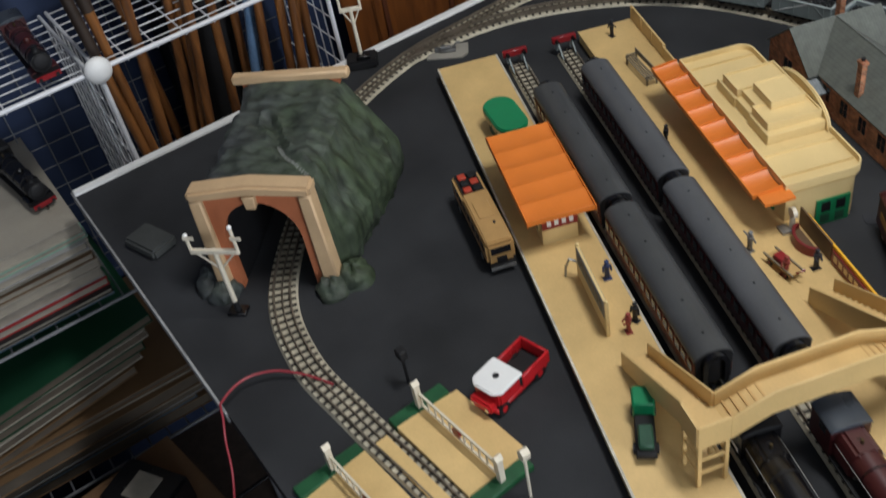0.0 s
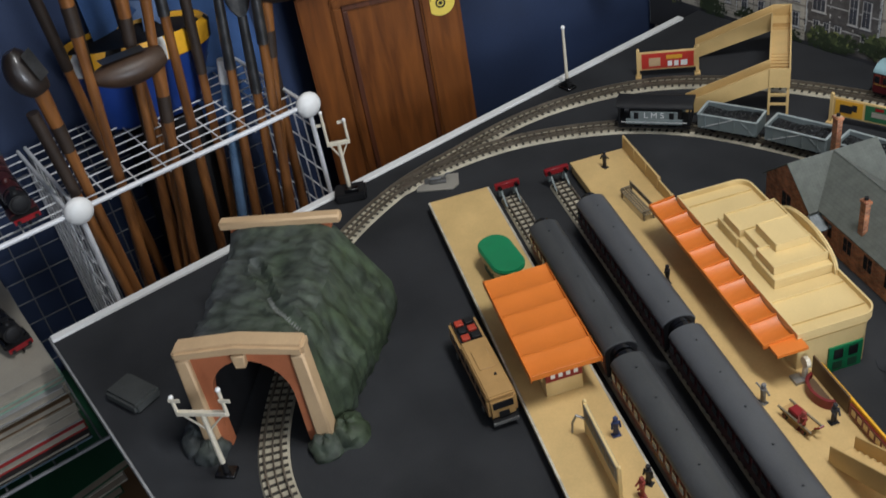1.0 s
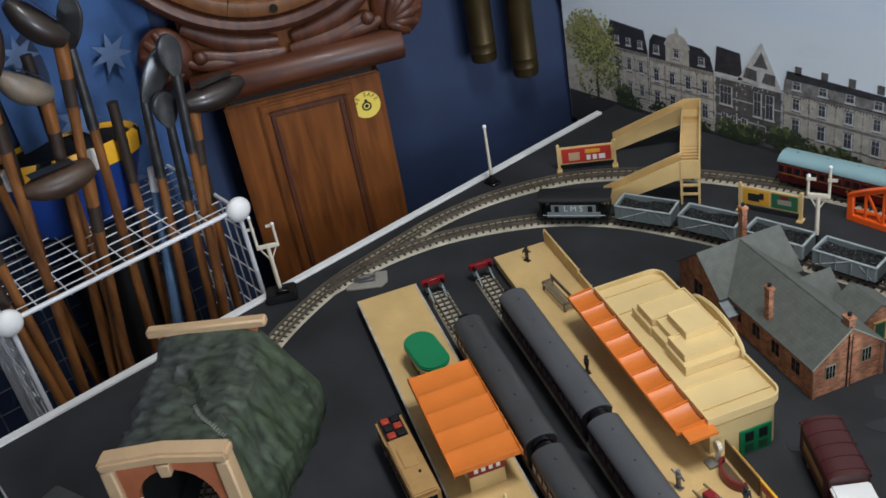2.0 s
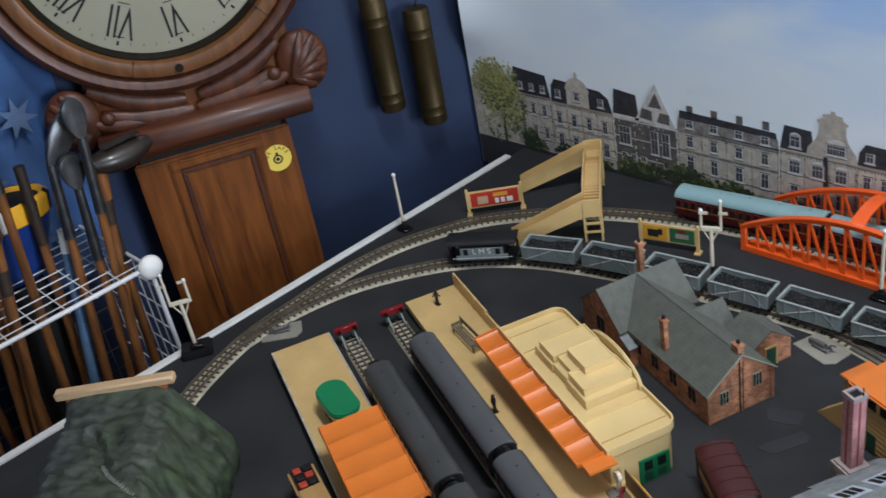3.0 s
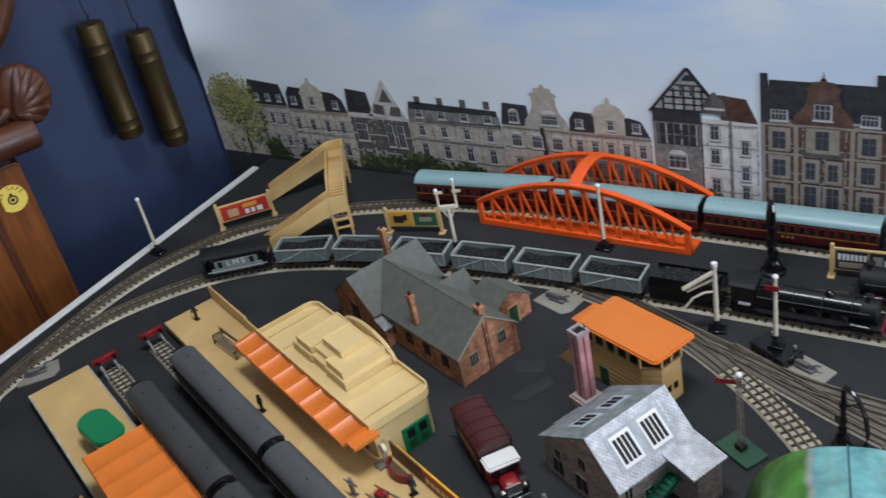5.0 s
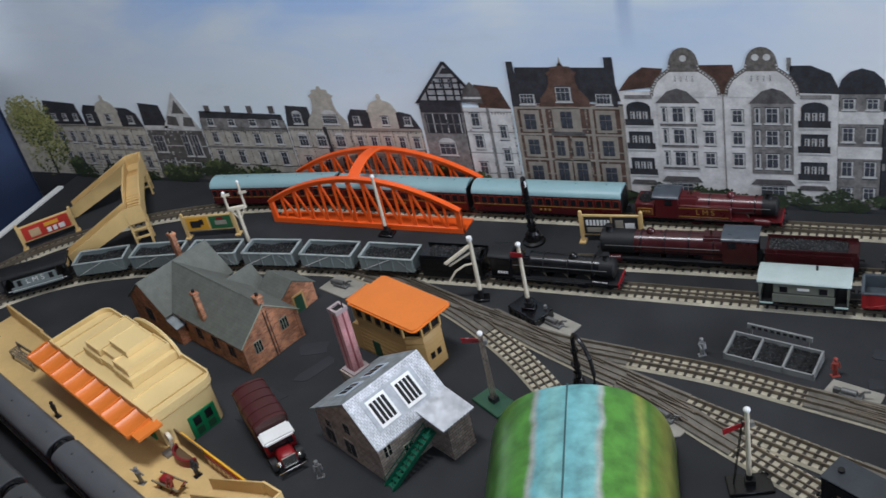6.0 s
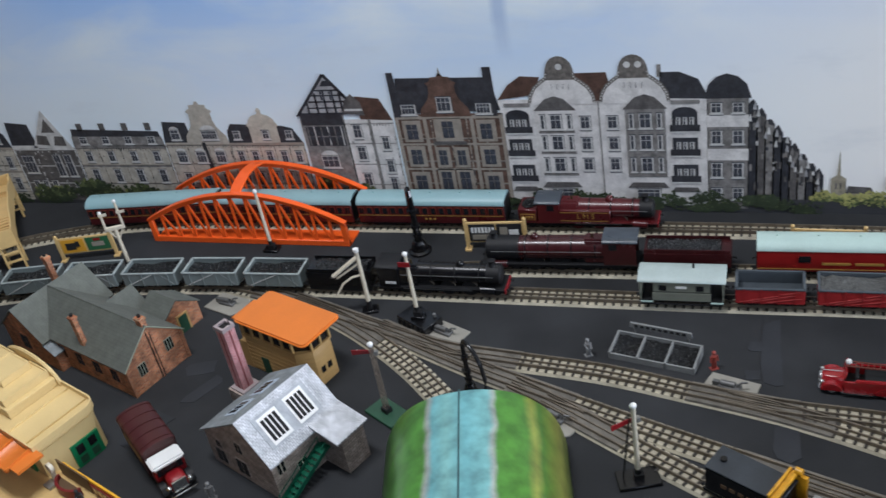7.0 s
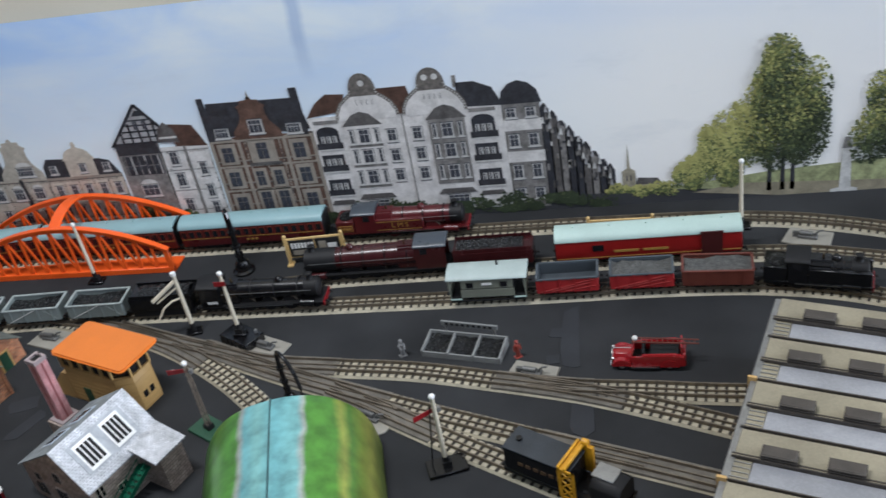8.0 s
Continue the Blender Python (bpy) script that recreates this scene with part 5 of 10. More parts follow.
for x, z in ((-0.540, 0.110), (-0.501, 0.110), (-0.455, 0.108)):
    win(h, x, z, 0.011, 0.013)
band(h, -0.556, -0.433, 0.097, 0.004, K_STONE)
band(h, -0.556, -0.433, 0.056, 0.003, K_STONE)
h = house("printed_house", -0.432, -0.318, 0.100, K_GREYH, "dark grey printed house with white half-timbered gable")
dress(h, -0.432, -0.318, 0.006, 0.098, 3, 3, K_FRAME)
flat(h, "printed_roof", [(-0.432, 0.104), (-0.384, 0.104), (-0.388, 0.140), (-0.428, 0.144)], K_ROOF, 3)
band(h, -0.432, -0.384, 0.098, 0.006, K_FRAME)
flat(h, "printed_gable", [(-0.392, 0.100), (-0.318, 0.096), (-0.353, 0.164)], K_FRAME, 4, "white gable")
for a, b in (((-0.383, 0.106), (-0.360, 0.104)), ((-0.352, 0.104), (-0.330, 0.103))):
    flat(h, "timber_panel", [(a[0], a[1]), (b[0], b[1]), (b[0], b[1] + 0.016), (a[0] + 0.006, a[1] + 0.016)], K_GREYH, 5)
flat(h, "timber_panel", [(-0.366, 0.126), (-0.342, 0.126), (-0.353, 0.150)], K_GREYH, 5)
win(h, -0.412, 0.056, 0.022, 0.030, bars=2)
win(h, -0.358, 0.050, 0.014, 0.038, bars=1)
win(h, -0.338, 0.050, 0.014, 0.038, bars=1)
for x in (-0.415, -0.398, -0.380):
    win(h, x, 0.018, 0.011, 0.024)
win(h, -0.335, 0.018, 0.018, 0.020, bars=2)
# long beige house
h = house("printed_house", -0.317, -0.157, 0.103, K_BEIGE, "long beige printed house with dormers and chimneys")
dress(h, -0.317, -0.157, 0.006, 0.101, 3, 4)
flat(h, "printed_roof", [(-0.317, 0.103), (-0.157, 0.101), (-0.162, 0.126), (-0.312, 0.131)], K_ROOF, 3)
flat(h, "printed_roof", [(-0.317, 0.103), (-0.157, 0.101), (-0.159, 0.117), (-0.315, 0.119)], K_GREYST, 4)
for i in range(4):
    x = -0.296 + i * 0.0395
    win(h, x, 0.106, 0.013, 0.012)
    flat(h, "printed_chimney", rect(x - 0.004, x + 0.006, 0.128, 0.140), K_GREYH, 3)
    win(h, x, 0.076, 0.012, 0.017)
    win(h, x, 0.040, 0.013, 0.022)
band(h, -0.317, -0.157, 0.099, 0.004, K_GREYST)
band(h, -0.317, -0.157, 0.066, 0.0025, K_GREYST)
# house with the scrolled gable
h = house("printed_house", -0.156, -0.050, 0.107, K_BEIGE, "beige printed house with tall scrolled gable")
dress(h, -0.156, -0.050, 0.006, 0.105, 3, 3)
flat(h, "printed_roof", [(-0.156, 0.107), (-0.108, 0.107), (-0.112, 0.139), (-0.150, 0.141)], K_ROOF, 3)
flat(h, "printed_gable", curve_gable(-0.084, 0.070, 0.104, 0.172), K_BEIGE, 4)
win(h, -0.134, 0.112, 0.015, 0.016, arch=True)
win(h, -0.078, 0.112, 0.026, 0.014, arch=True, bars=5)
for i, x in enumerate((-0.134, -0.102, -0.070)):
    win(h, x, 0.074, 0.017, 0.018, bars=2, arch=True)
    win(h, x, 0.034, 0.013, 0.022)
flat(h, "drain_pipe", [(-0.094, 0.05), (-0.086, 0.05), (-0.089, 0.107), (-0.095, 0.107)], K_DARK, 5)
h = house("printed_house", -0.050, 0.067, 0.106, K_SAND, "sand-coloured printed house with small pediment")
dress(h, -0.050, 0.067, 0.006, 0.104, 3, 5)
flat(h, "printed_roof", [(-0.050, 0.106), (0.067, 0.104), (0.055, 0.128), (0.040, 0.132), (-0.040, 0.136), (-0.048, 0.124)], K_ROOF, 3)
flat(h, "printed_gable", curve_gable(0.010, 0.044, 0.106, 0.160), K_SAND, 4)
for i in range(5):
    win(h, -0.036 + i * 0.0228, 0.074, 0.011, 0.018)
    win(h, -0.036 + i * 0.0228, 0.036, 0.012, 0.022)
for x in (-0.034, 0.012, 0.048):
    win(h, x, 0.112, 0.011, 0.013)
band(h, -0.050, 0.067, 0.102, 0.004, K_STONE)
# half-timbered house
h = house("printed_house", 0.070, 0.206, 0.140, K_WHITE, "white printed house with half-timbered gable")
dress(h, 0.134, 0.206, 0.006, 0.136, 4, 2, K_FRAME, K_GREYST)
flat(h, "printed_gable", [(0.070, 0.150), (0.158, 0.150), (0.120, 0.204)], K_GREYW, 4)
flat(h, "shaded_front", rect(0.071, 0.136, 0.006, 0.150), K_GREYST, 3, "grey printed side front")
for poly in (((0.066, 0.146), (0.071, 0.146), (0.122, 0.206), (0.118, 0.208)), ((0.160, 0.150), (0.164, 0.152), (0.122, 0.208), (0.118, 0.205)), ((0.072, 0.148), (0.158, 0.148), (0.158, 0.151), (0.072, 0.151)),
             ((0.090, 0.166), (0.150, 0.166), (0.150, 0.1685), (0.090, 0.1685)), ((0.103, 0.183), (0.137, 0.183), (0.137, 0.185), (0.103, 0.185)), ((0.100, 0.150), (0.103, 0.150), (0.103, 0.180), (0.100, 0.180)), ((0.136, 0.150), (0.139, 0.150), (0.139, 0.180), (0.136, 0.180))):
    flat(h, "timber", list(poly), K_DARK, 6)
win(h, 0.113, 0.169, 0.009, 0.014, frame=False)
win(h, 0.126, 0.169, 0.009, 0.014, frame=False)
flat(h, "printed_roof", [(0.160, 0.140), (0.206, 0.138), (0.192, 0.170), (0.158, 0.174)], K_BROWN, 3)
for poly in (((0.086, 0.150), (0.089, 0.150), (0.089, 0.166), (0.086, 0.166)), ((0.113, 0.150), (0.116, 0.150), (0.116, 0.184), (0.113, 0.184)), ((0.126, 0.150), (0.129, 0.150), (0.129, 0.184), (0.126, 0.184)), ((0.088, 0.157), (0.154, 0.157), (0.154, 0.159), (0.088, 0.159)), ((0.097, 0.1755), (0.144, 0.1755), (0.144, 0.1775), (0.097, 0.1775)), ((0.112, 0.190), (0.130, 0.190), (0.124, 0.198), (0.118, 0.198))):
    flat(h, "timber", list(poly), K_DARK, 6)
for k in range(6):
    flat(h, "balcony_post", rect(0.078 + k * 0.0100, 0.0795 + k * 0.0100, 0.101, 0.130), K_FRAME if k % 2 else K_GREYST, 6)
band(h, 0.076, 0.132, 0.114, 0.0016, K_GREYST, 7)
flat(h, "dormer", [(0.136, 0.150), (0.168, 0.146), (0.164, 0.166), (0.153, 0.178), (0.142, 0.168)], K_GREYH, 7)
band(h, 0.140, 0.166, 0.153, 0.003, K_FRAME, 8)
flat(h, "printed_roof", rect(0.072, 0.134, 0.132, 0.150), K_ROOF, 5)
flat(h, "balcony", rect(0.076, 0.132, 0.100, 0.130), K_DARK, 5, "dark timber balcony")
for i in range(4):
    win(h, 0.084 + i * 0.013, 0.108, 0.007, 0.014, frame=False, layer=7)
win(h, 0.102, 0.066, 0.026, 0.018, bars=2, arch=True)
for z in (0.112, 0.078, 0.036):
    win(h, 0.152, z, 0.013, 0.020)
for z in (0.094, 0.058, 0.030):
    win(h, 0.190, z, 0.011, 0.019)
flat(h, "shade_strip", rect(0.170, 0.174, 0.02, 0.140), K_GREYST, 5)
# brick house
h = house("printed_house", 0.209, 0.357, 0.146, K_BRICK, "red-brown printed brick house with stone dressings")
dress(h, 0.209, 0.357, 0.006, 0.144, 4, 6, K_STONE, K_GREYH)
flat(h, "printed_roof", [(0.212, 0.146), (0.355, 0.150), (0.345, 0.196), (0.220, 0.198)], K_ROOF, 3)
for x0, x1, zt in ((0.209, 0.218, 0.206), (0.338, 0.349, 0.210)):
    flat(h, "parapet", [(x0, 0.140), (x1 + 0.002, 0.140), (x1, zt), (x0, zt)], K_ROOF, 4)
flat(h, "printed_gable", curve_gable(0.281, 0.070, 0.142, 0.203), K_BRICK, 5)
for z in (0.139, 0.100, 0.062):
    band(h, 0.209, 0.357, z, 0.003, K_STONE, 6)
for x in (0.209, 0.248, 0.312, 0.352):
    flat(h, "quoin", rect(x, x + 0.005, 0.02, 0.140), K_STONE, 5)
for i, x in enumerate((0.231, 0.333)):
    for z in (0.108, 0.070, 0.030):
        flat(h, "surround", rect(x - 0.013, x + 0.013, z - 0.003, z + 0.029), K_STONE, 6)
        win(h, x, z, 0.018, 0.024, bars=1, frame=False, layer=8)
    win(h, x, 0.146, 0.020, 0.014, bars=3)
flat(h, "bay", rect(0.262, 0.300, 0.104, 0.140), K_STONE, 6)
win(h, 0.281, 0.110, 0.018, 0.026, bars=1, frame=False, layer=8)
win(h, 0.281, 0.150, 0.020, 0.020, bars=2, layer=8)
for x in (0.268, 0.294):
    flat(h, "surround", rect(x - 0.010, x + 0.010, 0.066, 0.097), K_STONE, 6)
    win(h, x, 0.069, 0.014, 0.024, bars=1, frame=False, layer=8)
band(h, 0.258, 0.304, 0.101, 0.005, K_GREYH, 9)
flat(h, "finial", [(0.2785, 0.200), (0.2835, 0.200), (0.281, 0.212)], K_STONE, 5)
for x in (0.268, 0.294):
    flat(h, "surround", rect(x - 0.012, x + 0.012, 0.026, 0.064), K_STONE, 6)
    win(h, x, 0.030, 0.017, 0.030, arch=True, frame=False, layer=8)
# white double house
h = house("printed_house", 0.353, 0.610, 0.164, K_WHITE, "large white printed house with two curved gables and balconies", 0.010)
flat(h, "printed_roof", [(0.353, 0.164), (0.400, 0.170), (0.410, 0.194), (0.385, 0.196), (0.368, 0.184)], K_BROWN, 3)
flat(h, "printed_roof", [(0.440, 0.160), (0.500, 0.160), (0.492, 0.198), (0.452, 0.198)], K_BROWN, 3)
flat(h, "printed_roof", [(0.552, 0.162), (0.612, 0.160), (0.600, 0.186), (0.578, 0.196), (0.556, 0.196)], K_ROOF, 3)
flat(h, "chimney", rect(0.552, 0.557, 0.190, 0.206), K_GREYST, 3)
for cx, zt in ((0.435, 0.221), (0.524, 0.220)):
    out = [(cx + 0.043, 0.158), (cx + 0.041, 0.170), (cx + 0.035, 0.181), (cx + 0.026, 0.189), (cx + 0.019, 0.194), (cx + 0.0175, 0.202)] + [(cx + 0.017 * math.cos(a), 0.202 + (zt - 0.202) * math.sin(a)) for a in np.linspace(0.2, math.pi - 0.2, 9)] + [(cx - 0.0175, 0.202), (cx - 0.019, 0.194), (cx - 0.026, 0.189), (cx - 0.035, 0.181), (cx - 0.041, 0.170), (cx - 0.043, 0.158)]
    flat(h, "gable_border", out, K_BORDER, 4, "grey-brown scalloped gable border")
    for (xa, za), (xb, zb) in zip(out, out[1:]):
        n = max(1, int(math.hypot(xb - xa, zb - za) / 0.0040))
        for k in range(n):
            f = (k + 0.5) / n
            xm, zm = cx + (xa + (xb - xa) * f - cx) * 0.955, 0.157 + (za + (zb - za) * f - 0.158) * 0.965
            if zm < 0.200:
                flat(h, "scallop", rect(xm - 0.0009, xm + 0.0009, zm - 0.0009, zm + 0.0009), K_FRAME, 6)
    ins = [(cx + (x - cx) * 0.91, 0.156 + (z - 0.158) * 0.93) for x, z in out]
    flat(h, "printed_gable", [p for p in ins if p[1] < 0.1965], K_WHITE, 5)
    for k in (-1, 1) if cx > 0.5 else (0,):
        flat(h, "pane", [(cx + k * 0.0065 + 0.0042 * math.cos(a), 0.207 + 0.0042 * math.sin(a)) for a in np.linspace(0, math.tau, 10, endpoint=False)], K_FRAME, 5)
    for k in range(4):
        win(h, cx - 0.0105 + k * 0.007, 0.176, 0.004, 0.009, frame=False, layer=7)
    bx = cx - 0.010 if cx < 0.5 else cx + 0.012
    flat(h, "bay", rect(bx - 0.024, bx + 0.024, 0.052, 0.150), K_WHITE if cx < 0.5 else K_GREYST, 6, "projecting bay")
    flat(h, "bay_roof", [(bx - 0.027, 0.148), (bx + 0.027, 0.148), (bx + 0.012, 0.164), (bx, 0.168), (bx - 0.012, 0.164)], K_GREYH, 7)
    for z in (0.122, 0.092, 0.060):
        win(h, bx, z, 0.015, 0.020, layer=8)
        for s in (-1, 1):
            win(h, bx + s * 0.017, z, 0.006, 0.020, bars=0, layer=8)
        band(h, bx - 0.023, bx + 0.023, z - 0.006, 0.004, K_GREYST, 8)
    flat(h, "awning", [(bx - 0.026, 0.036), (bx + 0.026, 0.036), (bx + 0.020, 0.044), (bx - 0.020, 0.044)], K_GREYH, 7)
    win(h, bx, 0.020, 0.030, 0.014, bars=3, layer=8)
for x in (0.462, 0.496):
    for z in (0.122, 0.092, 0.062):
        win(h, x, z, 0.013, 0.017)
flat(h, "drain_pipe", rect(0.479, 0.4805, 0.02, 0.160), K_GREYST, 6)
for x in (0.376, 0.583):
    for z in (0.120, 0.086, 0.048):
        o = [(x - 0.015, z), (x + 0.015, z), (x + 0.015, z + 0.022)] + ([(x + 0.015 * math.cos(a), z + 0.022 + 0.008 * math.sin(a)) for a in np.linspace(0.2, math.pi - 0.2, 7)] if z > 0.11 else []) + [(x - 0.015, z + 0.022)]
        flat(h, "loggia", o, K_DARK, 6, "dark balcony recess")
        for k in (-1, 0, 1):
            win(h, x + k * 0.008, z + 0.004, 0.005, 0.012, bars=0, layer=7)
        flat(h, "balcony", rect(x - 0.018, x + 0.018, z - 0.003, z + 0.006), K_ROOF, 9, "dark iron balcony")
        band(h, x - 0.018, x + 0.018, z - 0.005, 0.002, K_FRAME, 9)
    band(h, x - 0.016, x + 0.018, 0.154, 0.005, K_GREYST, 6)
    flat(h, "awning", [(x - 0.018, 0.030), (x + 0.018, 0.030), (x + 0.014, 0.037), (x - 0.014, 0.037)], K_GREYH, 7)
t_ = house("printed_house", 0.609, 0.657, 0.160, K_GREYST, "grey and white printed corner tower with dome")
flat(t_, "dome", [(0.606, 0.160), (0.660, 0.160), (0.655, 0.178), (0.645, 0.188), (0.632, 0.192), (0.620, 0.188), (0.611, 0.178)], K_ROOF, 4, "dark domed roof")
for z in (0.122, 0.076):
    band(t_, 0.609, 0.657, z, 0.016, K_WHITE, 4)
for x in (0.620, 0.645):
    for z, hh in ((0.141, 0.013), (0.099, 0.018), (0.052, 0.020), (0.020, 0.016)):
        win(t_, x, z, 0.013, hh, bars=1)
# receding street
random.seed(5)
for k in range(9):
    x = 0.656 + k * 0.0095
    zt = 0.150 - k * 0.0118
    hh = house("printed_house", x, x + 0.0115, zt, (K_DARK, K_GREYH, K_GREYST, K_DARK)[k % 4], "narrow dark printed house receding down the street", 0.02)
    flat(hh, "printed_roof", [(x, zt), (x + 0.0115, zt - 0.004), (x + 0.009, zt + 0.004), (x + 0.006, zt + random.uniform(0.004, 0.011)), (x + 0.002, zt + 0.004)], K_ROOF, 3)
    for q in range(7):
        xx, zz = x + random.uniform(0.0, 0.008), 0.03 + random.random() * (zt - 0.04)
        flat(hh, "pane", rect(xx, xx + random.uniform(0.0015, 0.0035), zz, zz + random.uniform(0.003, 0.012)), (K_GREYST, K_GREYH, K_DARK, K_FRAME if q == 3 and k % 2 else K_GREYH)[q % 4], 4)
    for q in range(3):
        xx, zz = x + random.uniform(0.001, 0.008), zt - 0.018 + q * 0.009 + random.uniform(-0.003, 0.003)
        flat(hh, "gable", [(xx - 0.0022, zz - 0.005), (xx + 0.0022, zz - 0.006), (xx + 0.0012, zz + 0.002), (xx, zz + 0.0045)], (K_FRAME, K_GREYST, K_GREYW)[(q + k) % 3], 5)
K_CHURCH = inked("print_tan_stone", (0.36, 0.33, 0.25), 0.35, 120)
c_ = flat(drop, "printed_church", [(0.752, 0.02), (0.769, 0.02), (0.769, 0.050), (0.7625, 0.055), (0.7605, 0.090), (0.7585, 0.055), (0.752, 0.050)], K_CHURCH, 2, "hazy tan church with pointed spire")
flat(c_, "nave", rect(0.769, 0.803, 0.018, 0.030), K_CHURCH, 2)
flat(c_, "roof", [(0.769, 0.030), (0.802, 0.029), (0.797, 0.038), (0.772, 0.040)], K_GREYH, 3)
flat(c_, "belfry_window", rect(0.757, 0.759, 0.036, 0.044), K_GREYH, 3)
flat(c_, "belfry_window", rect(0.762, 0.764, 0.036, 0.044), K_GREYH, 3)
flat(drop, "printed_field", [(0.80, 0.02), (1.46, -0.02), (1.46, 0.052), (1.05, 0.044), (0.93, 0.036)], K_GRASS, 2, "pale green printed meadow")
flat(drop, "printed_path", [(0.84, 0.012), (1.00, -0.006), (1.46, -0.040), (1.46, 0.000), (1.02, 0.016), (0.90, 0.022)], K_PATHP, 3, "pale sandy printed path")


def crown(name, cx, cz, rx, rz, n, seed, label, tone=(0.42, 0.38, 0.2), lobes=9, size=0.0042, layer=4, bright=0.45):
    """A printed tree crown: many small leaf clumps inside a lobed outline."""
    rnd = random.Random(seed)
    lobe = [(rnd.uniform(-0.6, 0.6), rnd.uniform(-0.6, 0.6), rnd.uniform(0.35, 0.6)) for _ in range(lobes)] + [(0, 0, 0.55)]
    g = G()
    for k in range(n):
        lx, lz, lr = rnd.choice(lobe)
        a, r = rnd.uniform(0, math.tau), lr * math.sqrt(rnd.random())
        x, z = lx + r * math.cos(a), lz + r * math.sin(a)
        lit = bright + 0.5 * math.sin(2.3 * (z - lz + 0.4 * (lx - x)) / lr) + rnd.uniform(-0.42, 0.42)
        mi = 0 if lit > 0.95 else 1 if lit > 0.68 else 2 if lit > 0.38 else 3 if lit > 0.05 else 4
        s = size * rnd.uniform(0.5, 1.3)
        px, pz = cx + x * rx, cz + z * rz
        m = rnd.randint(5, 7)
        ph = rnd.uniform(0, 6)
        y = -0.0030 - 0.00015 * layer - 0.0000004 * k
        pts = [(px + s * rnd.uniform(0.5, 1.1) * math.cos(ph + q * math.tau / m), y, pz + s * rnd.uniform(0.4, 0.9) * math.sin(ph + q * math.tau / m)) for q in range(m)]
        g.add(pts, [tuple(range(m))], mi)
    return part(name, g, K_LEAF, drop, label, smooth=False)


t_ = crown("printed_tree", -0.668, 0.086, 0.062, 0.074, 2300, 3, "bright green printed tree beside the end house", bright=1.0, size=0.0028, lobes=14)
flat(t_, "trunk", rect(-0.672, -0.667, 0.0, 0.05), K_DARK, 3)
t_ = crown("printed_tree", 0.955, 0.132, 0.046, 0.096, 8200, 8, "tall full printed tree with dark trunks", size=0.0022, bright=0.38, lobes=16)
for x in (0.934, 0.950, 0.962):
    flat(t_, "trunk", [(x - 0.003, 0.008), (x + 0.003, 0.008), (x + 0.002, 0.08), (x - 0.001, 0.08)], K_DARK, 3)
for k, (x, z, rx, rz) in enumerate(((0.912, 0.104, 0.032, 0.076), (0.888, 0.082, 0.026, 0.062), (0.866, 0.064, 0.022, 0.046), (0.847, 0.050, 0.018, 0.032), (0.829, 0.040, 0.013, 0.020))):
    crown("printed_tree", x, z, rx, rz, 2200, 20 + k, "printed avenue tree in fresh leaf", size=0.0021, bright=0.98)
crown("printed_tree", 1.082, 0.110, 0.055, 0.080, 4600, 31, "green printed tree by the meadow", size=0.0023, bright=0.4)
for k, (x, z, rx, rz) in enumerate(((0.752, 0.024, 0.020, 0.010), (0.782, 0.020, 0.022, 0.010), (0.806, 0.022, 0.020, 0.014))):
    crown("printed_bush", x, z, rx, rz, 260, 70 + k, "yellow-green printed meadow bush", size=0.0022, bright=0.9, layer=5)
crown("printed_tree", 1.25, 0.110, 0.070, 0.090, 1300, 32, "green printed tree by the meadow")
for k, x in enumerate(np.arange(-0.60, 0.735, 0.067)):
    crown("printed_bush", x, 0.014 + 0.006 * math.sin(k * 2.1), 0.026, 0.010 + 0.008 * (k % 3 == 0), 120, 50 + k, "dark green printed hedge bush", size=0.0034, bright=-0.6, layer=10 + k % 3)
for k, x in enumerate(np.arange(0.29, 0.735, 0.031)):
    crown("printed_bush", x, 0.014 + 0.007 * math.sin(k * 1.7), 0.020, 0.010 + 0.006 * math.sin(k * 2.9), 150, 90 + k, "dark green printed hedge bush", size=0.0026, layer=10 + k % 3, bright=-0.5)
for k, (x, z, rx, rz) in enumerate(((-0.385, 0.020, 0.040, 0.016), (-0.290, 0.026, 0.055, 0.024), (-0.225, 0.020, 0.045, 0.018), (-0.610, 0.022, 0.018, 0.020), (0.085, 0.030, 0.016, 0.030), (0.130, 0.020, 0.032, 0.018))):
    crown("printed_bush", x, z, rx, rz, 320, 140 + k, "dark green printed shrub before the houses", size=0.0042, layer=10 + k % 3, bright=-0.15)
m_ = flat(drop, "printed_monument", [(1.006, -0.024), (1.042, -0.024), (1.040, 0.004), (1.032, 0.006), (1.030, 0.062), (1.020, 0.062), (1.018, 0.006), (1.008, 0.004)], K_FRAME, 6, "white printed stone monument")
flat(m_, "figure_top", [(1.019, 0.062), (1.031, 0.062), (1.027, 0.078), (1.022, 0.078)], K_GREYST, 7)

# ---- engines and wagons of the back tracks ----
def on(line, x, y, back=False, half=0.05):
    m = line.stand(line.near(x, y), half=half)
    return m @ pose(0, 0, 0, 0, 0, 180) if back else m


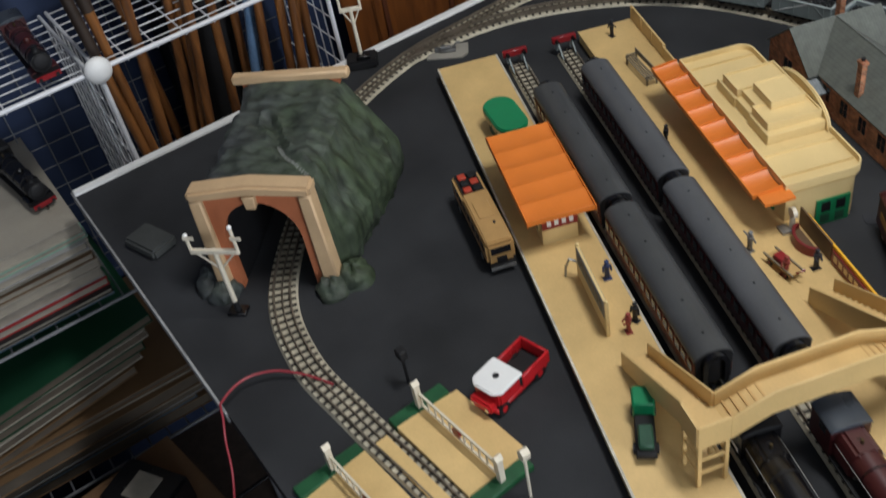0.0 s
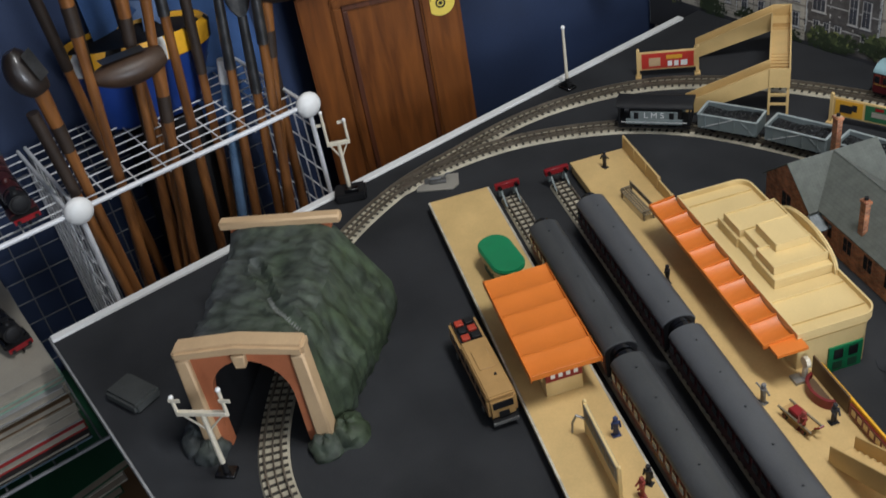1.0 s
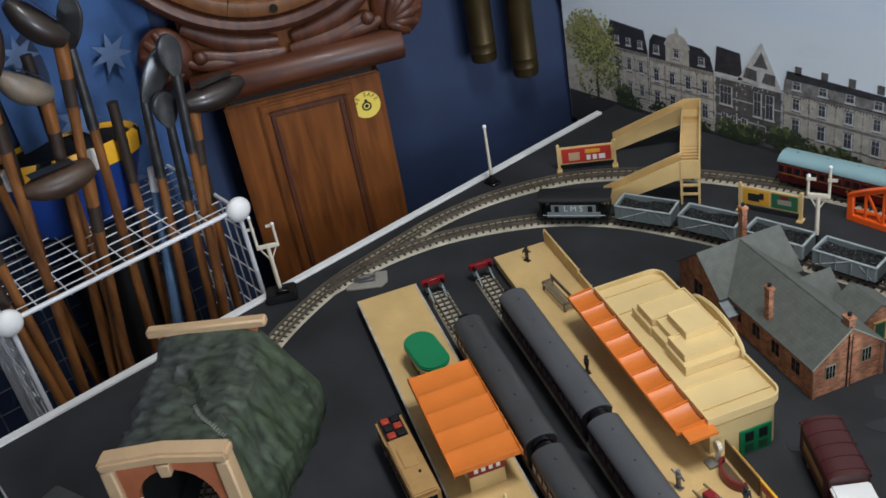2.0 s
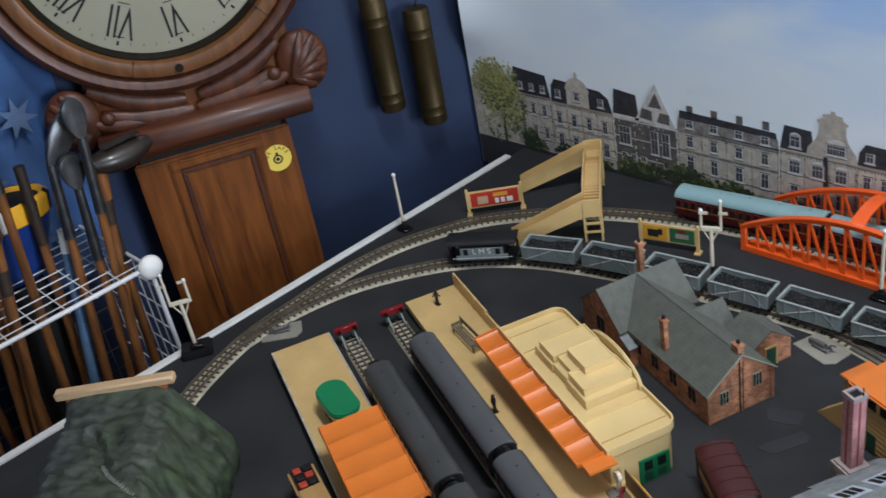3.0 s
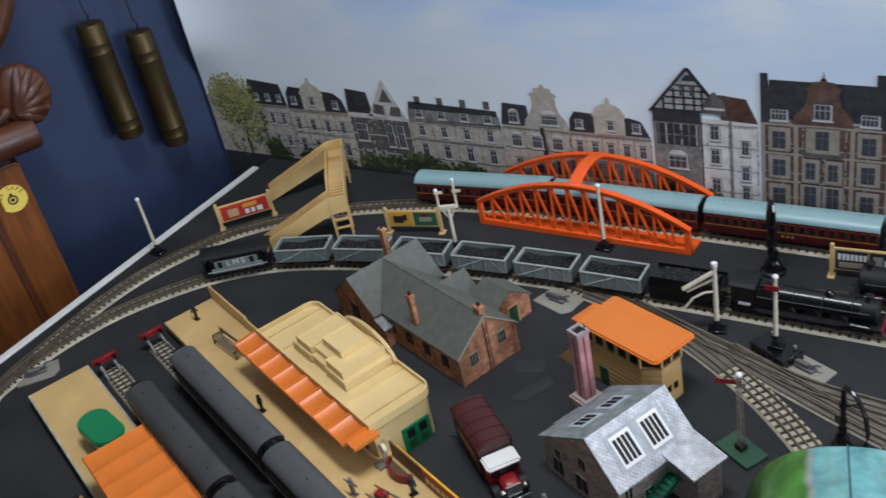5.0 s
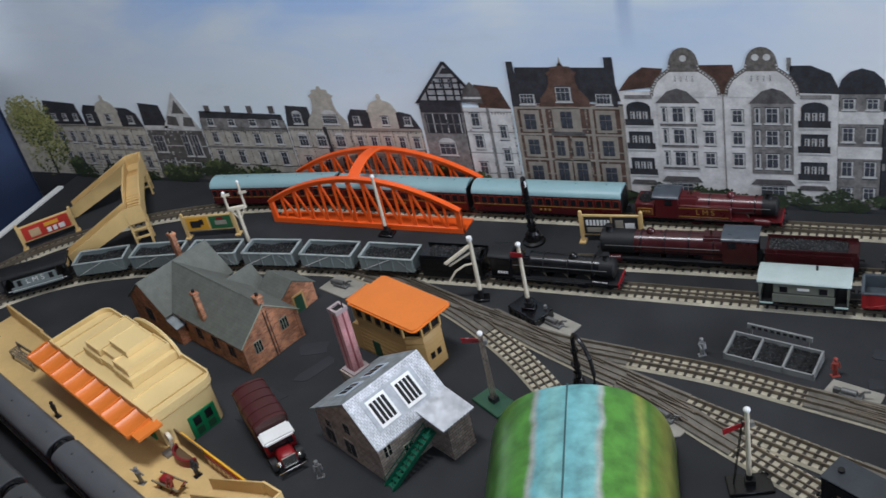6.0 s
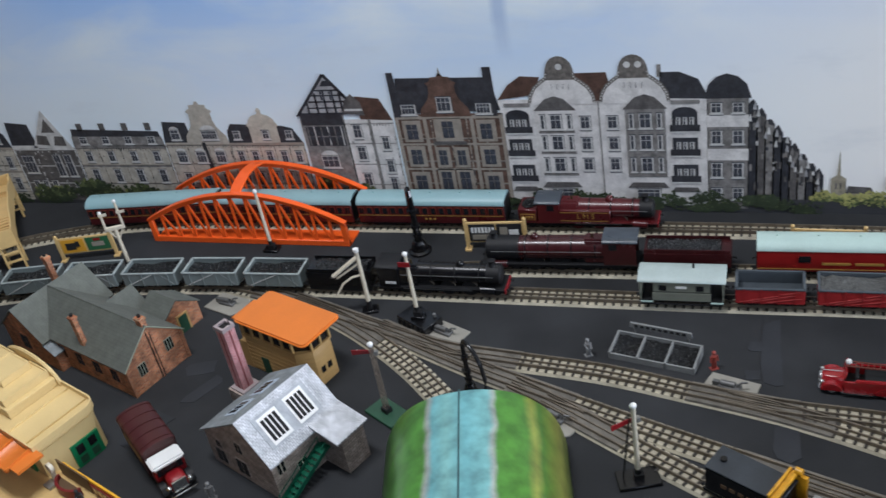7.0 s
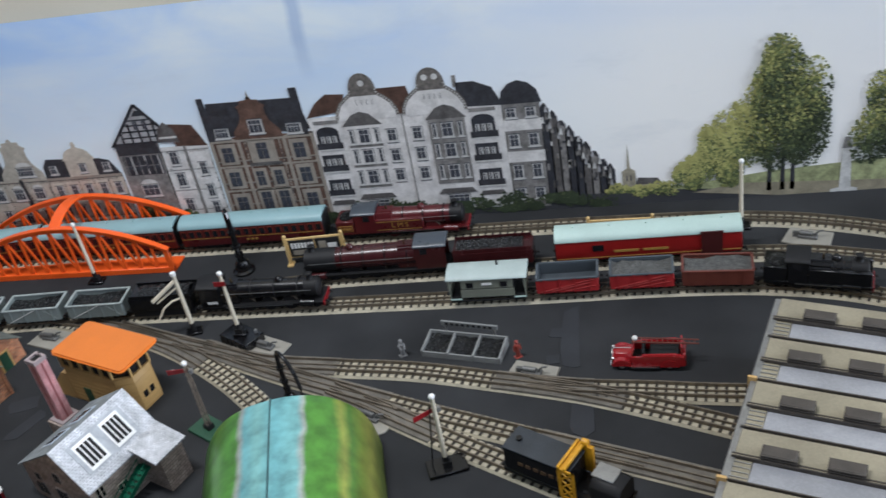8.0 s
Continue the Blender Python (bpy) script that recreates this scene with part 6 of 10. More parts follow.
loco(on(T2, 0.310, 0.217), "black goods engine with red buffer beam", 0.160, M_BLACK, boiler_r=0.0125, zb=0.034, wheels=(-0.045, -0.018, 0.009, 0.036), rw=0.0098, small=(0.068,), cab=0.028)
tender(on(T2, 0.180, 0.216), M_BLACK, "black tender loaded with coal behind the goods engine", 0.084)
M_EXPR = mat("deep_maroon_enamel", (0.045, 0.009, 0.010), 0.25, var=0.2, scale=50, bump=0.05)
loco(on(T3, 0.447, 0.274, True), "maroon express engine with streamlined boiler", 0.190, M_EXPR, boiler_r=0.0150, zb=0.0355, wheels=(-0.032, 0.0, 0.032), rw=0.0125, small=(0.055, 0.076, -0.066), cab=0.040, smoke=0.046, red_beam=False)
tender(on(T3, 0.597, 0.277, True), M_EXPR, "maroon express tender loaded with coal", 0.098)
M_POST = mat("post_office_red", (0.23, 0.011, 0.010), 0.32, var=0.12, scale=50, bump=0.05)


def mail_coach(m):
    L = 0.215
    t = coach(m, L, M_POST, M_ROOFW, "red mail coach with pale green-white roof", "coaches of the express train", nwin=0, stripe=True)
    for s in (-1, 1):
        part("door", G().box(-0.0855, -0.0615, s * 0.0170 - 0.0006, s * 0.0170 + 0.0006, 0.018, 0.045), M_MAROOND, t, "dark sliding door")
        part("roof_step", G().box(-0.0865, -0.0605, s * 0.0150 - 0.003, s * 0.0150 + 0.003, 0.0440, 0.0475), M_MAROOND, t)
        part("window", G().box(0.0510, 0.0640, s * 0.0168 - 0.0006, s * 0.0168 + 0.0006, 0.030, 0.038), M_GLASS, t, "dark window")
        for k in range(2):
            part("lettering", G().box(-0.024 + k * 0.034, 0.005 + k * 0.034, s * 0.0170 - 0.0004, s * 0.0170 + 0.0004, 0.0270, 0.0300), M_GOLD, t, "gold lettering")


mail_coach(on(T3, 0.778, 0.280, True))


M_PALEV = mat("pale_van_grey", (0.185, 0.195, 0.155), 0.5, var=0.14, scale=40)


M_VANROOF = mat("pale_van_roof", (0.40, 0.47, 0.45), 0.5, var=0.12, scale=40)


def pale_van(m):
    t = thing("brake_van", m, "grey-green brake van with pale roof", "brake van", "vans of the goods trains")
    h, w = 0.0445, 0.0165
    part("body", G().box(-h + 0.014, h - 0.014, -w, w, 0.0165, 0.0410), M_PALEV, t, bevel=0.0004)
    for s in (-1, 1):
        part("verandah_side", G().box(-h + 0.013, h - 0.013, s * w - 0.0008, s * w + 0.0008, 0.0165, 0.0265), M_PALEV, t)
        part("end_wall", G().box(s * h - 0.0008, s * h + 0.0008, -w, w, 0.0165, 0.0265), M_PALEV, t)
        for e in (-1, 1):
            part("post", G().box(e * h - 0.0011, e * h + 0.0011, s * w - 0.0011, s * w + 0.0011, 0.0265, 0.0415), M_PALEV, t)
            part("window", G().box(e * 0.020 - 0.004, e * 0.020 + 0.004, s * w - 0.0004, s * w + 0.0006 * s + 0.0004, 0.030, 0.037), M_GLASS, t)
        part("step_board", G().box(s * (h - 0.0065) - 0.0068, s * (h - 0.0065) + 0.0068, -w - 0.0012, w + 0.0012, 0.0135, 0.0150), M_ROOFW, t, "pale step board")
        part("end_door", G().box(s * (h - 0.0134) - 0.0005, s * (h - 0.0134) + 0.0005, -w + 0.001, w - 0.001, 0.0167, 0.0405), M_SOOT, t, "dark verandah doorway")
        part("plank_line", G().box(-h + 0.014, h - 0.014, s * (w + 0.0002) - 0.0003, s * (w + 0.0002) + 0.0003, 0.0280, 0.0284), M_SOOT, t)
        part("mark", G().box(-0.006, 0.006, s * (w + 0.0003) - 0.0003, s * (w + 0.0003) + 0.0003, 0.033, 0.036), M_WHITE, t, "small white lettering")
        part("footboard", G().box(-h, h, s * 0.0165 - 0.0012, s * 0.0165 + 0.0012, 0.0110, 0.0120), M_SOOT, t)
        wheelset(t, s * 0.023, 0.0060)
    part("floor", G().box(-h, h, -w, w, 0.0150, 0.0165), M_SOOT, t)
    rp = [(0.0182, 0.0412)] + [(0.0182 * math.cos(a), 0.0414 + 0.0058 * math.sin(a)) for a in np.linspace(0.1, math.pi - 0.1, 11)] + [(-0.0182, 0.0412)]
    part("roof", G().prism(rp, "x", -h - 0.003, h + 0.003), M_VANROOF, t, "pale painted roof", 0.0004)
    part("chimney", G().cyl((0.012, 0.004, 0.046), (0.012, 0.004, 0.052), 0.0013), M_SOOT, t)
    couplings(t, h, 0.0175)


pale_van(on(T2, 0.592, 0.219))
M_WRED = mat("wagon_red", (0.33, 0.020, 0.021), 0.45, var=0.15, scale=50)
M_WBR = mat("wagon_brown", (0.13, 0.032, 0.020), 0.5, var=0.15, scale=50)
M_ASH = mat("grey_stone_load", (0.10, 0.10, 0.095), 0.8, var=0.5, scale=250, bump=1.0, fine=400, depth=0.002)
wagon(on(T2, 0.686, 0.2205), 0.070, M_WRED, None, "empty red open wagon with blue-grey inside", "open wagons in the yard train")
wagon(on(T2, 0.770, 0.2220), 0.070, M_WRED, M_ASH, "red open wagon loaded with grey stone", "open wagons in the yard train")
wagon(on(T2, 0.855, 0.2200), 0.076, M_WBR, M_ASH, "brown open wagon loaded with dark stone", "open wagons in the yard train", diag=False)
loco(on(T2, 0.962, 0.206, half=0.03), "black shunting tank engine", 0.112, M_BLACK, wheels=(-0.02, 0.004, 0.028), rw=0.0095, small=(-0.04,), tank=True, cab=0.045, boiler_r=0.0115)
loco(S2.stand(S2.near(*pxy(0.335, -0.217))), "dark maroon engine waiting at the platform end", 0.15, M_MAROOND, wheels=(-0.03, 0.0, 0.03), small=(0.055,), cab=0.03)
loco(S1.stand(S1.near(*pxy(0.315, -0.278))), "black engine waiting at the platform end", 0.15, M_BLACK, wheels=(-0.03, 0.0, 0.03), small=(0.055,), cab=0.03)


# ---- girder bridge ----
def girder_bridge():
    t = thing("girder_bridge", pose(-0.003, 0.356, 0), "bright orange-red bowstring girder bridge over the track", "bridge")
    h, w = 0.153, 0.042

    def top(x):
        return 0.036 + 0.044 * (1 - (x / h) ** 2)

    n = 24
    xs = [-h + 2 * h * k / n for k in range(n + 1)]
    for s in (-1, 1):
        y = s * w
        ch = part("top_chord", G().prism([(x, top(x)) for x in xs] + [(x, top(x) - 0.0062) for x in xs[::-1]], "y", y - 0.0026, y + 0.0026), M_BRIDGE, t, bevel=0.0006)
        part("flange", G().prism([(x, top(x) + 0.0012) for x in xs] + [(x, top(x) - 0.0004) for x in xs[::-1]], "y", y - 0.0042, y + 0.0042), M_BRIDGE, ch)
        part("bottom_chord", G().box(-h, h, y - 0.0030, y + 0.0030, 0.0, 0.0085), M_BRIDGE, t, bevel=0.0006)
        for e in (-1, 1):
            part("end_post", G().box(e * (h - 0.004) - 0.004, e * (h - 0.004) + 0.004, y - 0.0028, y + 0.0028, 0.0, 0.037), M_BRIDGE, t, bevel=0.0006)
        m = 13
        for k in range(1, m):
            x = -h + 2 * h * k / m
            part("strut", G().prism([(x - 0.0015, 0.008), (x + 0.0015, 0.008), (x + 0.0015, top(x) - 0.005), (x - 0.0015, top(x) - 0.005)], "y", y - 0.0014, y + 0.0014), M_BRIDGE, t)
            x2 = x - 2 * h / m
            if k > 1:
                part("diagonal", G().prism([(x - 0.0035, 0.008), (x - 0.0005, 0.008), (x2 + 0.003, top(x2) - 0.005), (x2, top(x2) - 0.005)], "y", y - 0.0011, y + 0.0011), M_BRIDGE, t)
    part("deck", G().box(-h, h, -w, w, 0.0, 0.0018), M_BRIDGE, t)
    arc = [(y, 0.081 + 0.010 * (1 - (y / w) ** 2)) for y in np.linspace(-w - 0.003, w + 0.003, 13)]
    part("cross_tie", G().prism(arc + [(y, z - 0.003) for y, z in arc[::-1]], "x", -0.0085, 0.0085), M_BRIDGE, t, "broad arched tie over the tracks", 0.0006)
    return t


girder_bridge()


# ---- rock tunnel ----
def bore(w, zs, ztop, n=15):
    r = w / 2
    return [(r, 0.0)] + [(r * math.cos(a), zs + (ztop - zs) * math.sin(a)) for a in np.linspace(0, math.pi, n)] + [(-r, 0.0)]


def portal_wall(x, half, ztop, w, zs, zt, thick):
    """A wall across the local x axis with an arched hole."""
    hole = bore(w, zs, zt)
    n = len(hole)
    outer = []
    for (y, z) in hole:
        if z <= 0.0001:
            outer.append((half if y > 0 else -half, 0.0))
        else:
            a = math.atan2(z - zs, y)
            k = min(half / max(abs(math.cos(a)), 1e-6), (ztop - zs) / max(math.sin(a), 1e-6))
            outer.append((k * math.cos(a), zs + k * math.sin(a)))
    corner = [(half, ztop), (-half, ztop)]
    for c in corner:
        i = min(range(n), key=lambda q: (outer[q][0] - c[0]) ** 2 + (outer[q][1] - c[1]) ** 2)
        outer[i] = c
    g = G()
    v = [(xx, y, z) for xx in (x, x + thick) for ring in (hole, outer) for (y, z) in ring]
    f = []
    for i in range(n - 1):
        f += [(i, i + 1, n + i + 1, n + i), (2 * n + i, 3 * n + i, 3 * n + i + 1, 2 * n + i + 1), (i, 2 * n + i, 2 * n + i + 1, i + 1), (n + i, n + i + 1, 3 * n + i + 1, 3 * n + i)]
    return g.add(v, f)


M_STEP = mat("pale_grey_step", (0.20, 0.21, 0.19), 0.7, var=0.3, scale=60)
PATHWAY = [(p.x, p.y) for p in spline([(0.120, 0.013), (0.094, -0.002), (0.071, -0.012), (0.052, -0.0235), (0.036, -0.040), (0.027, -0.054)], 0.0024)]


def rock_tunnel():
    t = thing("tunnel", pose(-0.3090, -0.5410, 0, 0, 0, 138.5), "mottled green-grey rock tunnel with terracotta portal", "tunnel")
    half, H = 0.0580, 0.131
    part("portal", portal_wall(-0.004, half - 0.004, H - 0.008, 0.078, 0.064, 0.110, 0.010), M_PORTAL, t, "terracotta portal wall with arch", smooth=True)
    part("coping", G().prism([(-half - 0.004, H - 0.015), (0.0, H - 0.010), (half + 0.004, H - 0.015), (half + 0.004, H - 0.003), (0.0, H + 0.003), (-half - 0.004, H - 0.003)], "x", -0.010, 0.012), M_COPING, t, "buff stone coping", 0.003, 2)
    for s in (-1, 1):
        part("pilaster", G().prism([(s * (half - 0.010), 0.0), (s * (half + 0.007), 0.0), (s * (half + 0.003), H - 0.013), (s * (half - 0.010), H - 0.013)], "x", -0.010, 0.010), M_COPING, t, "buff stone pilaster", 0.002)
    part("keystone", G().prism([(-0.005, 0.106), (0.005, 0.106), (0.0065, 0.121), (-0.0065, 0.121)], "x", -0.0105, 0.004), M_COPING, t, bevel=0.001)
    L = 0.181
    rings = []
    nx, nr = 78, 90
    for i in range(nx + 1):
        u = i / nx
        x = 0.004 + u * (L - 0.006)
        top = (H - 0.004) * (1 - u) + 0.131 * u - 0.003 * math.sin(math.pi * u)
        bul = math.sin(math.pi * min(1, u * 1.05)) ** 0.8
        right = half + 0.001 + 0.017 * min(1, 7 * u) + 0.026 * min(1, 1.25 * u) ** 1.2
        left = half + 0.001 + 0.012 * min(1, 7 * u) + 0.012 * bul
        ctl = [(left, 0.0), (left * 0.99, 0.03), (half + 0.006 * min(1, 7 * u), 0.07), (half - 0.002, top * 0.95), (half - 0.016, top), (0.0, top + 0.004 * math.sin(7 * u)),
               (-half + 0.016, top), (-half + 0.001 - 0.006 * bul, top * 0.93), (-half - 0.008 * min(1, 7 * u) - 0.016 * min(1, 1.25 * u), 0.080), (-right - 0.004 * bul, 0.046), (-right - 0.002, 0.018), (-right + 0.003, 0.0)]
        pts = []
        m = len(ctl) - 1
        for j in range(nr + 1):
            q = j / nr * m
            k = min(int(q), m - 1)
            f = q - k
            y, z = ctl[k][0] * (1 - f) + ctl[k + 1][0] * f, ctl[k][1] * (1 - f) + ctl[k + 1][1] * f
            edge = min(1.0, min(u, 1 - u) * 9)
            d = 0.0046 * noise.noise((x * 24, y * 24, z * 16)) - 0.0034 * abs(noise.noise((x * 52 + 3, y * 52, z * 30))) + 0.0026 * noise.noise((x * 90, y * 90, z * 50)) + 0.0012 * noise.noise((x * 190, y * 190, z * 190))
            # folds run down the flanks
            flank = min(1.0, max(0.0, (abs(y) - 0.045) / 0.025))
            d -= flank * (0.0052 * abs(noise.noise((x * 46, z * 8 + 2, 5.5))) + 0.0030 * abs(noise.noise((x * 120, z * 14, 9.5))))
            # a sunken path winds over the top to a round hollow
            over = min(1.0, max(0.0, (z / top - 0.80) / 0.16))
            if over > 0:
                near = min(math.hypot(x - a, y - b) for a, b in PATHWAY)
                d += over * 0.0030 * math.exp(-((near - 0.0085) / 0.0030) ** 2) - over * 0.0050 * math.exp(-(near / 0.0055) ** 2)
                d -= over * 0.0030 * math.exp(-(math.hypot(x - 0.112, y - 0.020) / 0.013) ** 4)
            sgn = max(-1.0, min(1.0, y / 0.035))
            ww = 0.35 + 0.65 * abs(y) / 0.08
            pts.append((x, y + sgn * d * ww * edge, max(0.0, z + d * edge * (1.1 - 0.6 * abs(y) / 0.1)) if 0 < j < nr else 0.0))
        rings.append(pts)
    hill = part("rock", G().loft(rings, closed=False), M_ROCK, t, "moulded rock painted green and grey", smooth=True)
    tree = BVHTree.FromPolygons([p for r in rings for p in r], [(i * (nr + 1) + j, i * (nr + 1) + j + 1, (i + 1) * (nr + 1) + j + 1, (i + 1) * (nr + 1) + j) for i in range(nx) for j in range(nr)])
    for k in range(len(PATHWAY) // 2, len(PATHWAY) - 2):
        (xa, ya), (xb, yb) = PATHWAY[k], PATHWAY[k + 1]
        hit = tree.ray_cast(Vector((xa, ya, 0.3)), Vector((0, 0, -1)))[0]
        if hit:
            part("carved_step", G().box(-0.0005, 0.0005, -0.0034, 0.0034, -0.002, 0.0006), M_STEP, hill, at=pose(xa, ya, hit.z, 0, 0, math.degrees(math.atan2(yb - ya, xb - xa))))
    part("exit_wall", portal_wall(L - 0.006, half - 0.004, 0.131, 0.078, 0.066, 0.112, 0.006), M_PORTAL, t)
    part("coping", G().box(L - 0.008, L + 0.005, -half - 0.007, half + 0.007, 0.129, 0.139), M_COPING, t, "buff stone coping", 0.002)
    for s in (-1, 1):
        for nm, cx, cy, r in (("rock_spur", 0.004, half + 0.017, 0.019), ("rock_spur", -0.012, half - 0.001, 0.0165)):
            rows = []
            for i in range(11):
                a = math.pi / 2 * (1 - i / 10) * 0.999
                rows.append([])
                for j in range(26):
                    b = math.tau * j / 26
                    d = 1 + 0.28 * noise.noise((math.cos(b) * 1.6 + cx * 90, math.sin(b) * 1.6 + s * 3, a * 2.2))
                    rows[-1].append((cx + r * 1.25 * d * math.cos(a) * math.cos(b), s * cy + r * d * math.cos(a) * math.sin(b), max(0, r * 0.95 * d * math.sin(a))))
            part(nm, G().loft(rows), M_ROCK, t, "rounded rock foot")
    # the lining of the bore
    rows = [[(x, y, z) for y, z in bore(w, zs, zt)] for x, w, zs, zt in ((0.004, 0.0785, 0.064, 0.1105), (L - 0.006, 0.0785, 0.066, 0.1125))]
    part("lining", G().loft(rows, closed=False), M_SOOT, t, "sooty black bore")


rock_tunnel()


# ---- buildings ----
def window_card(t, name, m, w, h, frame_mat=None, bars=1, label=""):
    f = part(name, G().box(-w / 2, w / 2, -0.0007, 0.0007, 0, h), frame_mat or M_IVORY, t, label, at=m)
    n = bars + 1
    for k in range(n):
        x0 = -w / 2 + w * k / n + 0.0006
        for z0, z1 in ((0.0006, h / 2 - 0.0003), (h / 2 + 0.0003, h - 0.0006)):
            part("pane", G().box(x0, x0 + w / n - 0.0012, -0.0010, 0.0010, z0, z1), M_GLASS, f)
    return f


def gable_roof(x0, x1, y0, y1, ze, zr, over=0.003, thick=0.0015, axis="x"):
    """Two sloping sheets with a ridge along the axis."""
    out = []
    if axis == "x":
        ym = (y0 + y1) / 2
        k = (zr - ze) / (ym - y0)
        for s, ya in ((-1, y0), (1, y1)):
            out.append(G().prism([(ya + s * over, ze - k * over), (ym, zr), (ym, zr + thick * 1.3), (ya + s * over, ze - k * over + thick)], "x", x0 - over, x1 + over))
    else:
        xm = (x0 + x1) / 2
        k = (zr - ze) / (xm - x0)
        for s, xa in ((-1, x0), (1, x1)):
            out.append(G().prism([(xa + s * over, ze - k * over), (xm, zr), (xm, zr + thick * 1.3), (xa + s * over, ze - k * over + thick)], "y", y0 - over, y1 + over))
    return out


def gable_block(x0, x1, y0, y1, ze, zr, axis="x"):
    if axis == "x":
        return G().prism([(y0, 0), (y1, 0), (y1, ze), ((y0 + y1) / 2, zr), (y0, ze)], "x", x0, x1)
    return G().prism([(x0, 0), (x1, 0), (x1, ze), ((x0 + x1) / 2, zr), (x0, ze)], "y", y0, y1)


M_QUOIN = mat("worn_brick_edge", (0.46, 0.22, 0.12), 0.7, var=0.4, scale=120)
M_VERGE = mat("pale_green_card_edge", (0.30, 0.33, 0.25), 0.6)


def school():
    t = thing("brick_schoolhouse", pose(0, 0, 0, 0, 0, -20.0), "card brick schoolhouse with grey-green slate roofs and chimneys", "building")
    part("main_wall", gable_block(-0.190, 0.0, 0.0, 0.083, 0.041, 0.0745), M_BRICK, t)
    for g in gable_roof(-0.188, 0.0, 0.0, 0.083, 0.041, 0.0745):
        part("roof_slope", g, M_SLATE, t, "grey-green slate paper")
    part("wing_wall", gable_block(-0.233, -0.147, -0.011, 0.092, 0.040, 0.0748, "y"), M_BRICK, t)
    for g in gable_roof(-0.233, -0.147, -0.011, 0.092, 0.040, 0.0748, axis="y"):
        part("roof_slope", g, M_SLATE, t, "grey-green slate paper")
    part("annex_wall", gable_block(-0.085, -0.042, 0.083, 0.142, 0.028, 0.048, "x"), M_BRICK, t)
    for g in gable_roof(-0.085, -0.042, 0.083, 0.142, 0.028, 0.048):
        part("roof_slope", g, M_SLATE, t, "grey-green slate paper")
    part("porch_wall", gable_block(-0.137, -0.093, 0.083, 0.104, 0.032, 0.054, "y"), M_BRICK, t)
    for g in gable_roof(-0.137, -0.093, 0.066, 0.104, 0.032, 0.054, axis="y"):
        part("roof_slope", g, M_SLATE, t)
    part("ridge", G().cyl((-0.188, 0.0415, 0.0762), (0.003, 0.0415, 0.0762), 0.0009, n=6), M_SLATE, t)
    for x, y, z0, z1, w in ((-0.083, 0.0065, 0.036, 0.088, 0.0040), (-0.005, 0.043, 0.070, 0.086, 0.0050), (-0.226, 0.070, 0.040, 0.092, 0.0045)):
        c = part("chimney", G().box(x - w, x + w, y - w * 0.7, y + w * 0.7, z0, z1), M_BRICK, t, "red brick chimney")
        part("pot", G().box(x - w - 0.001, x + w + 0.001, y - w * 0.7 - 0.001, y + w * 0.7 + 0.001, z1 - 0.004, z1 - 0.001), M_BRICK, c)
        part("flue", G().cyl((x, y, z1), (x, y, z1 + 0.003), 0.0022, n=8), M_SOOT, c)
    for k in range(4):
        window_card(t, "window", pose(-0.128 + k * 0.034, -0.0004, 0.016), 0.014, 0.018, M_BRICK)
    for x, z, w, h in ((0.020, 0.020, 0.011, 0.016), (0.062, 0.026, 0.011, 0.016)):
        window_card(t, "window", pose(0.0004, x, z, 0, 0, 90), w, h, M_VERGE, 2)
    window_card(t, "window", pose(-0.190, -0.0114, 0.016), 0.018, 0.022, M_BRICK)
    part("door", G().box(-0.0422, -0.0410, 0.108, 0.121, 0.0, 0.024), M_DKGREEN, t, "green door")
    part("door_frame", G().box(-0.0422, -0.0406, 0.1055, 0.1080, 0, 0.026).box(-0.0422, -0.0406, 0.1210, 0.1235, 0, 0.026).box(-0.0422, -0.0406, 0.1055, 0.1235, 0.0242, 0.0265), M_TAN, t, "pale door frame")
    for ya, yb, zt in ((0.0, 0.0035, 0.041), (0.040, 0.0435, 0.069), (0.0795, 0.083, 0.041)):
        part("pilaster", G().box(-0.0005, 0.0012, ya, yb, 0, zt), M_BRICK, t)
    for y0, z0, y1, z1 in ((-0.003, 0.0398, 0.0415, 0.0757), (0.086, 0.0398, 0.0415, 0.0757)):
        part("verge", G().cyl((0.0032, y0, z0), (0.0032, y1, z1), 0.0007, n=6), M_VERGE, t, "pale green bargeboard")
    for y in (0.0400, 0.0436):
        part("drainpipe", G().box(0.0008, 0.0016, y - 0.0005, y + 0.0005, 0.0, 0.066), M_SOOT, t, "dark strip down the gable")
    for y in (0.0002, 0.0828):
        part("quoin", G().box(-0.0012, 0.0015, y - 0.0010, y + 0.0010, 0.0, 0.040), M_QUOIN, t, "pale worn corner edge")
    part("lean_to", G().prism([(-0.147, 0.0), (-0.128, 0.0), (-0.128, 0.026), (-0.147, 0.034)], "y", -0.012, 0.0), M_BRICK, t)
    part("lean_to_roof", G().prism([(-0.147, 0.0345), (-0.126, 0.0255), (-0.126, 0.027), (-0.147, 0.036)], "y", -0.014, 0.0), M_BLUESLATE, t, "small pale slate roof")


school()


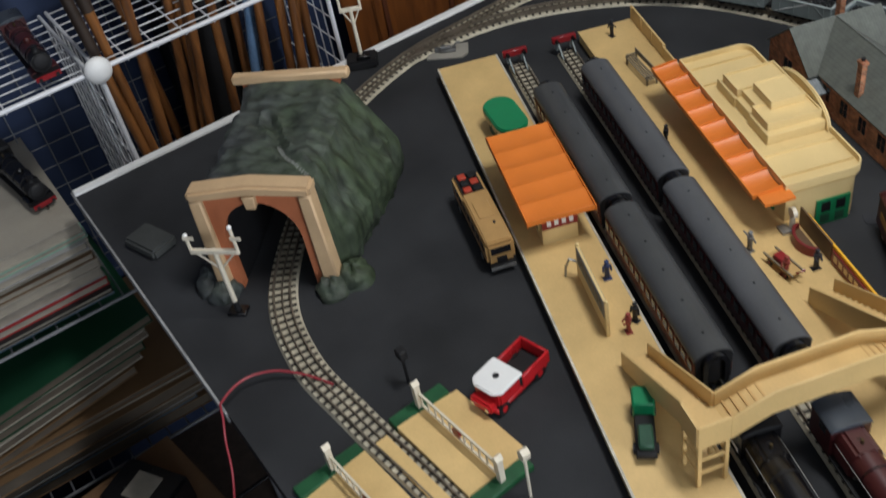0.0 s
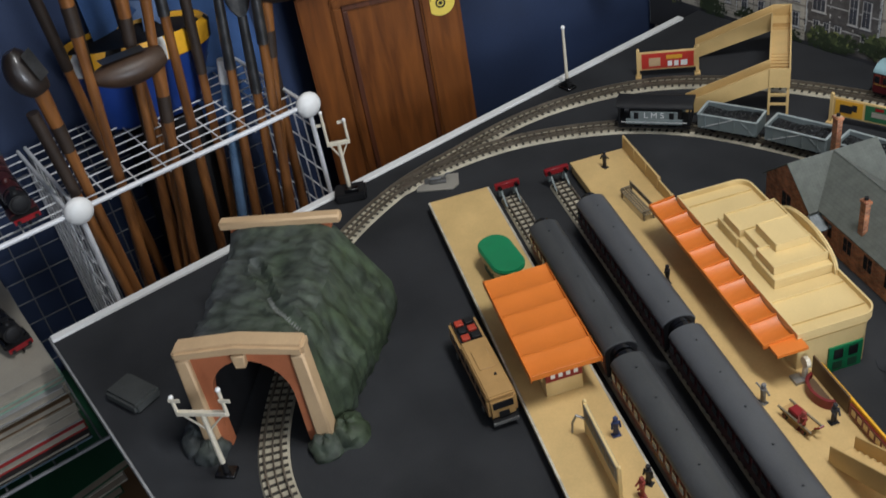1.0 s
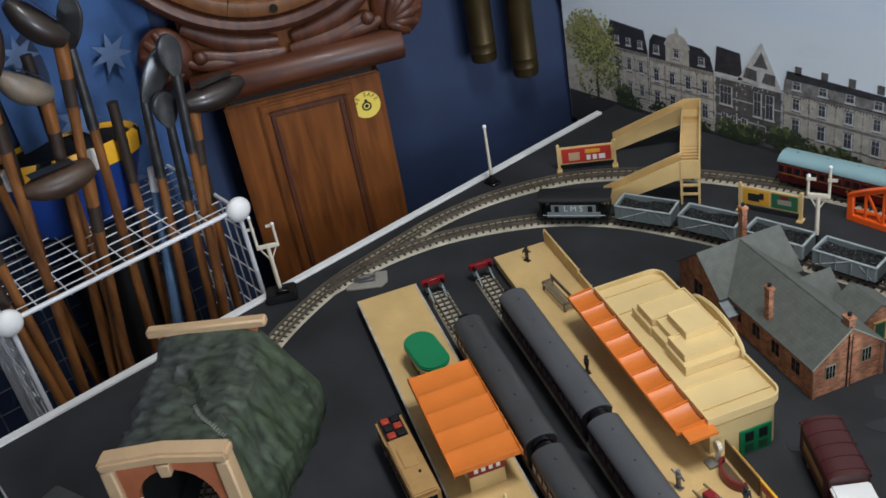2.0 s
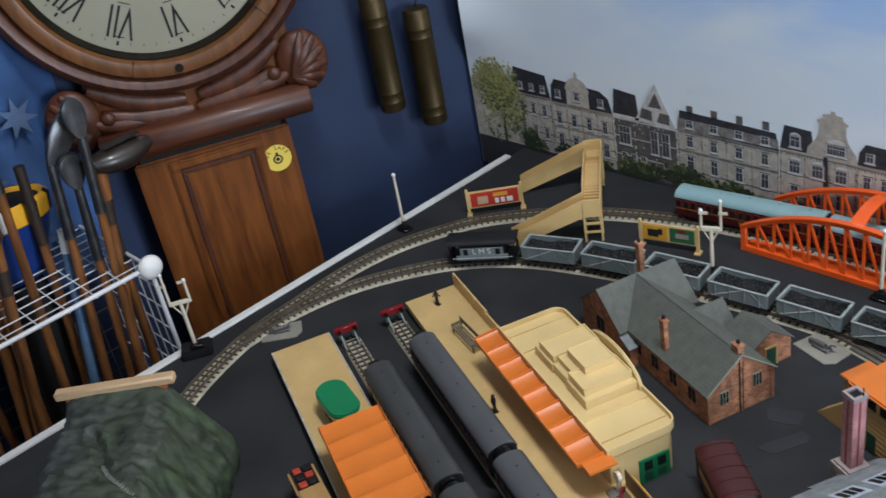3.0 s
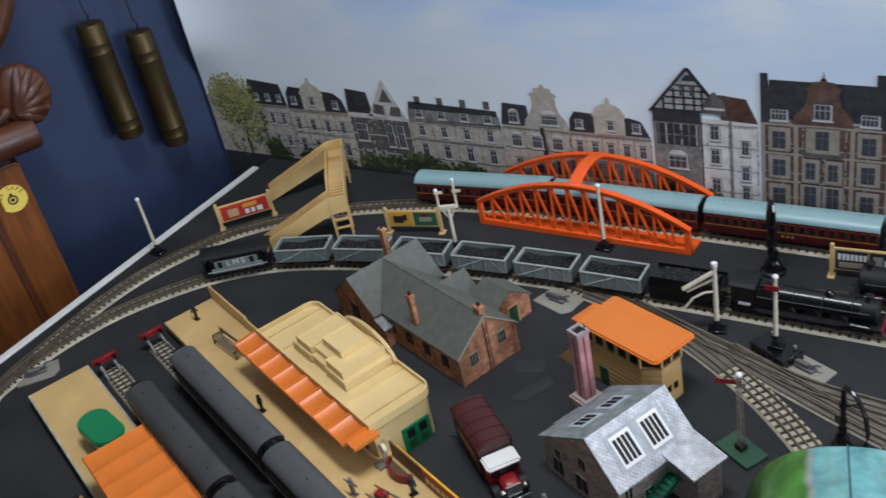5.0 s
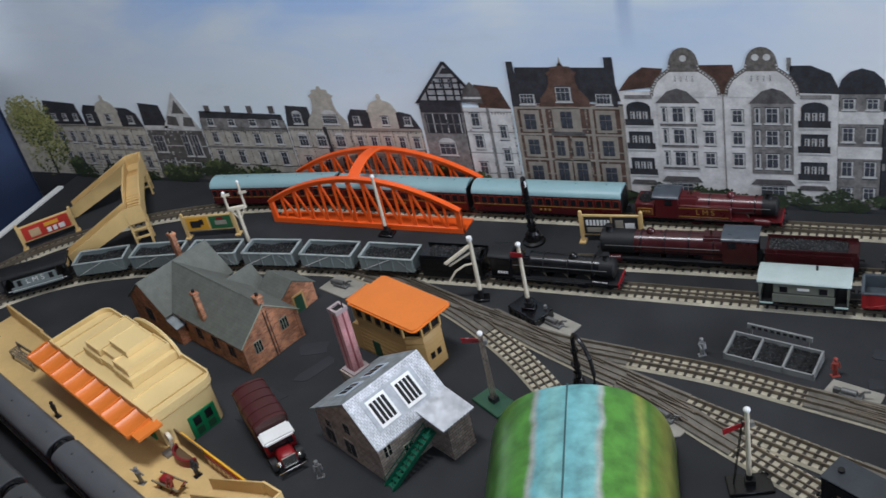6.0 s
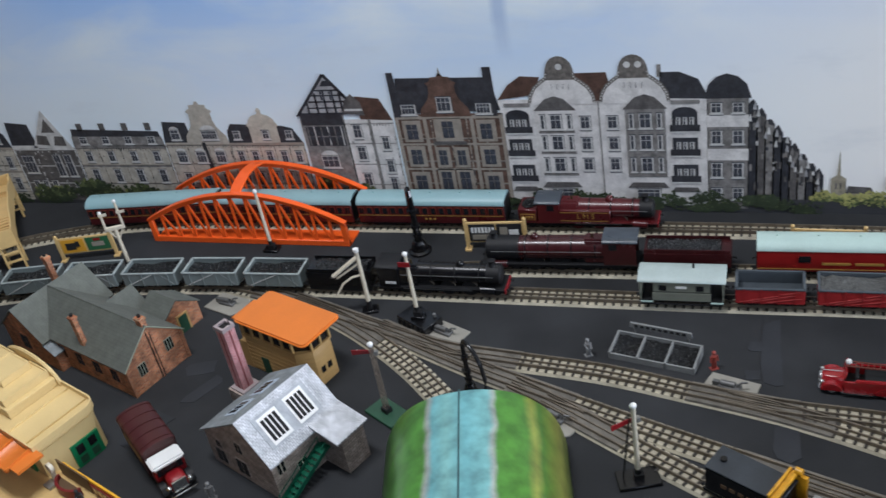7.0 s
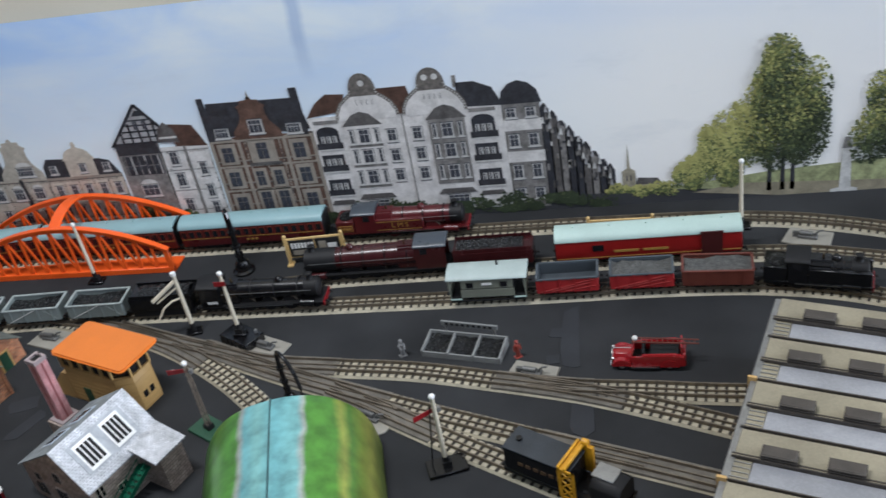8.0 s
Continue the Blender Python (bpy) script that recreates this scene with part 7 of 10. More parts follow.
def signal_box():
    t = thing("signal_box", pose(0.178, 0.0715, 0, 0, 0, -20.5), "tan plastic signal box with flat orange roof", "signal box")
    pl = [(-0.050, -0.026), (0.030, -0.026), (0.048, -0.014), (0.048, 0.014), (0.030, 0.026), (-0.050, 0.026)]
    part("lower_wall", G().prism(pl, "z", 0, 0.050), M_TAN, t, bevel=0.0006)
    for k in range(7):
        part("plank_line", G().prism([(x * 1.006, y * 1.012) for x, y in pl], "z", 0.005 + k * 0.006, 0.0056 + k * 0.006), M_TAN, t)
    part("glazing", G().prism([(x * 0.975, y * 0.95) for x, y in pl], "z", 0.050, 0.068), M_GLASS, t, "dark window band")
    part("sill", G().prism([(x * 1.03, y * 1.05) for x, y in pl], "z", 0.0500, 0.0520), M_TAN, t)
    n = len(pl)
    for i in range(n):
        (xa, ya), (xb, yb) = pl[i], pl[(i + 1) % n]
        kk = max(1, int(math.hypot(xb - xa, yb - ya) / 0.014))
        for j in range(kk):
            x, y = xa + (xb - xa) * j / kk, ya + (yb - ya) * j / kk
            part("mullion", G().box(x - 0.0012, x + 0.0012, y - 0.0012, y + 0.0012, 0.0520, 0.068), M_TAN, t)
    rr = [(sx * 0.0490 + 0.0075 * math.cos(a), sy * 0.0235 + 0.0075 * math.sin(a)) for sx, sy, a0 in ((1, 1, 0), (-1, 1, 90), (-1, -1, 180), (1, -1, 270)) for a in (math.radians(a0 + q * 15) for q in range(7))]
    part("roof", G().prism(rr, "z", 0.0685, 0.0730), M_ORANGE, t, "flat orange plastic roof", 0.0018, 2)
    part("porch_wall", G().box(-0.078, -0.0500, -0.010, 0.020, 0, 0.050), M_TAN, t)
    part("porch_roof", G().box(-0.082, -0.050, -0.014, 0.024, 0.052, 0.055), M_ORANGE, t, "small orange porch roof", 0.001)
    part("stair", G().prism([(-0.098, 0.0), (-0.050, 0.0), (-0.050, 0.038), (-0.060, 0.038)], "y", -0.026, -0.012), M_TAN, t)
    part("door", G().box(-0.030, -0.018, -0.0268, -0.0255, 0.002, 0.024), M_DKGREEN, t, "dark green door")
    for y in (-0.006, 0.004):
        part("window", G().box(0.0478, 0.0488, y - 0.003, y + 0.003, 0.016, 0.024), M_GLASS, t)


signal_box()


M_ROOFP = mat("grey_shingle_panel", (0.40, 0.42, 0.45), 0.6, var=0.25, scale=90)
M_SKYL = mat("pale_blue_white", (0.46, 0.53, 0.62), 0.5, var=0.15, scale=80)
M_CROWN = mat("pale_card_crown", (0.34, 0.28, 0.28), 0.7)
M_PINKD = mat("dark_red_strip", (0.22, 0.05, 0.05), 0.7, var=0.2, scale=60)


M_STAIRG = mat("dark_green_plastic", (0.008, 0.115, 0.062), 0.4, var=0.2, scale=60)


def stone_works():
    t = thing("stone_works", pose(0.2255, -0.0635, 0, 0, 0, -24.0), "card stone works with white shingle roof and skylights", "building")
    yn, yf, xl, xr = -0.046, 0.047, -0.070, 0.036
    part("wall", G().prism([(xl, 0), (xr, 0), (xr, 0.050), (0.0, 0.086), (xl, 0.044)], "y", yn, yf), M_STONE, t)
    k = 0.036 / 0.036
    part("roof_slope", G().prism([(0, 0.0866), (xr + 0.004, 0.0466), (xr + 0.004, 0.0482), (0, 0.0884)], "y", yn - 0.003, yf + 0.003), M_SHINGLE, t, "white shingle paper roof")
    part("roof_slope", G().prism([(0, 0.0866), (xl - 0.004, 0.0418), (xl - 0.004, 0.0434), (0, 0.0884)], "y", yn - 0.003, yf + 0.003), M_BLUESLATE, t, "pale blue-grey slate paper roof")
    part("skylight_panel", G().box(-0.0185, 0.0175, -0.0345, 0.0325, -0.0012, 0.0008), M_ROOFP, t, "grey panel round the skylights", at=pose(0.019, 0.0, 0.0688, 0, 45, 0))
    for y in (-0.018, 0.016):
        m = pose(0.019, y, 0.0688, 0, 45, 0)
        s = part("skylight", G().box(-0.0155, 0.0155, -0.012, 0.012, -0.001, 0.0014), M_WHITE, t, "white framed skylight", at=m)
        for q in range(4):
            part("pane", G().box(-0.012, 0.012, -0.0098 + q * 0.0051, -0.0062 + q * 0.0051, 0.0010, 0.0018), M_GLASS, s)
        m = pose(-0.036, y, 0.0655, 0, -32.5, 0)
        s = part("skylight", G().box(-0.014, 0.014, -0.013, 0.013, -0.001, 0.0014), M_SKYL, t, "pale blue framed skylight", at=m)
        for q in range(3):
            part("pane", G().box(-0.009, 0.009, -0.0095 + q * 0.0068, -0.0045 + q * 0.0068, 0.0010, 0.0018), M_GLASS, s)
    # porch wing over the steps
    part("wing_wall", G().prism([(xr, 0.0), (0.070, 0.0), (0.070, 0.0465), (xr, 0.0520)], "y", 0.016, 0.046), M_STONE, t)
    part("wing_roof", G().prism([(xr - 0.003, 0.0530), (0.074, 0.0465), (0.074, 0.0481), (xr - 0.003, 0.0546)], "y", 0.008, 0.0505), M_SHINGLE, t, "white shingle paper roof")
    st = part("stair", G().box(0.0375, 0.0500, 0.0085, 0.0155, 0.0265, 0.0285), M_STAIRG, t, "green plastic outside stair")
    for q in range(10):
        part("tread", G().box(0.0380, 0.0495, -0.048 + q * 0.0058, -0.0435 + q * 0.0058, q * 0.0028, q * 0.0028 + 0.0012), M_STAIRG, st)
    for x in (0.0378, 0.0497):
        part("stringer", G().prism([(-0.051, 0.0), (-0.046, 0.0), (0.0125, 0.0265), (0.0125, 0.0300), (0.0085, 0.0300), (-0.051, 0.0035)], "x", x - 0.0006, x + 0.0006), M_STAIRG, st)
        part("handrail", G().cyl((x, -0.050, 0.010), (x, 0.0120, 0.0375), 0.0005, n=6), M_STAIRG, st)
        for q in range(4):
            part("baluster", G().cyl((x, -0.049 + q * 0.020, 0.002 + q * 0.0089), (x, -0.049 + q * 0.020, 0.0105 + q * 0.0089), 0.0004, n=6), M_STAIRG, st)
    for y, z, w, h in ((-0.012, 0.012, 0.012, 0.016), (-0.036, 0.030, 0.010, 0.014)):
        window_card(t, "window", pose(xr + 0.0004, y, z, 0, 0, 90), w, h)
    for x, z, w, h in ((-0.050, 0.008, 0.016, 0.018), (-0.016, 0.008, 0.018, 0.020), (-0.012, 0.040, 0.010, 0.014), (-0.048, 0.030, 0.008, 0.010)):
        window_card(t, "window", pose(x, yn - 0.0004, z), w, h, M_STONE)
    part("eave_block", G().prism([(xl - 0.004, 0.0418), (xl - 0.012, 0.0352), (xl - 0.012, 0.0368), (xl - 0.004, 0.0434)], "y", yn + 0.020, yf + 0.003), M_BLUESLATE, t, "lower slate eave")
    part("quoin", G().box(xr - 0.003, xr + 0.0008, yn - 0.0008, yn + 0.003, 0, 0.048), M_STONE, t)
    c = thing("factory_chimney", pose(0.160, -0.012, 0, 0, 0, -24), "tall pink brick factory chimney beside the stone works", "chimney")
    part("shaft", G().prism([(-0.0070, -0.0070), (0.0070, -0.0070), (0.0070, 0.0070), (-0.0070, 0.0070)], "z", 0.045, 0.124), M_PINK, c, bevel=0.0004)
    part("plinth", G().box(-0.013, 0.013, -0.013, 0.013, 0.0, 0.045), M_STONE, c, "stone base block")
    part("plinth_cap", G().box(-0.0110, 0.0110, -0.0110, 0.0110, 0.045, 0.0472), M_CROWN, c)
    part("pilaster", G().box(-0.0010, 0.0010, -0.0073, 0.0073, 0.048, 0.123).box(-0.0073, 0.0073, -0.0010, 0.0010, 0.048, 0.123), M_PINKD, c, "dark red brick strips")
    g = G()
    for a, b, cc, d in ((-0.0077, 0.0077, -0.0077, -0.005), (-0.0077, 0.0077, 0.005, 0.0077), (-0.0077, -0.005, -0.005, 0.005), (0.005, 0.0077, -0.005, 0.005)):
        g.box(a, b, cc, d, 0.124, 0.1285)
    part("crown", g, M_CROWN, c, "pale worn crown")
    part("flue", G().box(-0.005, 0.005, -0.005, 0.005, 0.122, 0.1262), M_SOOT, c)
    part("rod", G().cyl((0.0065, 0.003, 0.12), (0.0065, 0.003, 0.137), 0.0006, n=6), M_SOOT, c)


stone_works()


M_TEAL = mat("dark_teal_seam", (0.03, 0.09, 0.10), 0.4, var=0.3, scale=60)


def tin_tunnel():
    t = thing("tin_tunnel", pose(0.4165, -0.036, 0, 0, 0, -75.0), "rounded tinplate tunnel painted green with blue stripe", "tunnel")
    mt = bpy.data.materials.new("painted_tinplate")
    mt.use_nodes = True
    N, Lk = mt.node_tree.nodes, mt.node_tree.links
    p = N["Principled BSDF"]
    p.inputs["Roughness"].default_value = 0.3
    tc, sep, nz, ad, ab, rp, nz2, mx = (N.new("ShaderNode" + k) for k in ("TexCoord", "SeparateXYZ", "TexNoise", "Math", "Math", "ValToRGB", "TexNoise", "Mix"))
    Lk.new(tc.outputs["Object"], sep.inputs[0])
    Lk.new(tc.outputs["Object"], nz.inputs["Vector"])
    Lk.new(tc.outputs["Object"], nz2.inputs["Vector"])
    nz.inputs["Scale"].default_value, nz.inputs["Detail"].default_value = 28, 5
    nz2.inputs["Scale"].default_value, nz2.inputs["Detail"].default_value = 60, 6
    ab.inputs[1].default_value = 0.005
    Lk.new(sep.outputs[1], ab.inputs[0])
    ad.operation = "MULTIPLY_ADD"
    ad.inputs[1].default_value = 0.012
    Lk.new(nz.outputs["Fac"], ad.inputs[0])
    Lk.new(ab.outputs[0], ad.inputs[2])
    mr = N.new("ShaderNodeMapRange")
    mr.inputs[1].default_value, mr.inputs[2].default_value = -0.094, 0.106
    Lk.new(ad.outputs[0], mr.inputs[0])
    Lk.new(mr.outputs[0], rp.inputs[0])
    e = rp.color_ramp.elements
    e[0].position, e[0].color = 0.0, (0.030, 0.050, 0.015, 1)
    e[1].position, e[1].color = 1.0, (0.050, 0.110, 0.020, 1)
    sky, white, grass = (0.145, 0.37, 0.40, 1), (0.33, 0.36, 0.33, 1), (0.080, 0.235, 0.035, 1)
    for pos, col in ((0.12, (0.035, 0.080, 0.020, 1)), (0.21, (0.065, 0.180, 0.030, 1)), (0.33, grass), (0.35, white), (0.375, sky), (0.44, (0.19, 0.41, 0.40, 1)), (0.53, sky), (0.63, (0.18, 0.40, 0.40, 1)), (0.655, white), (0.675, grass),
                     (0.79, (0.075, 0.200, 0.028, 1)), (0.825, (0.24, 0.27, 0.050, 1)), (0.86, (0.070, 0.170, 0.025, 1)), (0.935, (0.20, 0.21, 0.045, 1))):
        k = rp.color_ramp.elements.new(pos)
        k.color = col
    mx.data_type, mx.blend_type = "RGBA", "MULTIPLY"
    mx.inputs[0].default_value = 0.8
    m2 = N.new("ShaderNodeMapRange")
    m2.inputs[1].default_value, m2.inputs[2].default_value, m2.inputs[3].default_value, m2.inputs[4].default_value = 0.32, 0.66, 0.55, 1.2
    Lk.new(nz2.outputs["Fac"], m2.inputs[0])
    Lk.new(rp.outputs[0], mx.inputs[6])
    Lk.new(m2.outputs[0], mx.inputs[7])
    Lk.new(mx.outputs[2], p.inputs["Base Color"])
    n = 40

    def ring(x, k):
        out = []
        for a in np.linspace(0, math.pi, n + 1):
            c, s = math.cos(a), math.sin(a)
            y = 0.089 * math.copysign(abs(c) ** 0.90, c) * k
            z = 0.086 * s ** 0.90 * k
            dent = 0.0016 * noise.noise((x * 22, y * 30, 5))
            seam = -0.0012 * math.exp(-((y + 0.005) / 0.0016) ** 2)
            out.append((x, y, max(0, z + dent * s + seam)))
        return out

    rows = [ring(-0.0005, 0.955), ring(0.0, 0.985)] + [ring(x, 1.0) for x in np.linspace(0.006, 0.30, 40)]
    part("shell", G().loft(rows, closed=False), mt, t, "dented painted tinplate shell")
    part("seam", G().box(0.0, 0.30, -0.0058, -0.0042, 0.0836, 0.0868), M_TEAL, t, "dark folded seam along the crown")
    part("end_lip", G().loft([ring(-0.0005, 0.955), ring(0.001, 0.90)], closed=False), M_SOOT, t)
    part("inside", G().loft([ring(0.001, 0.94), ring(0.29, 0.94)], closed=False), M_SOOT, t, "black inside")


tin_tunnel()


def shed():
    t = thing("engine_shed", pose(0.862, -0.030, 0, 0, 0, -107.5), "engine shed with cream roof bands and glazed strips", "engine shed")
    # local x runs along the left eave towards the viewer, local y to the right away from it
    L, W, H = 0.135, 0.30, 0.072
    part("wall", G().box(-L + 0.004, L + 0.25, 0.004, W, 0.0, H), M_CREAM, t)
    part("eave", G().box(-L, L + 0.25, -0.002, 0.006, H - 0.008, H + 0.004), M_LEAD, t, "grey eaves board", 0.001)
    n = 8
    for k in range(n):
        x = -L + k * 0.062
        part("roof_band", G().box(x, x + 0.030, 0.004, W, H, H + 0.0050), M_SHEDB, t, "pale cream roof band", 0.0006)
        part("roof_light", G().box(x + 0.0345, x + 0.0595, 0.020, W, H, H + 0.0028), M_LEADGLASS, t, "cloudy glazed strip")
        part("louvre", G().box(x + 0.0345, x + 0.0595, 0.004, 0.0195, H, H + 0.0036), M_SHEDB, t, bevel=0.0004)
        for q in range(4):
            part("louvre_line", G().box(x + 0.0375 + q * 0.0055, x + 0.0385 + q * 0.0055, 0.0045, 0.0190, H + 0.0036, H + 0.0044), M_LEAD, t)
        for xx in (0.0300, 0.0328, 0.0595):
            part("glazing_bar", G().box(x + xx, x + xx + 0.0012, 0.002, W, H, H + 0.0064), M_VENT, t, "thin brown glazing bar")
        part("rain_strip", G().box(x + 0.0312, x + 0.0328, 0.002, W, H, H + 0.0056), M_SHEDB, t)
        if k % 2:
            part("gutter_end", G().box(x + 0.0595, x + 0.0625, -0.004, 0.004, H - 0.010, H + 0.008), M_TAN, t, "rusty gutter end")
        for j in range(5):
            y = 0.026 + j * 0.052 + (0.0 if k % 2 else 0.004)
            v = part("ridge_vent", G().box(x + 0.0215, x + 0.0325, y, y + 0.027, H + 0.005, H + 0.0125), M_VENT, t, "dark slatted ridge vent", 0.0006)
            for q in range(3):
                part("slat", G().box(x + 0.0205, x + 0.0335, y - 0.001, y + 0.028, H + 0.0062 + q * 0.0024, H + 0.0072 + q * 0.0024), M_VENT, v)


M_SHEDB = mat("weathered_cream_roof", (0.32, 0.285, 0.20), 0.5, var=0.28, scale=14, bump=0.08)
M_VENT = mat("vent_brown", (0.07, 0.06, 0.05), 0.6, var=0.25, scale=60)
M_LEADGLASS = mat("cloudy_glazing", (0.36, 0.365, 0.385), 0.12, var=0.25, scale=14, bump=0.1)
shed()


# ---- beside the board: clock, wall, basket, books ----
def carving(pts, r):
    """A carved rib that swells in the middle and thins to both ends."""
    rings = []
    P = [Vector(p) for p in pts]
    P = [P[0] * 2 - P[1]] + P + [P[-1] * 2 - P[-2]]
    line = []
    for i in range(1, len(P) - 2):
        a, b, c, d = P[i - 1 : i + 3]
        for k in range(8):
            u = k / 8
            line.append(0.5 * ((2 * b) + (c - a) * u + (2 * a - 5 * b + 4 * c - d) * u * u + (3 * b - a - 3 * c + d) * u**3))
    line.append(P[-2])
    for i, p in enumerate(line):
        u = i / (len(line) - 1)
        q = r * (0.30 + 0.70 * math.sin(math.pi * (0.06 + 0.88 * u)) ** 0.7)
        d = (line[min(i + 1, len(line) - 1)] - line[max(i - 1, 0)]).normalized()
        out = Vector((0, -1, 0))
        side = d.cross(out).normalized()
        rings.append([p + side * (q * math.cos(a)) + out * (0.62 * q * math.sin(a)) for a in (k * math.tau / 12 for k in range(12))])
    return G().loft(rings)


def wall_clock():
    m = pose(-0.865, -0.159, 0, 0, 0, 65.3)
    t = thing("wall_clock", m, "large drop-dial clock in carved reddish-brown wooden case", "clock")
    # in this frame +x runs along the front and -y points out of it
    W, T = 0.235, 0.085
    part("trunk", G().box(0, W, 0.0, T, -0.40, 0.170), M_CLOCK, t, "plain brown wooden trunk", 0.003, 2)
    fr = G()
    for a, b, c, d in ((0.048, 0.190, 0.148, 0.162), (0.048, 0.190, -0.36, -0.346), (0.048, 0.062, -0.346, 0.148), (0.176, 0.190, -0.346, 0.148)):
        fr.box(a, b, -0.007, 0.001, c, d)
    part("panel_moulding", fr, M_CLOCK, t, "raised moulding", 0.003, 2)
    fr = G()
    for a, b, c, d in ((0.063, 0.175, 0.139, 0.1475), (0.063, 0.071, -0.345, 0.139), (0.167, 0.175, -0.345, 0.139)):
        fr.box(a, b, -0.003, 0.001, c, d)
    part("panel_moulding", fr, M_CLOCKD, t, bevel=0.001)
    part("gap_board", G().box(0.01, W - 0.01, 0.004, T, 0.170, 0.19), M_SOOT, t)
    part("cornice", G().lathe([(0.0, 0.0), (0.022, 0.0), (0.024, 0.004), (0.024, 0.306), (0.022, 0.31), (0.0, 0.31)], n=24), M_CLOCKD, t, "rounded roll moulding", at=pose(-0.034, -0.004, 0.205, 0, 90, 0))
    part("back_board", G().box(-0.03, 0.27, 0.012, T, 0.19, 0.40), M_CLOCK, t, bevel=0.004)
    # carved ears and apron
    for s in (-1, 1):
        cx = 0.112 + s * 0.168
        ear = part("carved_ear", G().sph((cx, 0.006, 0.258), 0.043, sx=0.90, sy=0.42, sz=1.1, n=24, k=12), M_CLOCKD, t, "carved leaf ear")
        for k in range(6):
            a = math.radians(-70 + k * 30) if s > 0 else math.radians(250 - k * 30)
            p0 = (cx - s * 0.020, -0.012, 0.240)
            p1 = (cx + 0.034 * math.cos(a), -0.004, 0.258 + 0.044 * math.sin(a))
            part("leaf", carving([p0, ((p0[0] + p1[0]) / 2, -0.0135, (p0[2] + p1[2]) / 2 + 0.003), p1], 0.0078), M_CLOCKD, ear)
        leafs = (([(0.004, 0.232), (0.040, 0.232), (0.085, 0.239), (0.128, 0.256)], 0.0135, 0.002),
                 ([(0.010, 0.249), (0.050, 0.254), (0.092, 0.268), (0.138, 0.296)], 0.0150, 0.004),
                 ([(0.070, 0.232), (0.095, 0.236), (0.125, 0.240), (0.150, 0.252)], 0.0090, -0.002))
        for line, r, y in leafs:
            part("carved_leaf", carving([(0.112 + s * u, y, z) for u, z in line], r), M_CLOCKD, t, "smooth carved leaf")
        part("leaf_curl", G().sph((0.112 + s * 0.122, -0.004, 0.252), 0.0105, sy=0.7, n=16, k=8), M_CLOCKD, t)
    # dial
    C = pose(0.112, 0.0, 0.500, 90, 0, 0)
    def turned(prof, n=64):
        return G().loft([[C @ Vector((r * math.cos(k * math.tau / n), r * math.sin(k * math.tau / n), z)) for k in range(n)] for r, z in prof], caps=False)

    part("dial_surround", turned([(0.208, -0.02), (0.236, -0.02), (0.237, 0.002), (0.233, 0.012), (0.225, 0.017), (0.216, 0.015), (0.210, 0.008), (0.208, -0.02)]), M_CLOCKD, t, "rounded dark outer moulding")
    part("dial_surround", turned([(0.184, -0.01), (0.208, -0.01), (0.209, 0.016), (0.206, 0.021), (0.196, 0.023), (0.188, 0.021), (0.184, 0.012), (0.184, -0.01)]), M_CLOCKR, t, "lighter brown wooden dial ring")
    for k in range(6):
        a = math.radians(250 + 60 * k)
        part("ring_joint", G().box(0.1845, 0.2085, -0.0004, 0.0004, 0.0, 0.0233), M_SOOT, t, at=C @ pose(0, 0, 0, 0, 0, math.degrees(a)))
    part("bezel", turned([(0.1845, 0.012), (0.182, 0.013), (0.176, 0.003)]), M_BRASSD, t, "dark brass bezel")
    part("case_drum", G().loft([[C @ Vector((r * math.cos(k * math.tau / 48), r * math.sin(k * math.tau / 48), z)) for k in range(48)] for r, z in ((0.225, -0.02), (0.225, -0.085))]), M_CLOCKD, t)
    dl = part("dial", G().cyl((0, 0, -0.004), (0, 0, 0.0), 0.182, n=64), M_DIAL, t, "aged cream enamel dial", at=C)
    roman = ("XII", "I", "II", "III", "IIII", "V", "VI", "VII", "VIII", "IX", "X", "XI")
    for k in range(12):
        a = math.radians(90 - k * 30 + 3)
        text("numeral", roman[k], 0.066, pose(0.134 * math.cos(a), 0.134 * math.sin(a), 0.0006, 0, 0, math.degrees(a) - 90) @ Matrix.Diagonal((0.52, 1.0, 1.0, 1.0)), M_SOOT, dl, "black Roman numeral")
        for rr in (0.1105, 0.1575):
            part("serif", G().box(-0.0012, 0.0, -0.0062 - 0.0016 * (len(roman[k]) > 2), 0.0062 + 0.0016 * (len(roman[k]) > 2), 0.0001, 0.0005), M_SOOT, dl, at=pose(0, 0, 0, 0, 0, math.degrees(a)) @ pose(rr, 0, 0))
    for k in range(60):
        a = math.radians(6 * k + 3)
        r0, r1 = (0.163, 0.167) if k % 5 else (0.163, 0.169)
        part("minute_mark", G().box(r0, r1, -0.0004 if k % 5 else -0.0016, 0.0004 if k % 5 else 0.0016, 0.0001, 0.0006), M_SOOT, dl, at=pose(0, 0, 0, 0, 0, math.degrees(a)))
    for nm, ln, w, ang in (("hour_hand", 0.085, 0.006, 60), ("minute_hand", 0.150, 0.004, 130)):
        part(nm, G().prism([(-0.02, -w / 2), (ln * 0.7, -w / 2), (ln, 0), (ln * 0.7, w / 2), (-0.02, w / 2)], "z", 0.004, 0.006), M_SOOT, dl, "black metal hand", at=pose(0, 0, 0, 0, 0, ang))
    part("catch", G().cyl((0.106, -0.0245, 0.303), (0.106, -0.018, 0.303), 0.006, n=16), M_BRASSD, t)
    # sticker
    st = thing("round_sticker", m @ pose(0.206, -0.0012, 0.121, 90, 0, 0), "round yellow safety sticker on the clock trunk", "sticker")
    part("disc", G().cyl((0, 0, -0.0004), (0, 0, 0.0004), 0.0215, n=40), M_STICK, st)
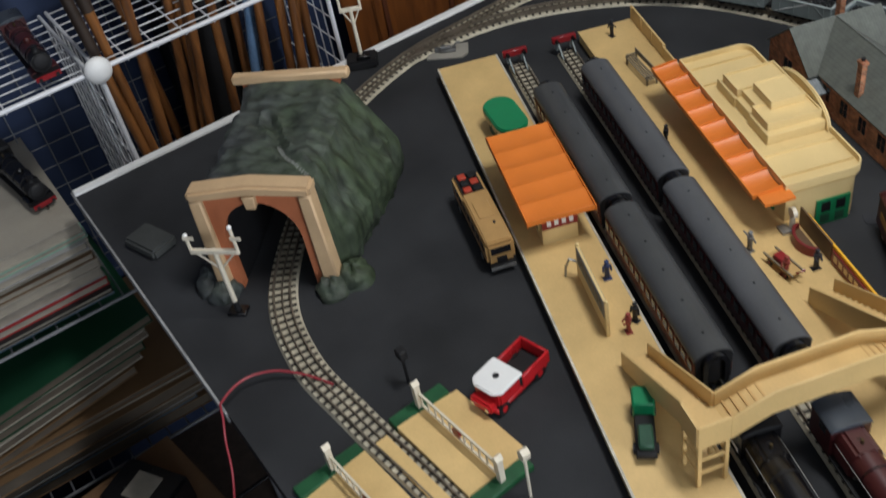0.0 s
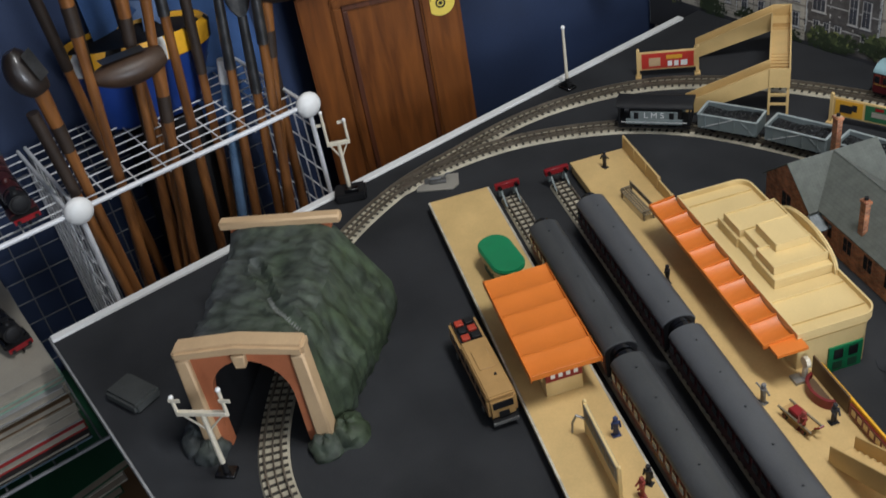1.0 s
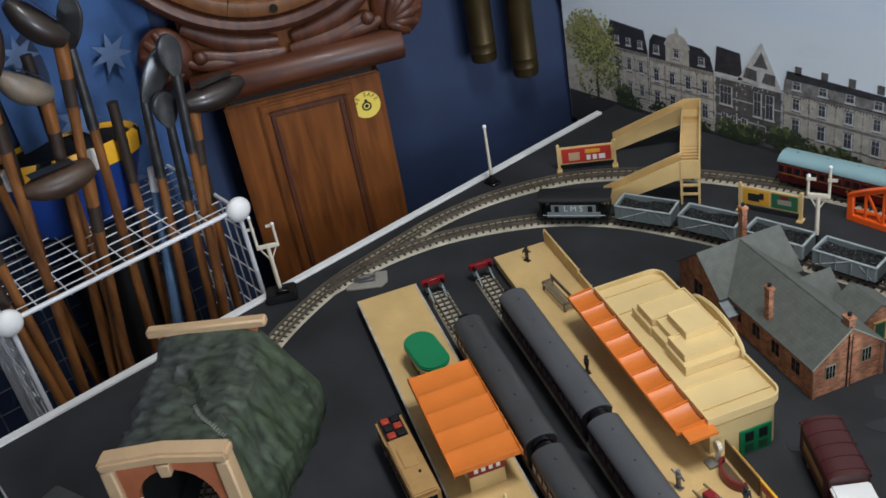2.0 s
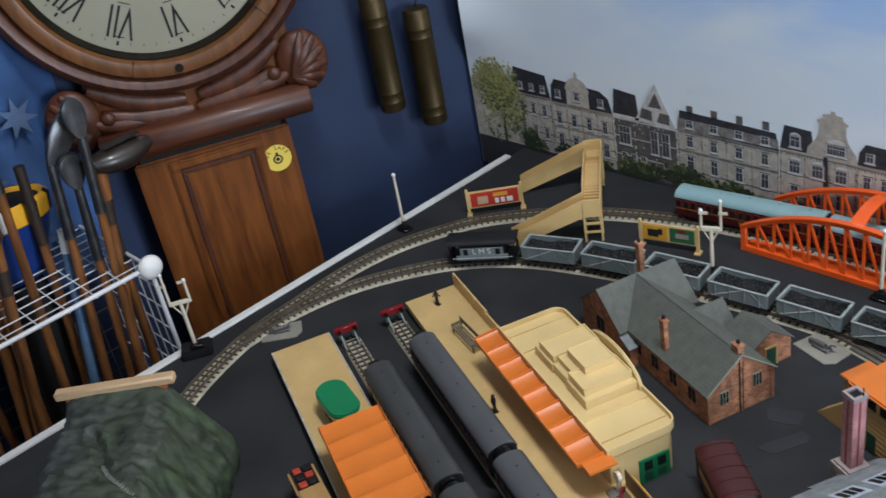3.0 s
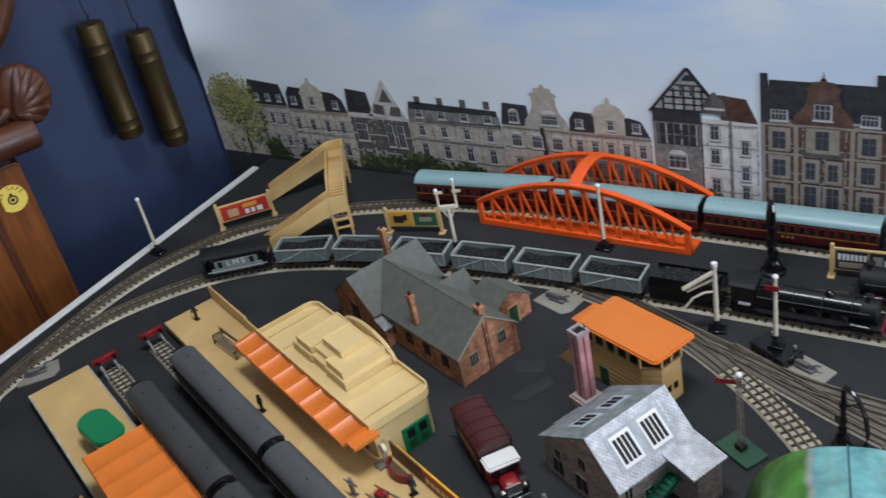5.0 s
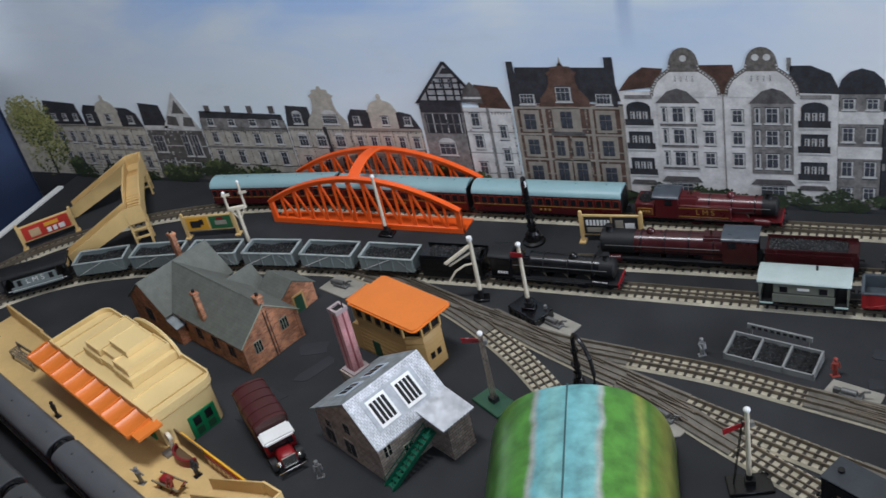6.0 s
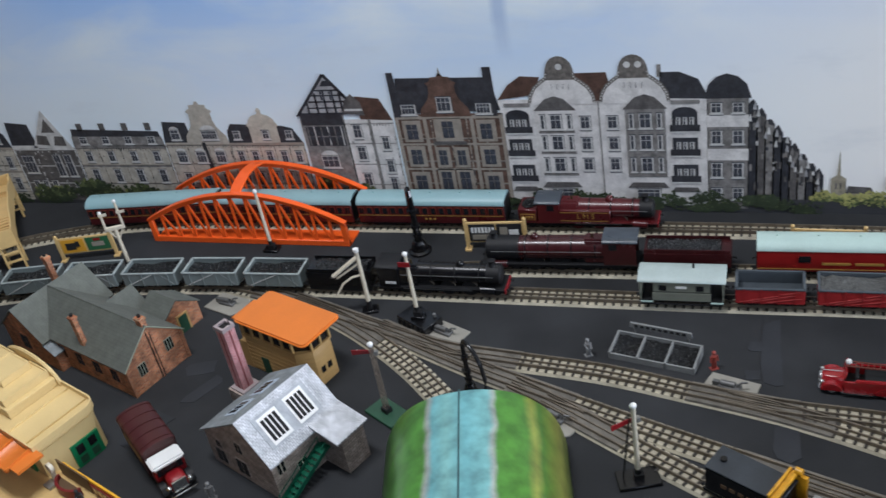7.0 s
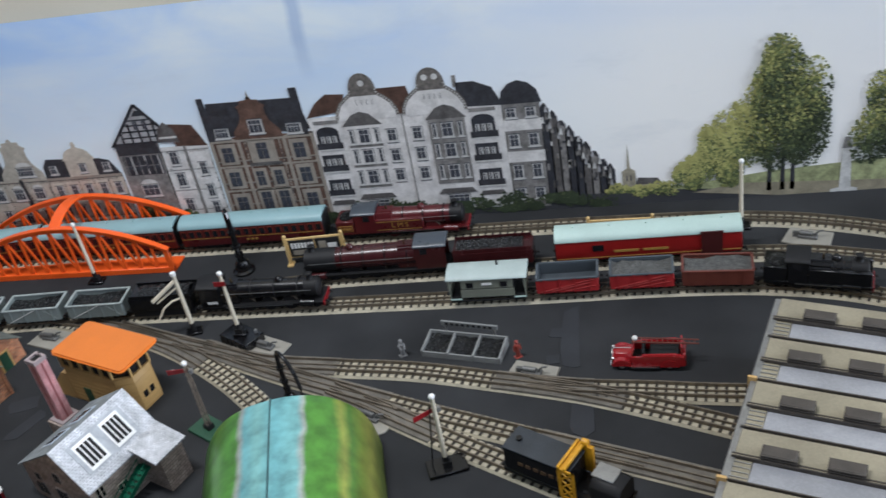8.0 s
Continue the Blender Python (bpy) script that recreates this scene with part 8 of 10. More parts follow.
    for k, ch in enumerate("BE SAFE"):
        a = math.radians(158 - k * 22.5)
        text("letter", ch, 0.0085, pose(0.0165 * math.cos(a), 0.0165 * math.sin(a), 0.0005, 0, 0, math.degrees(a) - 90), M_SOOT, st) if ch != " " else None
    part("emblem_ring", G().loft([[(r * math.cos(k * math.tau / 24), r * math.sin(k * math.tau / 24) - 0.002, z) for k in range(24)] for r, z in ((0.0075, 0.0004), (0.0075, 0.0007), (0.005, 0.0007), (0.005, 0.0004))], caps=False), M_SOOT, st)
    part("emblem", G().cyl((0, -0.002, 0.0004), (0, -0.002, 0.0007), 0.003, n=12).box(-0.002, 0.002, 0.0055, 0.009, 0.0004, 0.0007), M_SOOT, st)


M_CLOCKR = wood("clock_ring_wood", (0.095, 0.036, 0.010), (0.19, 0.078, 0.022), 0.4, coat=0.1)
M_BRASSD = mat("tarnished_brass", (0.025, 0.021, 0.014), 0.35, 0.6, var=0.3, scale=40)
M_STICK = mat("yellow_sticker", (0.80, 0.62, 0.10), 0.4, var=0.05, bump=0)
wall_clock()


def weight(x, y, z0, z1, lean):
    t = thing("clock_weight", pose(x, y, z0, 0, lean, 0), "old brass cylinder clock weight hanging on cord", "clock weight", "clock weights")
    h = z1 - z0
    part("cylinder", G().lathe([(0, 0), (0.0203, 0), (0.0213, 0.004), (0.0213, 0.014), (0.0220, 0.016), (0.0213, 0.018), (0.0213, 0.030), (0.0220, 0.032), (0.0213, 0.034), (0.0213, h - 0.048), (0.0220, h - 0.046), (0.0213, h - 0.044), (0.0213, h - 0.033), (0.0220, h - 0.031), (0.0213, h - 0.029), (0.0213, h - 0.003), (0.019, h), (0, h + 0.004)], n=28), M_BRASS, t, "ringed brass cylinder")
    part("hook", G().tube([(0, 0, h), (0.006, 0, h + 0.012), (0, 0, h + 0.02)], 0.0016), M_SOOT, t)
    part("cord", G().cyl((0, 0, h + 0.018), (0, 0, 1.0 - z0), 0.0012, n=6), M_SOOT, t)


weight(-0.7734, 0.2612, 0.1077, 0.2993, 0)
weight(-0.7454, 0.3219, 0.0653, 0.2622, 0)


def wire_basket(m, w, depth, label, knobs):
    """Local x along the top bar, y back, z down from the bar."""
    t = thing("wire_basket", m, label, "wire basket", "wire baskets")
    H = 0.62
    part("top_bar", G().cyl((0, 0, 0), (w, 0, 0), 0.0033, n=12), M_WIRE, t)
    for y0 in (depth,):
        pn = part("grid_panel", G().cyl((0, y0, -H), (w, y0, -H), 0.0022, n=8), M_WIRE, t, "welded white wire grid")
        k = 0
        while k * 0.036 <= w + 1e-6:
            part("wire", G().cyl((k * 0.036, y0, -H), (k * 0.036, y0, 0), 0.0010, n=6), M_WIRESHADE, pn)
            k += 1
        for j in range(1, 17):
            part("wire", G().cyl((0, y0 + 0.0018, -j * 0.036), (w, y0 + 0.0018, -j * 0.036), 0.0010, n=6), M_WIRESHADE, pn)
    for x0 in (0.0, w):
        pn = part("grid_panel", G().cyl((x0, 0, 0), (x0, depth, 0), 0.0026, n=8), M_WIRE, t)
        for k in range(1, 8):
            part("wire", G().cyl((x0, depth * k / 8, -H), (x0, depth * k / 8, 0), 0.0012, n=6), M_WIRE, pn)
        for j in range(1, 17, 1):
            part("wire", G().cyl((x0 + 0.0018, 0, -j * 0.036), (x0 + 0.0018, depth, -j * 0.036), 0.0011, n=6), M_WIRE, pn)
    for j in range(1, 10):
        part("wire", G().cyl((0, depth * j / 9, -0.003), (w, depth * j / 9, -0.003), 0.0010, n=6), M_WIRE, t)
    for j in range(1, 8):
        part("wire", G().cyl((w * j / 8, 0, -0.0045), (w * j / 8, depth, -0.0045), 0.0010, n=6), M_WIRE, t)
    for x0 in knobs:
        part("knob", G().sph((0, 0, 0), 0.0175, sy=0.62, n=20, k=12), M_WHITE, t, "white plastic ball connector", at=pose(x0, -0.002, 0, 0, 0, 0))
        part("corner_post", G().cyl((x0, 0, -H), (x0, 0, 0), 0.0034, n=8), M_WIRE, t)
    return t


# same white wire, greyed in its colour where it hangs in shade
M_WIRESHADE = mat("shaded_white_wire", (0.16, 0.165, 0.175), 0.45, var=0.2)
M_WIRE = mat("white_coated_wire", (0.68, 0.69, 0.71), 0.35, var=0.08, bump=0)
wire_basket(pose(-0.700, -0.565, 0.102, 0, 0, 90), 0.316, 0.215, "white wire grid basket full of golf clubs", (0.0, 0.316))
wire_basket(pose(-0.702, -1.000, 0.100, 0, 0, 90), 0.425, 0.215, "white wire grid basket beside the shelf", ())


def golf_club(neck, low, toe, kind, label):
    """Stands head up: neck, a lower point of the shaft, and the head's far end."""
    N, B = Vector(neck), Vector(low)
    d = (B - N).normalized()
    t = thing("golf_club", pose(*neck), label, "golf club", "old golf clubs in the basket")
    foot = d * ((N.z + 0.56) / -d.z)
    part("shaft", G().cyl(d * 0.10, foot, 0.0062, 0.0085, n=12), M_HICKORY, t, "hickory wooden shaft")
    if kind == "plain":
        part("grip", G().cyl(d * -0.005, d * 0.11, 0.0075, 0.0072, n=12), M_GRIP, t, "dark leather grip")
        return
    h = Vector(toe) - N
    side = h.cross(d).normalized()
    if kind.startswith("wood"):
        part("neck", G().cyl(d * 0.12, d * 0.0, 0.0064, 0.0095, n=12), M_HICKORY, t)
        part("whipping", G().cyl(d * 0.085, d * 0.050, 0.0080, 0.0088, n=12), M_GRIP, t, "black thread whipping")
        up = side.cross(h.normalized())
        rings = []
        for k in range(13):
            u = k / 12
            r = 0.0215 * math.sqrt(max(0.0, math.sin(math.pi * (0.10 + 0.86 * u)))) + 0.0015
            c = h * (u * 1.12 - 0.12) + up * (0.004 * math.sin(3 * u))
            rings.append([c + side * (r * 0.95 * math.cos(a)) + up * (r * 0.80 * math.sin(a)) for a in np.linspace(0, math.tau, 18, endpoint=False)])
        part("head", G().loft(rings), {"wood_pale": M_HEADP, "wood_brown": M_HEADB}.get(kind, M_HEADW), t, {"wood_pale": "worn pale wooden head", "wood_brown": "dull brown wooden head"}.get(kind, "dark polished wooden head"))
        part("sole_plate", G().loft([[h * (0.15 + 0.7 * u) + up * s * 0.0005 - up * 0.0175 + side * w for w in (-0.010, 0.010)] for u in (0, 1) for s in (1,)], closed=False), M_IRON, t, "worn brass sole plate")
    else:
        part("hosel", G().cyl(d * 0.105, d * 0.0, 0.0076, 0.0062, n=12), M_IRON, t, "grey iron socket")
        wd = {"iron_long": 0.017, "iron_spoon": 0.016}.get(kind, 0.015)
        out = []
        for k in range(20):
            a = math.tau * k / 20
            out.append((0.5 - 0.56 * math.cos(a), wd * math.sin(a) * (1.0 - 0.25 * math.cos(a))))
        q = side.cross(h.normalized())
        rings = [[h * u + q * (v * f) + side * w for u, v in out] for w, f in ((-0.0035, 0.90), (-0.0022, 1.0), (0.0018, 1.0), (0.0030, 0.88))]
        part("head", G().loft(rings), M_IRON, t, "grey forged iron blade")


M_GRIP = mat("dark_brown_leather", (0.030, 0.018, 0.011), 0.6, var=0.35, scale=60, bump=0.4)
M_HEADW = mat("dark_clubhead", (0.022, 0.015, 0.012), 0.4, var=0.4, scale=30, coat=0.2)
M_HEADB = mat("brown_clubhead", (0.060, 0.034, 0.020), 0.45, var=0.4, scale=40)
M_HEADP = mat("worn_pale_clubhead", (0.20, 0.19, 0.17), 0.45, var=0.45, scale=30, col2=(0.30, 0.22, 0.14))
M_IRON = mat("old_iron", (0.13, 0.135, 0.14), 0.35, 0.85, var=0.35, scale=40)
WD, IR, PL = "old wooden-headed golf club with hickory shaft", "old iron golf club with hickory shaft", "hickory golf club shaft with dark leather grip"
golf_club((-0.745, -0.475, 0.364), (-0.745, -0.499, 0.086), (-0.760, -0.440, 0.430), "wood_dark", WD)
golf_club((-0.790, -0.405, 0.312), (-0.790, -0.438, 0.072), (-0.790, -0.448, 0.350), "wood_pale", "old golf club with worn pale wooden head")
golf_club((-0.770, -0.370, 0.375), (-0.770, -0.428, 0.044), (-0.780, -0.410, 0.430), "wood_dark", WD)
golf_club((-0.790, -0.356, 0.352), (-0.790, -0.380, 0.069), (-0.780, -0.340, 0.410), "iron", IR)
golf_club((-0.755, -0.402, 0.217), (-0.755, -0.422, 0.083), (-0.755, -0.480, 0.219), "wood_brown", "dull brown wooden golf club in the basket")
golf_club((-0.815, -0.420, 0.176), (-0.815, -0.431, 0.074), None, "plain", PL)
golf_club((-0.775, -0.296, 0.260), (-0.775, -0.328, -0.004), (-0.775, -0.248, 0.314), "iron_long", IR)
golf_club((-0.760, -0.279, 0.222), (-0.760, -0.292, 0.085), (-0.760, -0.278, 0.266), "iron_spoon", IR)
golf_club((-0.750, -0.246, 0.244), (-0.750, -0.282, 0.020), (-0.750, -0.170, 0.246), "wood_dark", WD)
golf_club((-0.740, -0.258, 0.290), (-0.740, -0.286, 0.036), (-0.740, -0.257, 0.340), "iron", IR)
golf_club((-0.770, -0.249, 0.200), (-0.770, -0.263, -0.053), None, "plain", PL)
golf_club((-0.735, -0.545, 0.244), (-0.735, -0.540, 0.107), (-0.745, -0.557, 0.290), "wood_dark", WD)
golf_club((-0.735, -0.562, 0.214), (-0.735, -0.556, 0.124), None, "plain", PL)

for x, y, z, dy, lean in ((-0.800, -0.500, 0.330, 0.012, -0.02), (-0.840, -0.455, 0.300, -0.020, 0.00), (-0.830, -0.320, 0.250, -0.018, 0.00), (-0.850, -0.395, 0.340, -0.014, 0.01)):
    golf_club((x, y, z), (x + lean, y + dy, z - 0.20), None, "plain", PL)

M_PALEBLUE = mat("pale_blue_plastic", (0.13, 0.22, 0.36), 0.3, var=0.3, scale=30)
tu = thing("tube", pose(-0.80, -0.308, 0.150), "pale blue plastic tube standing among the golf clubs", "tube")
part("sleeve", G().cyl((0, 0, 0), (0, -0.126, -0.71), 0.0080, n=14), M_PALEBLUE, tu)
part("cap", G().cyl((0, 0.002, 0.010), (0, -0.004, -0.022), 0.0088, n=14), M_WHITE, tu, "white end cap")

tub = thing("tub", pose(-0.885, -0.388, 0.150, 0, 0, 0), "black tub with yellow striped rim and blue base", "tub")
sq = Matrix.Rotation(radians(-5), 4, "X") @ Matrix.Diagonal((0.5, 1.0, 1.0, 1.0))
part("rim", G().lathe([(0.094, 0.022), (0.101, 0.026), (0.103, 0.050), (0.097, 0.056), (0.090, 0.050), (0.088, 0.024)], n=40, m=sq), M_YELLOW, tub, "yellow rim")
for k in range(11):
    a = math.tau * k / 11
    rim_seg = [[sq @ Vector((r * math.cos(a + q), r * math.sin(a + q), z)) for q in (0.0, 0.07, 0.14, 0.21)] for r, z in ((0.1022, 0.0265), (0.1040, 0.0500), (0.0975, 0.0568))]
    part("stripe", G().loft(rim_seg, closed=False), M_SOOT if k % 3 else M_WHITE, tub, "painted rim stripe")
part("inside", G().lathe([(0.0, 0.040), (0.060, 0.046), (0.089, 0.050), (0.089, 0.044), (0.0, 0.034)], n=36, m=sq), M_SOOT, tub, "black lining")
part("bowl", G().lathe([(0.0, -0.07), (0.070, -0.06), (0.099, 0.024), (0.090, 0.024), (0.060, -0.05), (0.0, -0.06)], n=36, m=sq), mat("blue_plastic", (0.015, 0.045, 0.22), 0.35), tub, "blue bowl")
part("stand", G().box(-0.03, 0.03, -0.05, 0.05, -0.91, -0.066), M_SOOT, tub, "dark stand")
M_STAR = mat("faded_star", (0.11, 0.17, 0.31), 0.8, var=0.3)
fl = thing("flag", pose(-0.936, -0.330, 0.02), "blue cloth flag with white stars on the wall", "flag")
rows = [[(0.010 + 0.010 * math.sin(y * 40) + 0.006 * math.sin(z * 18 + y * 9), y, z) for y in np.linspace(-0.10, 0.13, 24)] for z in np.linspace(0.0, 0.42, 20)]
part("cloth", G().loft(rows, closed=False), mat("flag_blue", (0.045, 0.105, 0.27), 0.8, var=0.25, scale=20), fl, "faded blue cloth")
for y, z, s in ((-0.02, 0.20, 0.034), (0.055, 0.27, 0.030), (0.02, 0.09, 0.030), (-0.06, 0.31, 0.028)):
    st = [(y + s * (1 if k % 2 == 0 else 0.42) * math.sin(k * math.pi / 7), z + s * (1 if k % 2 == 0 else 0.42) * math.cos(k * math.pi / 7)) for k in range(14)]
    part("star", G().prism(st, "x", 0.028, 0.030), M_STAR, fl, "faded white star")

# shelf with magazines and books
sh = thing("wire_shelf", pose(0, 0, 0), "white wire shelf holding magazines and books", "shelf")
# white shelf wires take the greyed shade colour as well
for z in (-0.192, -0.47):
    part("front_bar", G().cyl((-0.662, -1.30, z), (-0.662, -0.56, z), 0.0026, n=8), M_WIRESHADE, sh)
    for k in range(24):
        part("wire", G().cyl((-0.93, -1.28 + k * 0.031, z), (-0.662, -1.28 + k * 0.031, z), 0.0014, n=6), M_WIRESHADE, sh)
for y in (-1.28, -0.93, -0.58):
    part("upright", G().cyl((-0.670, y, -0.76), (-0.670, y, -0.19), 0.004, n=8), M_WIRESHADE, sh)
random.seed(11)


def slab_book(x0, x1, y0, y1, z0, z1, col, label, pages=None, tilt=0.0, name="magazine", cat="magazine", grp="magazines on the shelf"):
    cx, cy = (x0 + x1) / 2, (y0 + y1) / 2
    t = thing(name, pose(cx, cy, z0, tilt, 0, random.uniform(-1.5, 1.5)), label, cat, grp)
    a, b, h = (x1 - x0) / 2, (y1 - y0) / 2, z1 - z0
    part("page_block", G().box(-a + 0.001, a - 0.002, -b + 0.002, b - 0.002, 0.0012, h - 0.0012), pages or M_PAGES, t, "page block edges")
    part("cover", G().box(-a, a, -b, b, 0, 0.0012), col, t)
    part("cover", G().box(-a, a, -b, b, h - 0.0012, h), col, t)
    part("spine", G().box(-a, -a + 0.0012, -b, b, 0.0012, h - 0.0012), col, t)
    return t


# page edges darkened in colour to give the lower shelf its deep shade
M_SHADEP = mat("shaded_page_edges", (0.095, 0.076, 0.054), 0.85, var=0.3, scale=30, bump=0.5, fine=1400)
M_PAGES = mat("page_edges", (0.30, 0.27, 0.215), 0.85, var=0.3, scale=30, bump=0.5, fine=1400)
COV = {n: mat("cover_" + n, c, 0.45, var=0.12, scale=18, bump=0.03) for n, c in (("cream", (0.36, 0.33, 0.27)), ("green", (0.012, 0.060, 0.028)), ("red", (0.30, 0.015, 0.018)), ("blue", (0.10, 0.16, 0.22)), ("pale", (0.32, 0.32, 0.31)), ("mint", (0.22, 0.36, 0.28)), ("tan", (0.16, 0.095, 0.045)), ("black", (0.015, 0.015, 0.016)))}
z = -0.186
for hh, c in ((0.010, "blue"), (0.007, "black"), (0.012, "red"), (0.018, "pale"), (0.014, "cream"), (0.010, "tan"), (0.016, "cream"), (0.012, "pale"), (0.008, "mint"), (0.017, "cream")):
    slab_book(-0.93, -0.665 + random.uniform(-0.012, 0.004), -1.22, -0.668, z, z + hh, COV[c], "flat %s magazine in the stacked pile" % ("cream-covered" if c == "cream" else c + "-covered"))
    z += hh + 0.0004
ztop = z
loco(pose(-0.800, -0.700, ztop - 0.0078, 0, 0, 8), "black model engine lying on the magazines", 0.15, M_BLACK, wheels=(-0.03, 0.0, 0.03), small=(0.055,), cab=0.03)
loco(pose(-0.790, -0.618, 0.1030 - 0.0078), "maroon model engine lying on the wire basket", 0.15, M_MAROOND, wheels=(-0.03, 0.0, 0.03), small=(0.055,), cab=0.03)
z = -0.466
for k, (hh, c) in enumerate(((0.020, "tan"), (0.012, "blue"), (0.015, "pale"), (0.010, "cream"), (0.022, "tan"), (0.012, "cream"), (0.010, "tan"))):
    slab_book(-0.93, -0.668 + random.uniform(-0.02, 0.002), -0.99 + random.uniform(-0.02, 0.02), -0.60 + random.uniform(-0.03, 0.02), z, z + hh, COV[c], "%s book lying in the lower pile" % c, M_SHADEP, name="book", cat="book", grp="books on the lower shelf")
    z += hh + 0.0004
for k, (c, zz, y0) in enumerate((("tan", z + 0.004, -1.00), ("cream", z + 0.026, -0.985), ("green", z + 0.044, -0.97), ("cream", z + 0.060, -0.96), ("green", z + 0.076, -0.95))):
    slab_book(-0.92, -0.676, y0, y0 + 0.31, zz, zz + 0.014, COV[c], "%s book leaning across the lower pile" % c, M_SHADEP, tilt=7, name="book", cat="book", grp="books on the lower shelf")
M_FLAP = mat("brown_card_flap", (0.15, 0.080, 0.035), 0.85, var=0.2, scale=20, bump=0.3)
bx = thing("cardboard_box", pose(-0.38, -0.80, -0.76, 0, 0, 8), "plain brown cardboard box under the board edge", "box")
part("body", G().box(-0.20, 0.20, -0.13, 0.13, 0, 0.36), mat("cardboard", (0.17, 0.10, 0.05), 0.85, var=0.15, scale=20, bump=0.3), bx, bevel=0.002)
part("flap", G().box(-0.20, -0.002, -0.13, 0.13, 0.360, 0.363), M_FLAP, bx)
part("flap", G().box(0.002, 0.20, -0.13, 0.13, 0.360, 0.363), M_FLAP, bx)
pw = thing("power_unit", pose(-0.490, -0.760, -0.397, 0, 0, 30), "black mains power unit on the cardboard box", "power unit")
part("case", G().box(-0.05, 0.05, -0.035, 0.035, 0, 0.05), M_BLACK, pw, bevel=0.004, seg=2)
part("label_plate", G().box(-0.02, 0.02, -0.02, 0.02, 0.05, 0.0505), M_PAGES, pw)
part("lead", G().tube([(0.05, 0, 0.02), (0.10, 0.03, 0.012), (0.14, 0.10, 0.02), (0.10, 0.16, 0.01)], 0.003), M_BLACK, pw)


# ---- signals ----
M_RUSTY = mat("rusty_cream_paint", (0.26, 0.21, 0.16), 0.6, var=0.5, scale=120)


def signal_post(m, H, label, base=M_BLACK, arm=None, arm_z=0.8, lattice=False, ladder=False, post=None, cap=True, base_size=(0.011, 0.008), arm_turn=0):
    t = thing("signal", m, label, "signal", "signals of the layout")
    part("base", G().box(-base_size[0], base_size[0], -base_size[1], base_size[1], 0, 0.004), base, t, "flat base plate", 0.0008)
    part("motor", G().box(-0.004, 0.005, -0.004, 0.004, 0.004, 0.010), M_SOOT, t)
    if lattice:
        for a in (-1, 1):
            for b in (-1, 1):
                part("corner_iron", G().cyl((a * 0.0022, b * 0.0022, 0.004), (a * 0.0014, b * 0.0014, H), 0.0005, n=5), post or M_RUSTY, t)
        for k in range(10):
            z0, z1 = 0.006 + (H - 0.01) * k / 10, 0.006 + (H - 0.01) * (k + 1) / 10
            for b in (-1, 1):
                part("lattice_bar", G().cyl((-0.002, b * 0.002, z0), (0.002, b * 0.002, z1), 0.00035, n=4), post or M_RUSTY, t)
    else:
        part("post", G().cyl((0, 0, 0.004), (0, 0, H), 0.0026, 0.0020, n=10), post or M_IVORY, t, "cream-white painted post")
        part("post_foot", G().cyl((0, 0, 0.004), (0, 0, 0.016), 0.0030, n=10), M_SOOT, t, "black post foot")
    if cap:
        part("finial", G().sph((0, 0, H + 0.002), 0.0032, n=12, k=6), M_WHITE, t)
    if arm:
        q = pose(0, 0, H * arm_z, 0, 0, arm_turn)
        a = part("arm", G().prism([(-0.004, -0.002), (0.022, -0.003), (0.022, 0.003), (-0.004, 0.002)], "y", -0.0032, -0.0024), arm, t, "red semaphore arm", at=q)
        part("stripe", G().box(0.014, 0.017, -0.0036, -0.0032, -0.0027, 0.0027), M_WHITE, a)
        part("lamp", G().box(-0.006, -0.002, -0.002, 0.002, -0.002, 0.003), M_LEAD, t, at=q)
    if ladder:
        for s in (-1, 1):
            part("ladder_side", G().cyl((-0.014, s * 0.002, 0.004), (-0.004, s * 0.002, H * 0.9), 0.0005, n=5), M_SOOT, t)
        for k in range(12):
            f = (k + 0.5) / 12
            part("rung", G().cyl((-0.014 + 0.010 * f, -0.002, 0.004 + (H * 0.9 - 0.004) * f), (-0.014 + 0.010 * f, 0.002, 0.004 + (H * 0.9 - 0.004) * f), 0.0004, n=4), M_SOOT, t)
    return t


signal_post(pose(-0.608, 0.111, 0), 0.092, "thin white post signal on black base by the edge")
signal_post(pose(0.039, 0.298, 0), 0.092, "white post signal before the orange bridge")
signal_post(pose(0.893, 0.340, 0), 0.092, "tall white post signal by the meadow")
signal_post(pose(0.307, 0.008, 0, 0, 0, 150), 0.094, "lattice signal with red arm on green base", base=M_DKGREEN, arm=M_RED, lattice=True, base_size=(0.022, 0.014), arm_z=0.9, arm_turn=40)
signal_post(pose(0.576, -0.049, 0, 0, 0, 20), 0.092, "white signal post with ladder and red arm", arm=M_RED, ladder=True, base_size=(0.020, 0.012), arm_z=0.82, arm_turn=200, post=M_IVORY)
t = signal_post(pose(0.298, 0.155, 0.013), 0.088, "cream signal post standing on black block", arm=None, post=M_IVORY, base_size=(0.008, 0.006))
part("arm", G().box(-0.010, 0.004, -0.003, -0.002, 0.074, 0.080), M_RED, t, "short red and white arm")
bk = thing("motor_block", pose(0.298, 0.157, 0, 0, 0, -30), "black ribbed signal motor block", "signal motor")
part("body", G().box(-0.024, 0.024, -0.015, 0.015, 0, 0.013), M_BLACK, bk, bevel=0.001)
for k in range(6):
    part("rib", G().box(-0.022 + k * 0.008, -0.019 + k * 0.008, -0.0158, 0.0158, 0.002, 0.011), M_SOOT, bk)
for s in (-1, 1):
    part("terminal", G().cyl((0.016 * s, 0.010, 0.013), (0.016 * s, 0.010, 0.017), 0.002, n=8), M_LEAD, bk)


